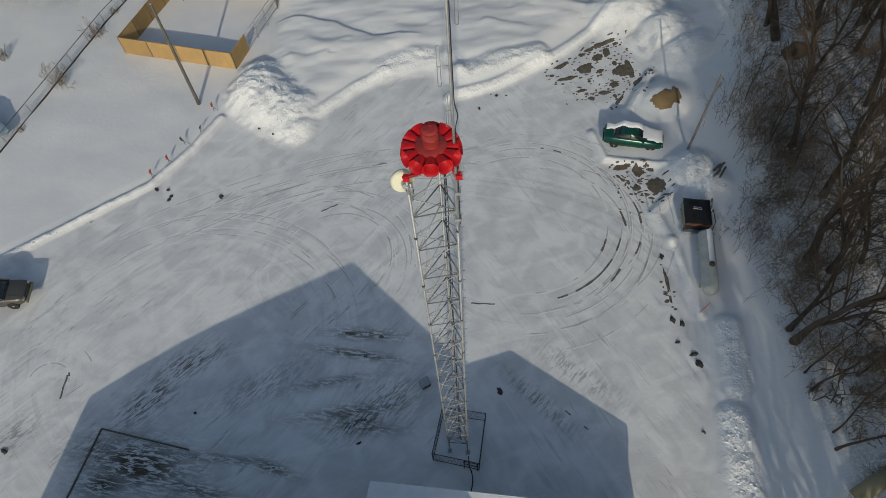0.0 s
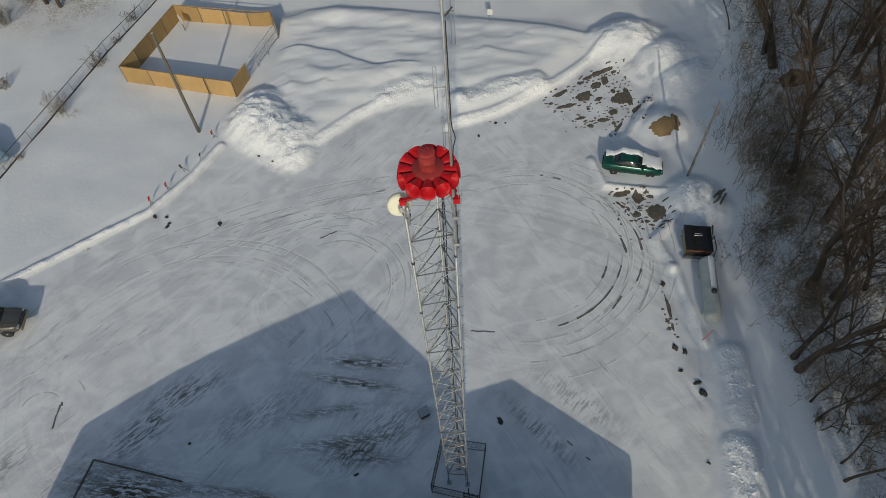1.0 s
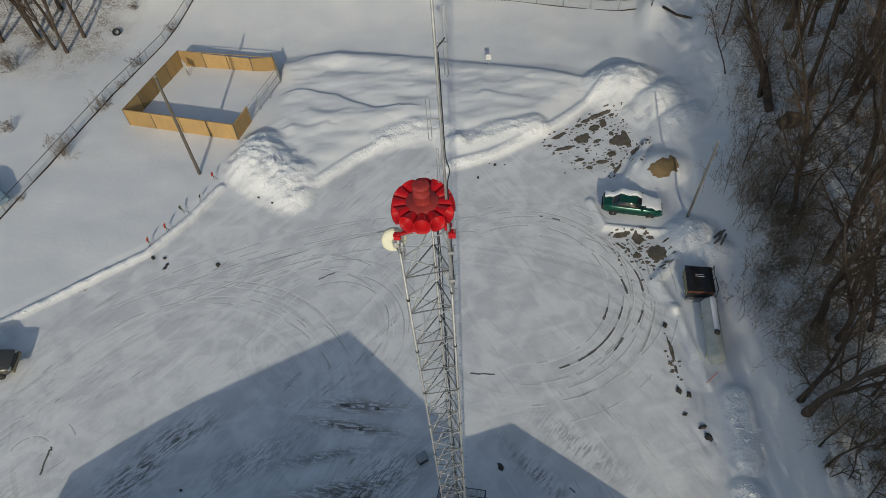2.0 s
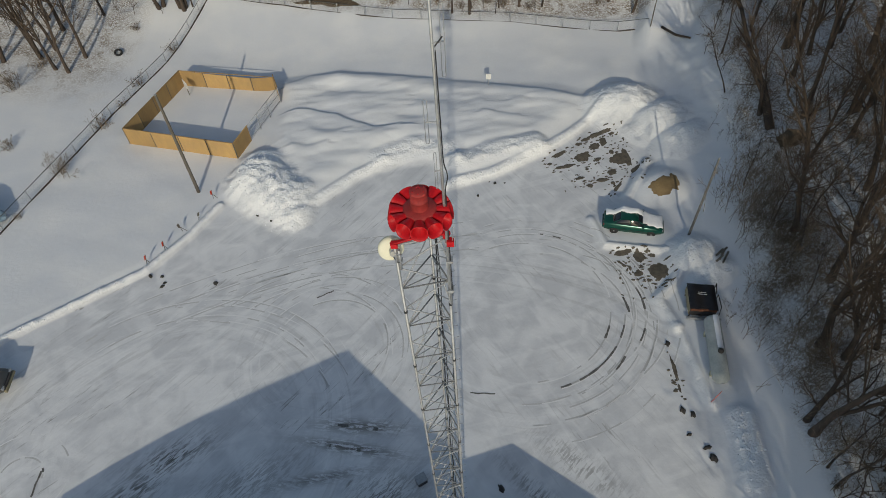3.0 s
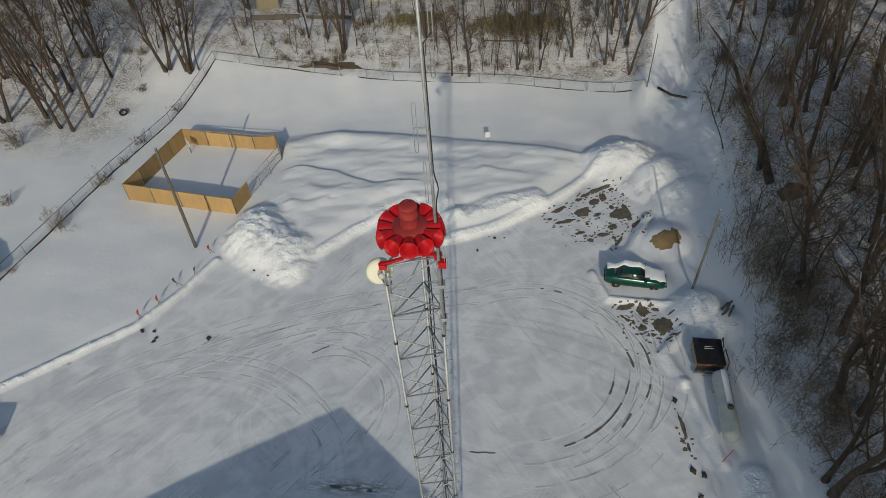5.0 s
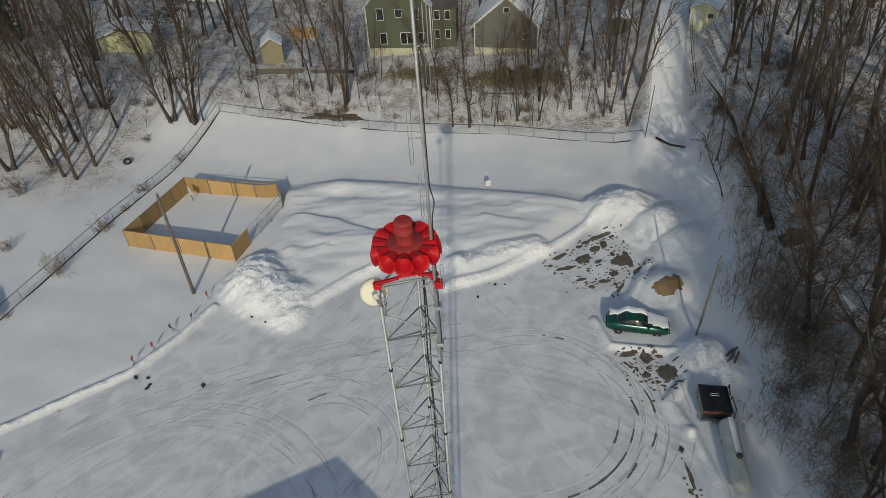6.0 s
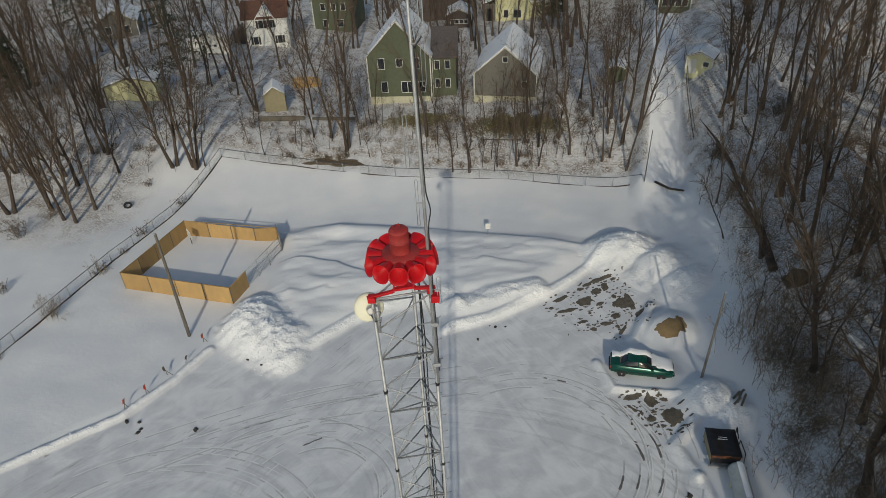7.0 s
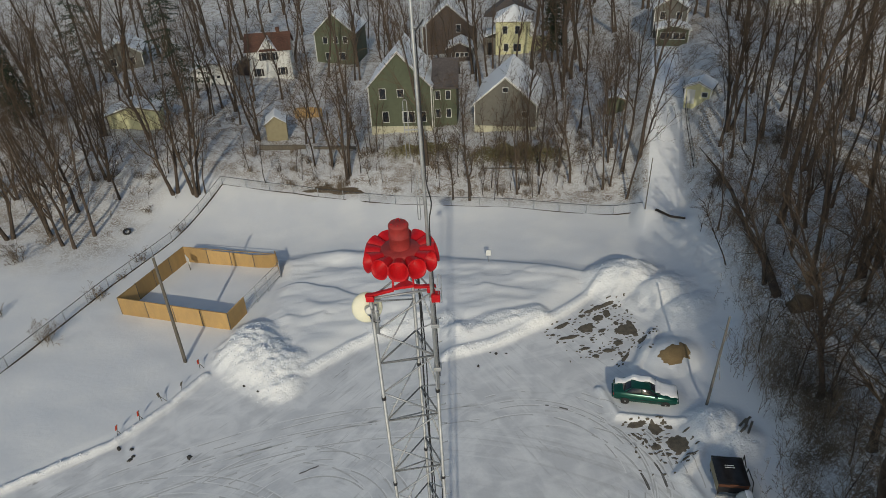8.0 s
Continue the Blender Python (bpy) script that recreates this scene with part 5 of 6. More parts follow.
for k, (ax, ay, bx, by, w, g) in enumerate(LINES):
    n = int(math.hypot(bx - ax, by - ay) / 0.1)
    f = np.linspace(0, 1, n)
    strip(dark, np.stack([ax + (bx - ax) * f + 0.02 * np.sin(f * 9), ay + (by - ay) * f + 0.02 * np.sin(f * 13)], 1), w, 0.016, g, k * 11)
tagged(part("track_lips", pale, M["track_pale"]), "thin white lips of loose snow along tyre tracks", "tyre tracks", kind="stuff")
tagged(part("tyre_tracks", dull, M["track_dull"]), "grey pressed tyre tracks curving over packed snow", "tyre tracks", kind="stuff")
tagged(part("scrape_marks", dark, M["track_dark"]), "dark broken scrape marks where gravel shows", "tyre tracks", kind="stuff")

# a low earth bed with a kerb in the shade of the hall
kerb = thing("timber_kerb", "dark timber edging half sunk in the snow", "kerb")
for a, b in (((-22.65, 11.75), (-23.7, 6.4)), ((-22.65, 11.75), (-16.9, 10.45))):
    part("beam", box_between((*a, gz(*a) + 0.03), (*b, gz(*b) + 0.03), 0.09, 0.1), M["wood"], kerb)
hatch = thing("equipment_box", "small dark equipment box on the ground by the tower", "box", (-2.3, 14.2, gz(-2.3, 14.2)), 30)
part("case", box(B(), -0.3, -0.25, 0.0, 0.3, 0.25, 0.45, 0.03), M["black_paint"], hatch)
part("lid", box(B(), -0.33, -0.28, 0.45, 0.33, 0.28, 0.52, 0.02), M["galv"], hatch)
cable = thing("ground_cable", "black cable running over snow from tower to roof", "cable")
pts = [(0.35, 9.6, gz(0.35, 9.6) + 0.3), (0.4, 9.0, gz(0.4, 9.0) + 0.06)] + [(0.45 + 0.12 * math.sin(f * 5), 9.0 - 2.2 * f, gz(0.45, 9.0 - 2.2 * f) + 0.04) for f in np.linspace(0.1, 1, 8)]
part("run", tube(B(), pts, 0.03, 6), M["black"], cable)


# ---------------------------------------------------------------- wire fences
def wire_fence(pts, h, gap, label, board=0.22):
    t = thing("wire_fence", label, "fence")
    for (ax, ay), (bx, by) in zip(pts, pts[1:]):
        n = max(1, round(math.hypot(bx - ax, by - ay) / gap))
        for i in range(n):
            p = [(ax + (bx - ax) * f / n, ay + (by - ay) * f / n) for f in (i, i + 1)]
            q = [(x, y, float(terrain(x, y)) + 0.1) for x, y in p]
            part("post", tube(B(), [q[0], (q[0][0], q[0][1], q[0][2] + h + 0.05)], 0.04, 6), M["galv"], t)
            part("top_rail", tube(B(), [(*q[0][:2], q[0][2] + h), (*q[1][:2], q[1][2] + h)], 0.03, 5), M["rail_dark"], t)
            part("wire_mesh", chain_link(q[0], q[1], h, 0.30, 0.004), M["galv"], t)
            part("bottom_board", box_between((*q[0][:2], q[0][2] + 0.10), (*q[1][:2], q[1][2] + 0.10), 0.08, board), M["bark"], t)
    return t


wire_fence([(-37.8, 27.0), (-36.1, 34.5), (-34.6, 41.4), (-32.8, 49.8), (-30.2, 59.0), (-27.9, 70.2)], 1.25, 3.0, "chain-link fence with a dark bottom board in snow")
wire_fence([(-27.9, 70.2), (-19.3, 69.4), (-6.8, 66.0), (6.0, 63.7), (19.4, 59.5)], 1.2, 3.0, "low chain-link fence along the snowy back yards", 0.10)
wire_fence([(25.2, 62.5), (26.4, 70.0), (28.0, 78.0)], 1.0, 3.0, "low wire fence beside the snowy lane", 0.08)

old = thing("discarded_tyre", "old black tyre lying half in the snow", "tyre", (-35.3, 59.9, gz(-35.3, 59.9) + 0.18), 20)
ring = [(0.33 * math.cos(a), 0.33 * math.sin(a) * 0.75, 0.33 * math.sin(a) * 0.55) for a in np.linspace(0, 2 * math.pi, 25)]
part("carcass", tube(B(), ring, 0.11, 10, cap=False), M["tyre"], old)
logx = thing("fallen_log", "dark bare log lying on snow at the lane end", "log")
part("trunk", tube(B(), [(20.4, 58.0, gz(20.4, 58.0) + 0.15), (21.4, 56.5, gz(21.4, 56.5) + 0.15), (22.3, 55.0, gz(22.3, 55.0) + 0.15)], [0.13, 0.12, 0.09], 10), M["bark"], logx)
big = thing("fallen_tree", "thick fallen trunk, snow along its top, lying down the bank", "log")
pts = [(26.6, 60.5), (26.3, 55.0), (25.5, 49.5), (25.1, 44.5), (24.3, 39.6)]
path = [(x, y, gz(x, y) + 0.35 + 0.10 * math.sin(k)) for k, (x, y) in enumerate(pts)]
part("trunk", tube(B(), path, [0.14, 0.19, 0.24, 0.29, 0.34], 12), M["bark"], big)
part("snow_cap", tube(B(), [(x + 0.12, y, z + 0.12 + 0.03 * k) for k, (x, y, z) in enumerate(path[1:4])], [0.06, 0.14, 0.10], 8), M["snow"], big)
for k, (x, y, z) in enumerate(path[:4]):
    part("limb", tube(B(), [(x, y, z), (x - 0.9, y + 0.9, z + 1.0), (x - 1.2, y + 2.0, z + 1.3)], [0.11, 0.06, 0.02], 6), M["bark"], big)
root = part("root_plate", lump(B(), 0, 0, 0.3, 1.25, 0.55, 0.75, 3), M["litter"], big)
root.location = (25.2, 37.4, gz(25.2, 37.4))
# thick trunk-like shape on the bank, built as a plain tan cylinder
pipe = thing("culvert_pipe", "thick tan trunk-like cylinder half buried on the bank", "pipe")
part("barrel", tube(B(), [(20.3, 6.6, gz(20.3, 6.6) + 0.25), (22.6, 8.0, gz(22.6, 8.0) + 0.35)], 0.42, 18), M["siding_tan"], pipe)
junk = thing("scrap_heap", "small heap of dark scrap timber in the snow", "scrap")
for k in range(5):
    x, y = 18.5 + 0.25 * math.sin(k * 2.1), 28.8 + 0.35 * math.cos(k * 1.7)
    part("plank", box_between((x - 0.3, y - 0.4 * (k % 2), gz(x, y) + 0.1 + 0.08 * k), (x + 0.3, y + 0.5, gz(x, y) + 0.25 + 0.05 * k), 0.14, 0.06), M["wood"], junk)


# ---------------------------------------------------------------- broken snow along the plowed banks
def snow_rubble(label, spots, seed):
    """Many small angular lumps of snow lying half sunk along a bank: spots of (x, y, spread, count, size)."""
    r = random.Random(seed)
    ico = bmesh.new()
    bmesh.ops.create_icosphere(ico, subdivisions=1, radius=1.0)
    base = [v.co.copy() for v in ico.verts]
    tris = [[v.index for v in f.verts] for f in ico.faces]
    ico.free()
    px, py, ps = [], [], []
    for x, y, w, count, size in spots:
        for _ in range(count):
            px.append(x + r.gauss(0, w))
            py.append(y + r.gauss(0, w))
            ps.append(size * (0.35 + 1.1 * r.random() ** 2.5))
    zz = ground_z(np.array(px), np.array(py))
    v, f = [], []
    for x, y, z, s in zip(px, py, zz, ps):
        i = len(v)
        turn = Matrix.Rotation(r.uniform(0, 6.28), 3, "Z") @ Matrix.Diagonal((r.uniform(0.8, 1.4), r.uniform(0.6, 1.1), r.uniform(0.5, 0.9)))
        for c in base:
            q = turn @ (c * (s * r.uniform(0.75, 1.2)))
            v.append((x + q.x, y + q.y, float(z) + 0.15 * s + q.z))
        f += [[i + k for k in t] for t in tris]
    me = bpy.data.meshes.new("snow_rubble")
    me.from_pydata(v, [], f)
    me.materials.append(M["snow"])
    tagged(new("snow_rubble", me), label, "snow", kind="stuff")


def along(pts, step, w, count, size):
    out = []
    for (ax, ay), (bx, by) in zip(pts, pts[1:]):
        n = max(1, int(math.hypot(bx - ax, by - ay) / step))
        out += [(ax + (bx - ax) * k / n, ay + (by - ay) * k / n, w, count, size) for k in range(n)]
    return out


for k, (pts, h, w, rr) in enumerate(RIDGES[:7]):
    snow_rubble("crumbled lumps of white snow along a plowed bank", along(pts, 0.5, w * 0.45, 5 if k < 5 else 20, 0.065 if k < 5 else 0.075), 200 + k)
snow_rubble("rough lumps of snow on a tall plowed heap", [(x, y, rad * 0.42, int(120 * rad), 0.065) for x, y, rad, h, rr in HEAPS[:5]], 211)
snow_rubble("rough lumps of snow on a rounded plowed heap", [(x, y, rad * 0.36, int(16 * rad), 0.065) for x, y, rad, h, rr in HEAPS[5:9]], 212)
snow_rubble("loose lumps of snow beside the spreader", [(x, y, rad * 0.4, int(20 * rad), 0.08) for x, y, rad, h, rr in HEAPS[10:]], 213)


# ---------------------------------------------------------------- houses beyond the trees
def window_on(t, x, z, w, h, y=0.0, trim="white_paint", panes=1):
    win = part("window", box(B(), x - w / 2, y - 0.02, z, x + w / 2, y + 0.04, z + h), M["window"], t, "dark glass window")
    f = 0.065
    for a in ((x - w / 2 - f, z - f, x - w / 2, z + h + f), (x + w / 2, z - f, x + w / 2 + f, z + h + f), (x - w / 2, z + h, x + w / 2, z + h + f), (x - w / 2, z - f, x + w / 2, z)):
        part("frame", box(B(), a[0], y - 0.06, a[1], a[2], y + 0.02, a[3]), M[trim], win)
    for k in range(1, panes):
        u = x - w / 2 + w * k / panes
        part("frame", box(B(), u - 0.04, y - 0.05, z, u + 0.04, y + 0.02, z + h), M[trim], win)


def siding(t, w, z0, z1, gable, y, material):
    """Lapped boards on a front wall, up to a gable's rake."""
    bm = B()
    z = z0
    while z < (gable or z1) - 0.05:
        half = w / 2 if z < z1 else w / 2 * max(0, ((gable - z) / (gable - z1)))
        if half > 0.1:
            a = [bm.verts.new(p) for p in ((-half, y - 0.012, z), (half, y - 0.012, z), (half, y - 0.002, z + 0.19), (-half, y - 0.002, z + 0.19), (-half, y - 0.0, z), (half, y - 0.0, z))]
            bm.faces.new((a[0], a[1], a[2], a[3]))
            bm.faces.new((a[4], a[5], a[1], a[0]))
        z += 0.2
    part("siding", bm, material, t)


def house(name, label, x, y, rz, w, d, eave, ridge, wall, roof="snow", windows=(), base=0.0, z=None, over=0.35, trim="white_paint", wing=None, category="house", under="shingle"):
    """Front gable towards -y; the ridge runs back."""
    g = float(terrain(x, y)) if z is None else z
    t = thing(name, label, category, (x, y, g), rz)
    part("wall", prism(B(), [(-w / 2, -0.8), (w / 2, -0.8), (w / 2, eave), (0, ridge), (-w / 2, eave)], 0, d), M[wall], t)
    siding(t, w - 0.02, base, eave, ridge, 0, M[wall])
    if base:
        part("foundation", box(B(), -w / 2 - 0.03, -0.05, -0.9, w / 2 + 0.03, d + 0.03, base), M["concrete"], t, "pale foundation wall")
    slope = (ridge - eave) / (w / 2)
    for s in (-1, 1):
        e = eave - over * slope
        o = [(0, ridge + 0.04), (s * (w / 2 + over), e + 0.04), (s * (w / 2 + over), e + 0.20), (0, ridge + 0.22)]
        r = part("roof", prism(B(), o, -over, d + over), M[under], t)
        o = [(0, ridge + 0.225), (s * (w / 2 + over - 0.05), e + 0.205), (s * (w / 2 + over - 0.08), e + 0.33), (0, ridge + 0.36)]
        if roof == "snow":
            part("snow_cover", prism(B(), o, -over + 0.06, d + over - 0.06), M["snow"], r, "thick snow on the roof")
        else:
            r.data.materials.clear()
            r.data.materials.append(M[roof])
        part("rake_trim", prism(B(), [(0, ridge + 0.07), (s * (w / 2 + over), e + 0.07), (s * (w / 2 + over), e + 0.18), (0, ridge + 0.19)], -over - 0.05, -over - 0.005), M[trim], t)
    for a in windows:
        window_on(t, *a[:5], trim=trim, panes=a[6] if len(a) > 6 else 1)
    for s in (-1, 1):
        part("corner_board", box(B(), s * w / 2 - 0.07, -0.045, base, s * w / 2 + 0.07, 0.05, eave), M[trim if wall != "siding_white" else wall], t)
    if wing:
        x0, x1, y0, y1, h0, h1 = wing
        ym = (y0 + y1) / 2
        wg = part("wing", prism(B(), [(y0, -0.8), (y1, -0.8), (y1, h0), (ym, h1), (y0, h0)], x0, x1, "x"), M[wall], t)
        for s, yy in ((-1, y0), (1, y1)):
            part("wing_roof", prism(B(), [(ym, h1 + 0.03), (yy + s * 0.3, h0 - 0.15), (yy + s * 0.3, h0 + 0.1), (ym, h1 + 0.3)], x0, x1 + 0.3, "x"), M["shingle"], wg, "dark wing roof")
    return t


gh = house("house", "tall green house with a steep snowy gable and pale foundation", -7.0, 83.4, -3, 8.3, 9.0, 6.5, 10.9, "siding_green", base=1.15,
           windows=((-2.3, 4.9, 0.8, 1.4), (0.1, 5.2, 0.8, 1.0), (2.3, 4.9, 0.75, 1.4), (-2.1, 1.75, 0.8, 1.4), (1.0, 1.7, 1.6, 1.45, 0.0, "white_paint", 2), (2.9, 1.75, 0.8, 1.4)),
           wing=(4.1, 7.4, 1.2, 7.2, 6.0, 8.8))
for k, (u, z) in enumerate(((4.9, 1.9), (4.9, 4.4), (6.3, 4.4), (6.3, 1.9))):
    window_on(gh, u, z, 0.6, 1.1, 1.2)
part("downpipe", tube(B(), [(4.3, 1.1, 0.2), (4.3, 1.1, 6.0)], 0.05, 6), M["white_paint"], gh)
house("house", "single-storey grey house with a snowy gable roof", 6.7, 80.6, -10, 8.0, 10.0, 3.7, 7.1, "siding_grey", base=0.85,
      windows=((0.0, 5.35, 0.6, 0.6), (2.55, 2.05, 0.75, 0.75)))
wh = thing("house", "white clapboard farmhouse with dark shutters and a red-brown roof", "house", (-31.2, 110.4, float(terrain(-31.2, 110.4))), 8)
part("wall", prism(B(), [(0, -0.8), (6.0, -0.8), (6.0, 5.0), (3.0, 7.0), (0, 5.0)], -3.6, 3.6, "x"), M["siding_white"], wh)
siding(wh, 7.18, 0.0, 5.0, None, 0, M["siding_white"])
part("cross_gable", prism(B(), [(-1.6, 4.7), (1.6, 4.7), (0, 6.7)], -0.06, 2.6), M["siding_white"], wh)
for s in (-1, 1):
    part("cross_roof", prism(B(), [(0, 6.74), (s * 1.95, 4.35), (s * 1.95, 4.52), (0, 6.92)], -0.35, 2.7), M["snow"], wh, "snowy roof of the front gable")
for y0, y1 in ((-0.3, 3.0), (6.3, 3.0)):
    part("roof", prism(B(), [(y0, 4.82), (y1, 7.04), (y1, 7.22), (y0, 5.0)], -3.9, 3.9, "x"), M["rshingle"], wh, "red-brown shingle roof")
part("lean_to", prism(B(), [(-6.6, -0.8), (-3.6, -0.8), (-3.6, 3.9), (-6.6, 1.5)], 0.8, 5.6), M["siding_dark"], wh, "dark lean-to with a sloping roof")
part("chimney", box(B(), 1.5, 2.7, 6.6, 2.1, 3.3, 8.0, 0.02), M["rshingle"], wh)
for u, z in ((-0.75, 3.3), (0.75, 3.3), (-2.0, 0.7), (2.0, 0.7)):
    window_on(wh, u, z, 0.75, 1.25, -0.02)
    for q in (-0.62, 0.62):
        part("shutter", box(B(), u + q - 0.17, -0.09, z, u + q + 0.17, -0.03, z + 1.25), M["black_paint"], wh)
house("garage", "low white garage with a panelled door and snowy roof", -39.0, 104.0, 10, 6.2, 6.0, 2.3, 3.6, "siding_white", windows=((-0.9, 1.25, 0.5, 0.35), (0, 1.25, 0.5, 0.35), (0.9, 1.25, 0.5, 0.35)), category="garage")
house("house", "tall grey-green two-storey house with a snowy roof", -22.0, 123.0, -6, 7.6, 9.0, 5.8, 9.2, "siding_green", windows=((-1.8, 4.0, 0.8, 1.2), (0.2, 4.0, 0.8, 1.2), (2.0, 4.0, 0.8, 1.2), (-1.6, 1.0, 0.8, 1.3), (1.2, 1.0, 1.2, 1.3)))
yh = thing("house", "pale yellow two-storey house with a snowy hipped roof", "house", (10.6, 119.6, float(terrain(10.6, 119.6))), -8)
part("wall", box(B(), -3.0, 0.0, -0.8, 3.0, 7.0, 6.0), M["siding_yellow"], yh)
siding(yh, 5.98, 0.0, 6.0, None, 0, M["siding_yellow"])
bm = B()
low = [bm.verts.new(p) for p in ((-3.4, -0.4, 6.0), (3.4, -0.4, 6.0), (3.4, 7.4, 6.0), (-3.4, 7.4, 6.0))]
mid = [bm.verts.new((v.co.x, v.co.y, 6.2)) for v in low]
top = [bm.verts.new((0, 3.0, 8.2)), bm.verts.new((0, 4.0, 8.2))]
bm.faces.new(low[::-1])
for k in range(4):
    bm.faces.new((low[k], low[(k + 1) % 4], mid[(k + 1) % 4], mid[k]))
bm.faces.new((mid[0], mid[1], top[0]))
bm.faces.new((mid[1], mid[2], top[1], top[0]))
bm.faces.new((mid[2], mid[3], top[1]))
bm.faces.new((mid[3], mid[0], top[0], top[1]))
part("roof", bm, M["snow"], yh, "snow-covered hipped roof")
for u, z, w in ((-1.3, 3.9, 0.8), (0.9, 3.9, 0.8), (-1.1, 0.8, 0.8), (0.9, 0.8, 1.3)):
    window_on(yh, u, z, w, 1.3, -0.02)
part("side_wing", box(B(), 3.01, 1.5, -0.8, 6.2, 6.5, 3.2), M["siding_yellow"], yh)
part("side_wing_roof", prism(B(), [(1.1, 3.15), (4.0, 4.6), (6.9, 3.15), (6.9, 3.4), (4.0, 4.9), (1.1, 3.4)], 3.01, 6.5, "x"), M["snow"], yh, "snowy roof of the side wing")
part("porch", box(B(), -5.2, 0.6, -0.8, -3.01, 4.5, 3.0), M["siding_grey"], yh)
part("porch_roof", prism(B(), [(-5.5, 2.95), (-3.01, 3.9), (-3.01, 4.1), (-5.5, 3.15)], 0.3, 4.8), M["snow"], yh, "snowy porch roof")
part("door", box(B(), -4.6, 0.55, 0.0, -3.6, 0.61, 2.2), M["black_paint"], yh, "dark front door")
part("rear_roof", prism(B(), [(-6.0, 5.2), (3.4, 5.2), (-1.3, 8.6)], 7.5, 13.0), M["shingle"], yh, "dark gable roof behind")
house("porch_house", "dark brown cottage with a row of white porch windows", 1.1, 118.5, -4, 4.4, 5.0, 2.4, 3.4, "siding_dark", windows=((-1.2, 1.0, 0.6, 0.7), (-0.4, 1.0, 0.6, 0.7), (0.4, 1.0, 0.6, 0.7), (1.2, 1.0, 0.6, 0.7)))
house("house", "dark brown gabled house with a high snowy roof", -1.0, 125.0, -5, 9.5, 9.0, 5.0, 9.0, "siding_dark", windows=((2.0, 4.2, 0.8, 1.3),), z=0.5)
house("porch_house", "grey-green house with a windowed porch at the lane's end", 30.6, 92.5, -12, 4.2, 3.0, 2.1, 2.6, "siding_green", windows=((-1.3, 0.9, 0.7, 0.8), (-0.45, 0.9, 0.7, 0.8), (0.45, 0.9, 0.7, 0.8), (1.3, 0.9, 0.7, 0.8)))
house("house", "tall pale house behind a windowed porch", 31.0, 95.8, -12, 4.4, 6.0, 4.2, 5.6, "siding_grey", windows=((-1.1, 2.7, 0.7, 1.0), (1.1, 2.7, 0.7, 1.0)))
gar = house("shed", "small pale shed with a snowy roof under a bent tree", 28.2, 73.0, -30, 2.8, 2.8, 1.6, 2.2, "siding_yellow", windows=((0.75, 0.75, 0.6, 0.5),), category="shed", over=0.22)
part("door", box(B(), -1.2, -0.06, -0.2, -0.3, -0.01, 1.45), M["white_paint"], gar)
house("shed", "tan garden shed with a snow-covered gable roof", -23.8, 82.3, 12, 2.6, 3.0, 2.45, 3.35, "siding_tan", category="shed", over=0.2, trim="siding_tan")
house("shed", "dark green garden shed among bare trees by the lane", 20.6, 79.6, -20, 2.1, 2.4, 2.0, 2.3, "siding_green", category="shed", over=0.15, trim="siding_tan")
house("outbuilding", "low tan outbuilding half hidden by trees", -42.5, 82.0, 14, 6.4, 4.0, 2.3, 3.2, "siding_yellow", category="outbuilding", trim="siding_tan")
house("house", "white house seen through the woods", 47.0, 92.0, -30, 7.5, 8.0, 5.0, 7.8, "siding_white", windows=((-2, 3.2, 0.8, 1.2), (0, 3.2, 0.8, 1.2), (2, 3.2, 0.8, 1.2), (-1.5, 0.8, 0.8, 1.2), (1.5, 0.8, 0.8, 1.2)))
house("house", "pale house with a dark roof seen through the woods", 60.0, 88.0, -34, 8.5, 8.0, 4.6, 7.2, "siding_white", windows=((-2, 2.8, 0.8, 1.2), (1, 2.8, 0.8, 1.2), (-1.5, 0.7, 0.8, 1.1), (2, 0.7, 0.8, 1.1)))
house("house", "grey house with a snowy roof beyond the yards", -57.0, 112.0, 18, 6.4, 8.0, 2.8, 4.8, "siding_grey", windows=((-1.5, 1.0, 0.9, 1.2), (1.5, 1.0, 0.9, 1.2)))

# board fence, terrace walls and brush heaps in the yards
bf = thing("board_fence", "orange-brown board fence in a snowy yard", "fence")
for k in range(14):
    f0 = k / 14
    x, y = -23.4 + 3.9 * f0, 91.6 + 0.9 * f0
    g = float(terrain(x, y)) + 0.1
    part("board", box(B(), x, y - 0.02, g, x + 0.26, y + 0.02, g + 1.55 + 0.25 * math.sin(k * 0.24)), M["ply"], bf)
for a, b, h in (((-25.4, 78.9), (-19.6, 79.9), 0.8), ((-18.6, 79.9), (-12.8, 79.0), 0.7), ((3.6, 71.2), (8.0, 70.6), 0.5)):
    tw = thing("terrace_wall", "low dark timber terrace wall with snow behind it", "wall")
    for k in range(int(h / 0.18)):
        z0, z1 = float(terrain(*a)) + 0.1 + k * 0.19, float(terrain(*b)) + 0.1 + k * 0.19
        part("sleeper", box_between((*a, z0), (*b, z1), 0.22, 0.175), M["wood"], tw)

# the snow-packed lane climbing between fence and woods
bm = B()
rows = []
for s in np.linspace(0, 1, 60):
    y = 58.0 + 62 * s
    cx = float(lane_x(y))
    rows.append([bm.verts.new((cx + u * 1.8, y, float(terrain(cx, y)) + 0.16 + 0.05 * math.sin(u * 5) - 0.10 * max(0, abs(u) - 0.8) * 3)) for u in (-1.15, -1, -0.5, 0, 0.5, 1, 1.15)])
for a, b in zip(rows, rows[1:]):
    for k in range(6):
        bm.faces.new((a[k], a[k + 1], b[k + 1], b[k])).smooth = True
tagged(part("lane", bm, M["snow"]), "straight snow-packed lane climbing between bare trees", "lane", kind="structure")


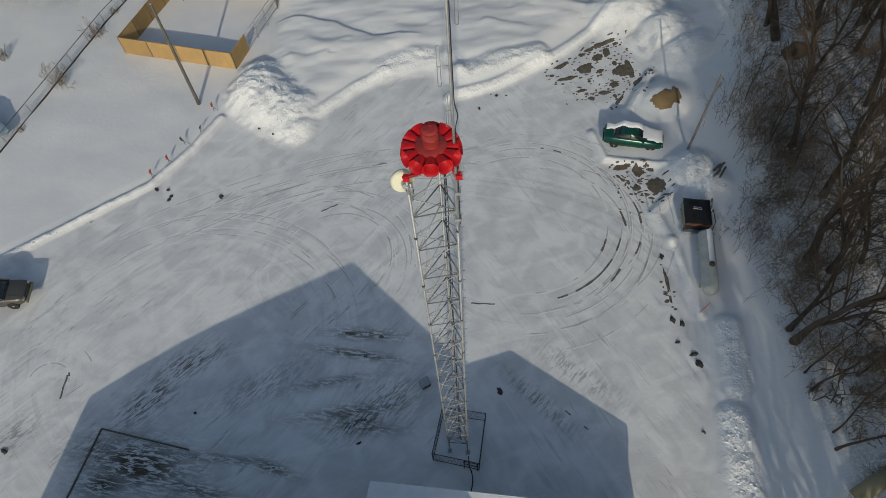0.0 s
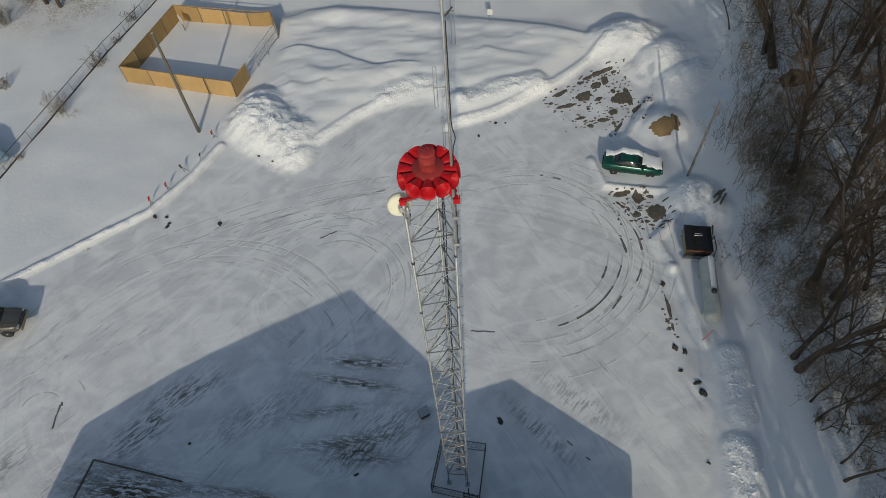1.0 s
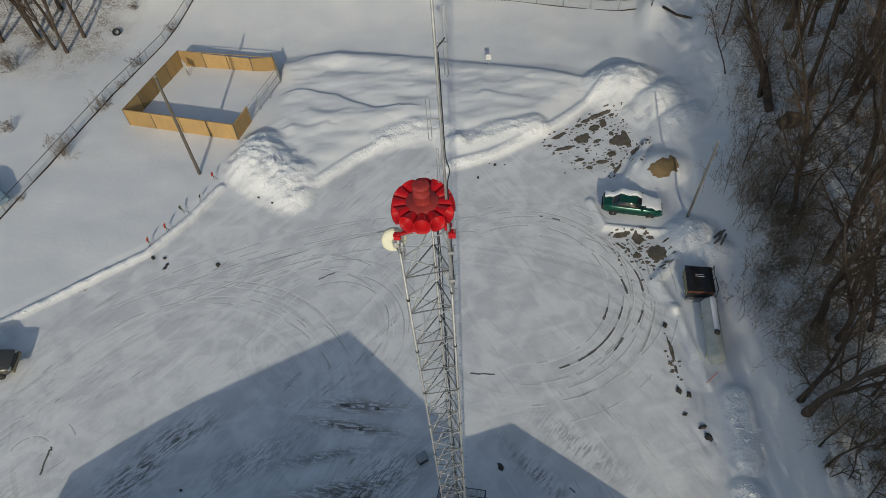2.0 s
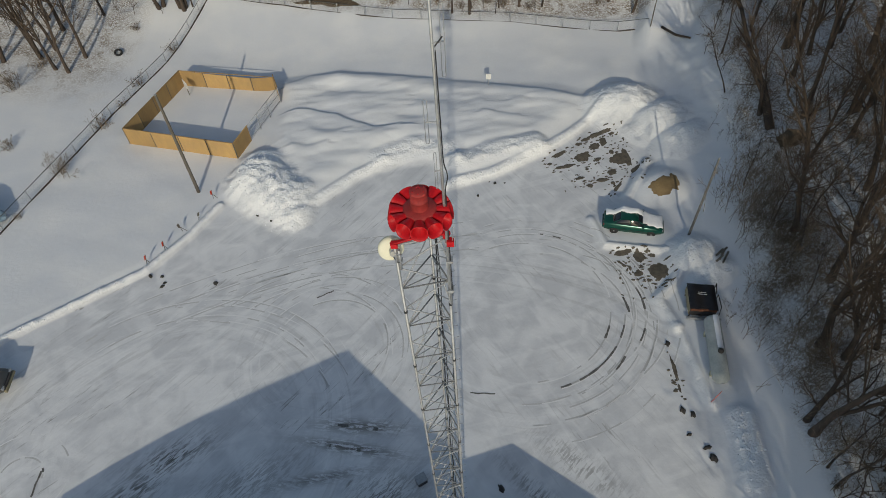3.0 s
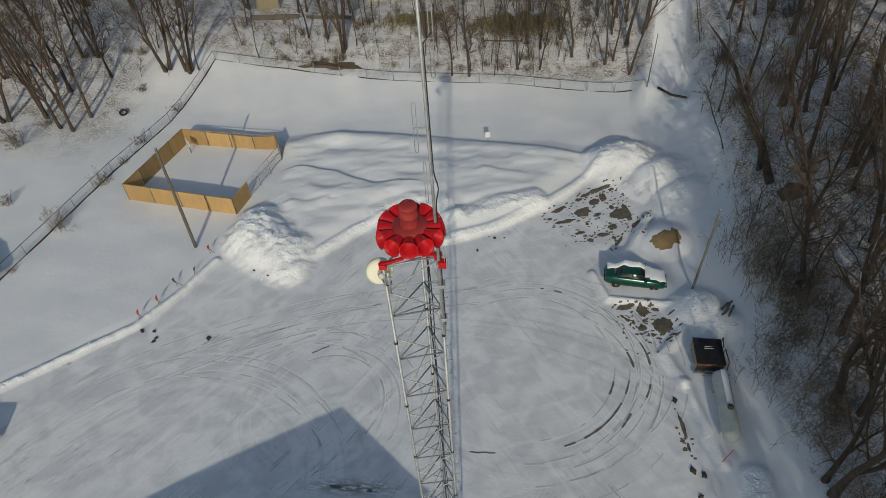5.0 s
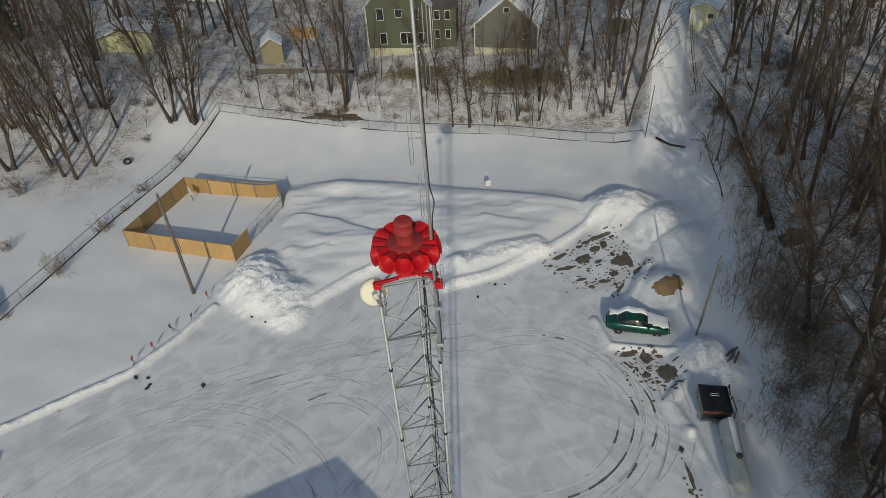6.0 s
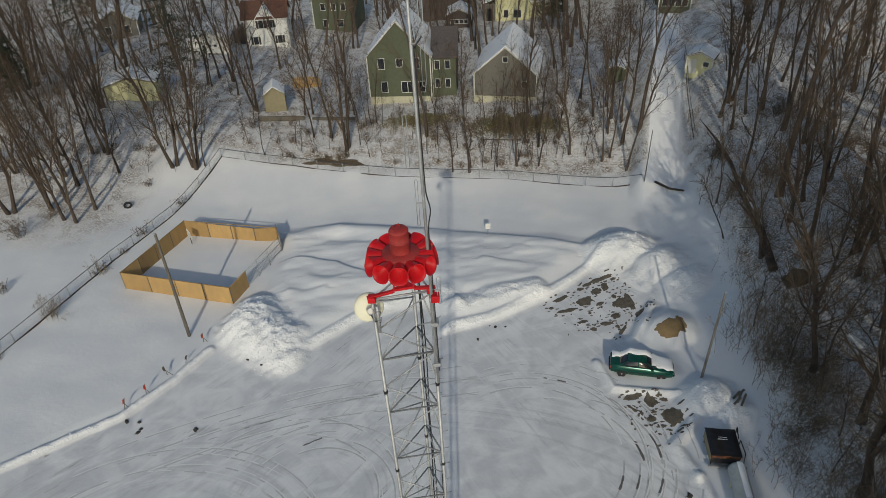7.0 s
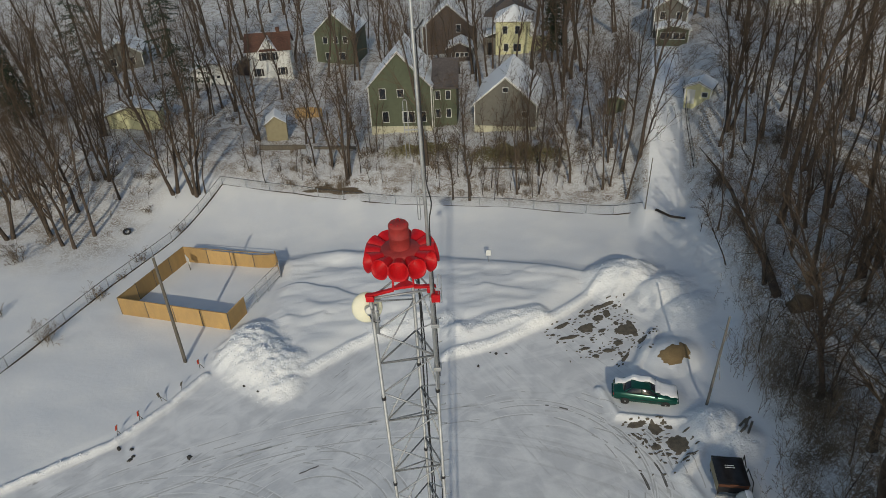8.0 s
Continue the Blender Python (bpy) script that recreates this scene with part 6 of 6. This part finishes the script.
# ---------------------------------------------------------------- bare trees
def limb(verts, faces, pts, radii, sides):
    base = len(verts)
    for i, p in enumerate(pts):
        d, u, v = frame_of(pts[min(i + 1, len(pts) - 1)] - pts[max(i - 1, 0)])
        for k in range(sides):
            a = 2 * math.pi * k / sides
            q = p + radii[i] * (math.cos(a) * u + math.sin(a) * v)
            verts.append((q.x, q.y, q.z))
    for i in range(len(pts) - 1):
        for k in range(sides):
            a, b = base + i * sides + k, base + i * sides + (k + 1) % sides
            faces.append((a, b, b + sides, a + sides))


def grow(rng, p, d, length, r0, segs, bend, up):
    pts, dirs = [p.copy()], [d.copy()]
    for i in range(segs):
        d = (d + Vector((rng.gauss(0, bend), rng.gauss(0, bend), rng.gauss(0, bend * 0.6) + up))).normalized()
        p = p + d * (length / segs)
        pts.append(p.copy())
        dirs.append(d.copy())
    return pts, dirs, [max(0.010, r0 * (1 - 0.85 * i / segs)) for i in range(segs + 1)]


def side_dir(rng, d, spread):
    _, u, v = frame_of(d)
    a = rng.uniform(0, 2 * math.pi)
    return (d * math.cos(spread) + (u * math.cos(a) + v * math.sin(a)) * math.sin(spread)).normalized()


def tree_meshes(seed, height, girth, clear, n1, n2, n3, twigs, stems=1, lean=0.03, wide=0.8, reach=1.0):
    """The meshes of a bare tree: trunk with its forks, and crown of limbs down to twigs."""
    rng = random.Random(seed)
    tv, tf, cv, cf = [], [], [], []
    for s in range(stems):
        d = Vector((rng.gauss(0, lean), rng.gauss(0, lean), 1)).normalized()
        if stems > 1:
            a = 2 * math.pi * s / stems + rng.random()
            d = Vector((0.17 * math.cos(a), 0.17 * math.sin(a), 1)).normalized()
        h = height * rng.uniform(0.85, 1.0)
        start = Vector((0, 0, -0.3)) if stems == 1 else Vector((0.25 * math.cos(a), 0.25 * math.sin(a), -0.3))
        pts, dirs, rad = grow(rng, start, d, h, girth, 12, 0.05, 0.02)
        rad[0] *= 1.45
        rad[1] *= 1.08
        limb(tv, tf, pts, rad, 8)
        for k in range(n1):
            f = clear + (1 - clear) * (k + rng.random()) / n1
            i = min(10, int(f * 12))
            q = pts[i].lerp(pts[i + 1], f * 12 - i)
            L1 = reach * height * rng.uniform(0.16, 0.42) * (1.35 - f * 0.85)
            big = rng.random() < 0.3
            spread = rng.uniform(0.25, 0.5) if big else rng.uniform(0.45, wide)
            r0 = max(0.03, rad[i] * (rng.uniform(0.6, 0.8) if big else rng.uniform(0.30, 0.52)))
            p1, d1, r1 = grow(rng, q, side_dir(rng, dirs[i], spread), L1 * (1.2 if big else 1.0), r0, 7, 0.15, 0.085)
            limb(tv if big else cv, tf if big else cf, p1, r1, 5)
            for _ in range(n2):
                j = rng.randint(1, 6)
                p2, d2, r2 = grow(rng, p1[j], side_dir(rng, d1[j], rng.uniform(0.35, 0.85)), L1 * rng.uniform(0.25, 0.55), max(0.020, r1[j] * 0.6), 4, 0.2, 0.06)
                limb(cv, cf, p2, r2, 3)
                for _ in range(n3):
                    m = rng.randint(1, 4)
                    p3, d3, r3 = grow(rng, p2[m], side_dir(rng, d2[m], rng.uniform(0.35, 0.8)), L1 * rng.uniform(0.12, 0.3), max(0.016, r2[m] * 0.65), 2, 0.2, 0.05)
                    limb(cv, cf, p3, r3, 3)
                    for _ in range(twigs):
                        w = rng.randint(0, 2)
                        p4, _, r4 = grow(rng, p3[w], side_dir(rng, d3[w], rng.uniform(0.3, 0.8)), L1 * rng.uniform(0.07, 0.17), 0.013, 1, 0.1, 0.04)
                        limb(cv, cf, p4, [0.013, 0.009], 3)
    out = []
    for name, v, f, m in (("trunk", tv, tf, M["bark"]), ("crown", cv, cf, M["twig"])):
        me = bpy.data.meshes.new(name)
        me.from_pydata(v, [], f)
        me.shade_smooth()
        me.materials.append(m)
        out.append(me)
    return out


def make_tree(meshes, m, label, category, group, name="bare_tree"):
    t = new(name)
    t.matrix_basis = m
    tagged(t, label, category, group)
    for me in meshes:
        part(me.name.split(".")[0], me, None, t)
    return t


TALL = [tree_meshes(11, 21, 0.19, 0.34, 14, 5, 3, 2), tree_meshes(12, 23, 0.21, 0.40, 14, 5, 3, 2), tree_meshes(13, 19, 0.15, 0.30, 13, 5, 3, 2),
        tree_meshes(14, 22, 0.17, 0.42, 13, 5, 3, 2), tree_meshes(15, 20, 0.14, 0.34, 13, 5, 3, 2), tree_meshes(16, 21, 0.16, 0.28, 14, 5, 3, 2)]
YARD = [tree_meshes(61, 17, 0.18, 0.18, 15, 6, 3, 2, wide=0.9), tree_meshes(62, 18, 0.20, 0.20, 15, 6, 3, 2, wide=0.85), tree_meshes(63, 16, 0.15, 0.16, 14, 6, 3, 2, wide=0.95), tree_meshes(64, 18, 0.17, 0.22, 15, 6, 3, 2, wide=0.8)]
BROAD = [tree_meshes(24, 15, 0.24, 0.18, 14, 6, 3, 1, wide=1.25, reach=1.25), tree_meshes(25, 13, 0.21, 0.16, 13, 6, 3, 1, wide=1.3, reach=1.35), tree_meshes(26, 17, 0.27, 0.22, 14, 6, 3, 1, wide=1.2, reach=1.2)]
FAR = [tree_meshes(17, 21, 0.25, 0.28, 13, 5, 4, 0), tree_meshes(18, 22, 0.27, 0.34, 13, 5, 4, 0), tree_meshes(19, 19, 0.22, 0.25, 13, 5, 4, 0)]
FORK = [tree_meshes(21, 18, 0.21, 0.20, 10, 5, 3, 2, stems=3), tree_meshes(22, 17, 0.21, 0.20, 12, 5, 3, 2, stems=2)]
SLIM = [tree_meshes(31, 9, 0.07, 0.30, 8, 3, 2, 1), tree_meshes(32, 7, 0.05, 0.25, 8, 3, 2, 1), tree_meshes(33, 11, 0.09, 0.35, 9, 3, 2, 1), tree_meshes(34, 5, 0.035, 0.15, 8, 3, 2, 1)]


def shrub_meshes(seed, h, stems, spread=0.8, foot=0.3):
    rng = random.Random(seed)
    v, f = [], []
    for _ in range(stems):
        a = rng.uniform(0, 6.3)
        d = Vector((math.cos(a) * rng.uniform(0.1, 1) * spread, math.sin(a) * rng.uniform(0.1, 1) * spread, 1)).normalized()
        L = h * rng.uniform(0.6, 1.1)
        p, dd, r = grow(rng, Vector((rng.gauss(0, foot), rng.gauss(0, foot), -0.1)), d, L, 0.022, 4, 0.15, 0.03)
        limb(v, f, p, r, 3)
        for _ in range(6):
            j = rng.randint(1, 4)
            p2, d2, r2 = grow(rng, p[j], side_dir(rng, dd[j], rng.uniform(0.3, 0.9)), L * rng.uniform(0.2, 0.45), 0.014, 2, 0.2, 0.05)
            limb(v, f, p2, r2, 3)
            for _ in range(2):
                p3, _, r3 = grow(rng, p2[1], side_dir(rng, d2[1], 0.6), L * 0.15, 0.011, 1, 0.2, 0.05)
                limb(v, f, p3, r3, 3)
    me = bpy.data.meshes.new("thicket")
    me.from_pydata(v, [], f)
    me.materials.append(M["brush"])
    return [me]


SHRUB = [shrub_meshes(41, 1.6, 16), shrub_meshes(42, 2.3, 20), shrub_meshes(43, 1.1, 14)]
SHOOT = [shrub_meshes(45, 3.6, 16, 0.25, 1.5), shrub_meshes(46, 4.6, 14, 0.30, 1.6), shrub_meshes(47, 2.8, 16, 0.35, 1.5)]


def spruce_meshes(seed, h, clear=0.22, gap=0.32, boughs=9):
    rng = random.Random(seed)
    tv, tf, v, f = [], [], [], []
    limb(tv, tf, [Vector((0, 0, z)) for z in (-0.3, h * 0.5, h)], [0.22, 0.13, 0.02], 8)
    z = h * clear
    while z < h * 0.98:
        reach = (1 - z / h) * h * 0.24 + 0.25
        for k in range(boughs):
            a = rng.uniform(0, 6.3)
            d = Vector((math.cos(a), math.sin(a), -0.25))
            p, dd, r = grow(rng, Vector((0, 0, z + rng.uniform(-0.2, 0.2))), d.normalized(), reach * rng.uniform(0.7, 1.1), 0.03, 5, 0.08, 0.02)
            limb(tv, tf, p, r, 3)
            for j in range(1, 6):
                for s in (-1, 1, -1, 1, 0):
                    w = Vector((-d.y * s, d.x * s, rng.uniform(-0.5, 0.1))) + d * rng.uniform(0.2, 0.7)
                    w.normalize()
                    q, L = p[j], rng.uniform(0.25, 0.6) * (0.5 + reach * 0.25)
                    side = w.cross(Vector((0, 0, 1))).normalized() * 0.075
                    b = len(v)
                    for c in (q - side, q + side, q + w * L + side * 0.3, q + w * L - side * 0.3):
                        v.append((c.x, c.y, c.z + rng.uniform(-0.04, 0.04)))
                    f.append((b, b + 1, b + 2, b + 3))
        z += gap
    out = []
    for name, vv, ff, m in (("trunk", tv, tf, M["bark"]), ("foliage", v, f, M["needle"])):
        me = bpy.data.meshes.new(name)
        me.from_pydata(vv, [], ff)
        me.materials.append(m)
        out.append(me)
    return out


SPRUCE = [spruce_meshes(51, 17), spruce_meshes(52, 14), spruce_meshes(53, 24, 0.26, 0.85, 5)]
rng = random.Random(77)
LABEL = {"broad": "wide-branching bare tree with dark limbs on a snowy bank", "tall": "tall bare deciduous tree with thin grey-brown branches in snow", "fork": "bare many-stemmed tree forking from the snowy ground",
         "slim": "slender bare sapling standing in snowy undergrowth", "shrub": "low leafless brown shrub poking through snow", "shoot": "thicket of tall thin brown shoots on a snowy bank", "spruce": "dark evergreen spruce with drooping boughs"}


def plant(kind, x, y, scale=1.0, pick=None, lean=(0, 0)):
    pool = {"tall": TALL, "broad": BROAD, "fork": FORK, "slim": SLIM, "shrub": SHRUB, "shoot": SHOOT, "spruce": SPRUCE}[kind]
    if kind == "tall" and x < 16:
        pool = YARD
    if y > 92 and kind in ("tall", "fork"):
        pool = FAR
    me = pool[rng.randrange(len(pool)) if pick is None else pick]
    m = pose(x, y, gz(x, y) - 0.05, lean[0], lean[1], rng.uniform(0, 360)) if lean == (0, 0) else pose(x, y, gz(x, y) - 0.05, lean[0], lean[1], 0) @ pose(0, 0, 0, 0, 0, rng.uniform(0, 360))
    m = m @ Matrix.Diagonal((scale, scale, scale * rng.uniform(0.94, 1.06), 1))
    name = {"tall": "bare_tree", "broad": "spreading_tree", "fork": "forked_tree", "slim": "sapling", "shrub": "shrub", "shoot": "brush_thicket", "spruce": "spruce_tree"}[kind]
    t = make_tree(me, m, LABEL[kind], "shrub" if kind in ("shrub", "shoot") else "tree", {"tall": "bare trees", "broad": "spreading trees", "fork": "forked trees", "slim": "saplings", "shrub": "shrubs", "shoot": "", "spruce": "evergreens"}[kind], name)
    if kind == "shoot":
        t["kind"] = "stuff"


# trees that stand out: x, y, size, lean towards +x in degrees
KEY_RIGHT = [(28.3, 61.2, 0.85, -1), (28.0, 63.8, 0.8, 1), (30.1, 62.8, 0.9, -2), (26.2, 52.0, 0.85, -5), (31.5, 62.4, 0.95, 1), (31.7, 57.7, 1.05, -2), (27.8, 48.1, 1.3, -2), (36.6, 60.4, 1.0, -1),
             (32.1, 43.9, 1.15, -8), (26.5, 39.6, 0.85, -5), (34.5, 66.0, 1.0, 0), (33.2, 70.5, 1.0, -2), (38.5, 52.5, 1.05, -3), (40.5, 66.0, 1.0, 0)]
for x, y, s, ly in KEY_RIGHT:
    plant("tall", x, y, s, lean=(0, ly))
for x, y, s, ly in ((23.7, 25.1, 0.95, -9), (23.1, 29.7, 0.75, -7), (21.9, 20.9, 0.95, -6), (19.9, 16.5, 0.8, -7), (20.0, 15.7, 0.85, 0), (29.2, 38.3, 1.0, -6), (27.5, 31.0, 1.0, -5), (30.5, 33.5, 1.1, 0), (25.5, 35.2, 0.7, -3),
                    (27.2, 22.5, 1.0, -4), (32.0, 27.0, 1.1, -2), (34.5, 38.0, 1.1, -3)):
    plant("broad", x, y, s, lean=(0, ly))
for x, y, s, ly in ((25.6, 46.0, 0.9, -4), (25.0, 43.5, 0.7, -6), (21.6, 35.2, 0.7, -8), (23.0, 46.0, 0.9, -19), (22.7, 51.8, 0.8, -7), (23.4, 48.6, 0.8, -8), (24.2, 54.6, 0.9, -5), (20.0, 13.7, 1.0, -5), (20.0, 12.6, 1.1, -3), (20.0, 12.0, 1.0, 0),
                    (20.7, 11.7, 1.1, -1), (20.4, 10.1, 0.9, 0), (20.3, 9.2, 0.9, 0), (23.0, 15.9, 1.1, -2), (22.2, 13.0, 1.0, 2), (22.8, 28.0, 0.8, -4)):
    plant("slim", x, y, s, lean=(0, ly))
KEY_BACK = [(-13.0, 72.0, 0.95, "fork", 0), (-15.3, 74.7, 0.9, "tall", 0), (-3.3, 73.2, 1.15, "tall", -1), (-26.3, 81.8, 0.85, "fork", -4), (1.7, 65.5, 0.75, "tall", 0), (-0.2, 66.0, 0.5, "tall", -1), (7.1, 65.9, 0.7, "tall", -2),
            (9.5, 65.6, 0.55, "tall", 5), (16.5, 65.2, 0.75, "tall", 1), (18.6, 62.8, 0.85, "tall", 1), (19.1, 67.5, 0.95, "tall", 1), (20.8, 67.4, 1.0, "tall", 1), (17.4, 65.5, 0.5, "tall", 2), (16.9, 73.8, 0.85, "tall", -6), (12.3, 70.3, 0.6, "tall", -2),
            (19.6, 71.0, 0.9, "tall", 1), (3.2, 109.3, 1.0, "tall", 0), (18.1, 103.6, 1.0, "tall", -4), (-32.7, 67.7, 0.95, "fork", 0), (-30.3, 67.8, 0.95, "fork", 3), (-38.5, 66.0, 0.75, "tall", 3), (-39.6, 79.1, 1.1, "tall", -9),
            (-40.5, 56.6, 0.9, "tall", -4), (-39.1, 56.2, 1.0, "tall", 0), (-38.3, 58.9, 1.1, "tall", 2), (-42.0, 63.2, 1.0, "tall", 2), (-43.9, 64.6, 1.0, "tall", 0), (-41.6, 59.8, 0.95, "tall", -5)]
for x, y, s, kind, ly in KEY_BACK:
    plant(kind, x, y, s, lean=(0, ly))
for x, y, s, ly in ((-35.3, 66.3, 0.8, 2), (-29.4, 68.3, 0.9, 6), (-37.2, 66.7, 0.4, 3), (-25.8, 80.6, 0.9, 8), (-27.6, 79.5, 0.6, -6)):
    plant("slim", x, y, s, lean=(0, ly))
plant("spruce", -34.6, 80.6, 1.0, 2)
for x, y, s in ((-52.0, 92.0, 1.0), (16.7, 111.5, 1.0), (19.5, 119.0, 1.1), (-56.0, 80.0, 0.8)):
    plant("spruce", x, y, s)


def clear_of(x, y):
    """Keeps lane, houses and yards free."""
    lane = float(lane_x(y))
    if y > 56 and abs(x - lane) < 2.6:
        return False
    for hx, hy, r in ((-7.7, 87, 7.5), (6.5, 86, 7.5), (-31, 114, 7), (-38, 107, 5), (13, 124, 7), (0, 122, 7), (30.6, 96, 6), (28, 74, 3.2), (-24, 83.5, 3), (-22, 126, 6), (20.6, 80.5, 2.2), (-42, 84, 5)):
        if math.hypot(x - hx, y - hy) < r:
            return False
    return True


def scatter(n, kind, box4, s0, s1, keep=None, tilt=0.0):
    x0, x1, y0, y1 = box4
    done = tries = 0
    while done < n and tries < n * 20:
        tries += 1
        x, y = rng.uniform(x0, x1), rng.uniform(y0, y1)
        if clear_of(x, y) and (keep is None or keep(x, y)):
            plant(kind, x, y, rng.uniform(s0, s1), lean=(rng.gauss(0, 1.5), tilt + rng.gauss(0, 2.5)) if kind in ("tall", "broad", "slim") else (0, 0))
            done += 1


bank = lambda x, y: x > bank_edge(y) + 1.6 + 0.9 * math.sin(y * 0.4)
brushy = lambda x, y: x > bank_edge(y) + 0.5 + 0.5 * math.sin(y * 0.7)
deep = lambda x, y: bank(x, y) and x > 29
scatter(24, "tall", (28, 62, 40, 84), 0.7, 1.0, deep, -8)
scatter(14, "broad", (24, 44, 4, 46), 0.6, 1.0, bank, -8)
scatter(6, "broad", (24, 33, 33, 48), 0.6, 0.9, bank, -8)
scatter(11, "broad", (22.5, 33, 11, 36), 0.6, 0.95, bank, -8)
scatter(3, "fork", (28, 54, 36, 84), 0.6, 0.9, deep)
scatter(64, "slim", (21.0, 40, 14, 80), 0.5, 1.0, brushy)
scatter(70, "shrub", (19.6, 36, 8, 66), 0.5, 1.1, brushy)
scatter(38, "shoot", (19.2, 23.5, 13, 36), 0.55, 0.95, brushy)
scatter(12, "shoot", (21, 27, 34, 52), 0.4, 0.7, brushy)
scatter(95, "slim", (-26, 19, 64.5, 78), 0.35, 0.85, lambda x, y: y > 66.0 - 0.21 * x)
scatter(70, "shrub", (-26, 19, 65, 79), 0.35, 0.75, lambda x, y: y > 66.0 - 0.21 * x)
scatter(12, "tall", (8, 20, 67, 82), 0.45, 0.75, lambda x, y: y > 66.5 - 0.21 * x)
scatter(6, "tall", (-24, 2, 75, 84), 0.45, 0.75)
scatter(8, "tall", (-62, -45, 46, 64), 0.7, 1.0)
for x, y, s in ((-42.6, 58.4, 0.9), (-46.0, 57.0, 0.95), (-41.0, 69.0, 0.85)):
    plant("fork", x, y, s)
scatter(30, "tall", (-72, -38, 66, 104), 0.65, 1.0)
scatter(8, "tall", (-40, -28, 84, 100), 0.6, 0.9)
scatter(6, "fork", (-62, -44, 64, 96), 0.6, 0.9)
scatter(24, "slim", (-56, -30, 60, 88), 0.4, 0.8, lambda x, y: x < -31)
scatter(30, "shrub", (-60, -28, 62, 92), 0.4, 0.9, lambda x, y: x < -29)
scatter(22, "tall", (-36, 14, 92, 114), 0.55, 0.9)
scatter(42, "tall", (14, 80, 84, 112), 0.75, 1.0, lambda x, y: y > 88 or x > 34, -7)
scatter(44, "tall", (12, 95, 100, 150), 0.8, 1.1)
scatter(46, "tall", (-95, 14, 112, 190), 0.7, 1.1)
scatter(20, "fork", (-60, 60, 98, 150), 0.6, 0.9)
scatter(10, "slim", (20.5, 30, 2, 13), 0.6, 1.0)
scatter(14, "shrub", (19.5, 28, 3, 14), 0.5, 1.0)
# trees out of view to the south, added to shade the strip by the bank
scatter(12, "broad", (17.0, 36, -34, 2), 0.8, 1.05)
# more unseen trees whose crowns throw shade north over the strip
for x, y, s in ((17.2, -4.0, 1.1), (18.4, -8.5, 1.15), (19.6, -1.5, 1.05), (20.6, -6.0, 1.1), (21.8, -3.0, 1.1), (18.9, 0.5, 1.0), (23.2, -7.0, 1.1), (17.8, -14.0, 1.15), (20.2, -12.0, 1.1), (22.6, 0.0, 1.0)):
    plant("tall", x, y, s)
for x, y, s in ((17.4, -3.0, 0.9), (19.0, 1.0, 0.85), (18.2, -12.0, 1.0), (19.6, -7.0, 0.95)):
    plant("broad", x, y, s)
for x, y, s in ((-34.1, 41.3, 0.85), (-33.0, 47.9, 0.9), (-31.9, 55.0, 0.8), (-39.9, 44.3, 1.0), (-43.0, 53.0, 1.0), (-42.0, 57.0, 0.8), (-35.5, 36.0, 0.5), (-32.3, 51.5, 0.5), (-30.0, 61.0, 0.5)):
    plant("shrub", x, y, s)
for k in range(5):
    plant("shrub", 2.0 + 11.0 * rng.random(), 71.0 + 4.2 * rng.random(), 0.75, 1)
for k in range(14):
    plant("shrub", -17.4 + 6.2 * rng.random(), 69.6 + 1.2 * rng.random(), 0.5, 2)


# ivy-grown hedge and leaf heaps below the houses
def leaf_mass(name, label, cx, cy, sx, sy, h, n, turn, seed):
    r = random.Random(seed)
    v, fc = [], []
    for k in range(n):
        u, w = r.gauss(0, 0.42), r.gauss(0, 0.42)
        x, y = cx + sx * u * math.cos(turn) - sy * w * math.sin(turn), cy + sx * u * math.sin(turn) + sy * w * math.cos(turn)
        z = float(terrain(x, y)) + 0.15 + h * r.random() * max(0.1, 1 - (u * u + w * w) * 0.8) * (0.6 + 0.8 * abs(math.sin(x * 1.3)))
        a, b = Vector((r.gauss(0, 1), r.gauss(0, 1), r.gauss(0, 0.6))).normalized() * 0.11, Vector((r.gauss(0, 1), r.gauss(0, 1), r.gauss(0, 0.6))).normalized() * 0.09
        i = len(v)
        p = Vector((x, y, z))
        for q in (p - a, p - b * 0.8, p + a, p + b):
            v.append(tuple(q))
        fc.append((i, i + 1, i + 2, i + 3))
    me = bpy.data.meshes.new(name)
    me.from_pydata(v, [], fc)
    me.materials.append(M["leaf"])
    tagged(new(name, me), label, "hedge", kind="stuff")


leaf_mass("ivy_hedge", "brown-green ivy hedge below the houses with snow between", 7.6, 73.2, 6.5, 2.2, 1.3, 8200, -0.12, 5)
leaf_mass("ivy_hedge", "thin brown-green ivy below the tall green house", -4.0, 76.5, 5.5, 2.0, 0.8, 3800, -0.05, 6)
for x, y, a, b in ((-14.6, 69.6, 3.2, 0.7), (-12.4, 69.0, 1.8, 0.5)):
    bm = B()
    patch(bm, x, y, a, b, -0.15, x + 40, 0.12)
    tagged(part("litter_heap", bm, M["litter"]), "low heap of brown leaf litter along the yards", "leaf litter", kind="stuff")
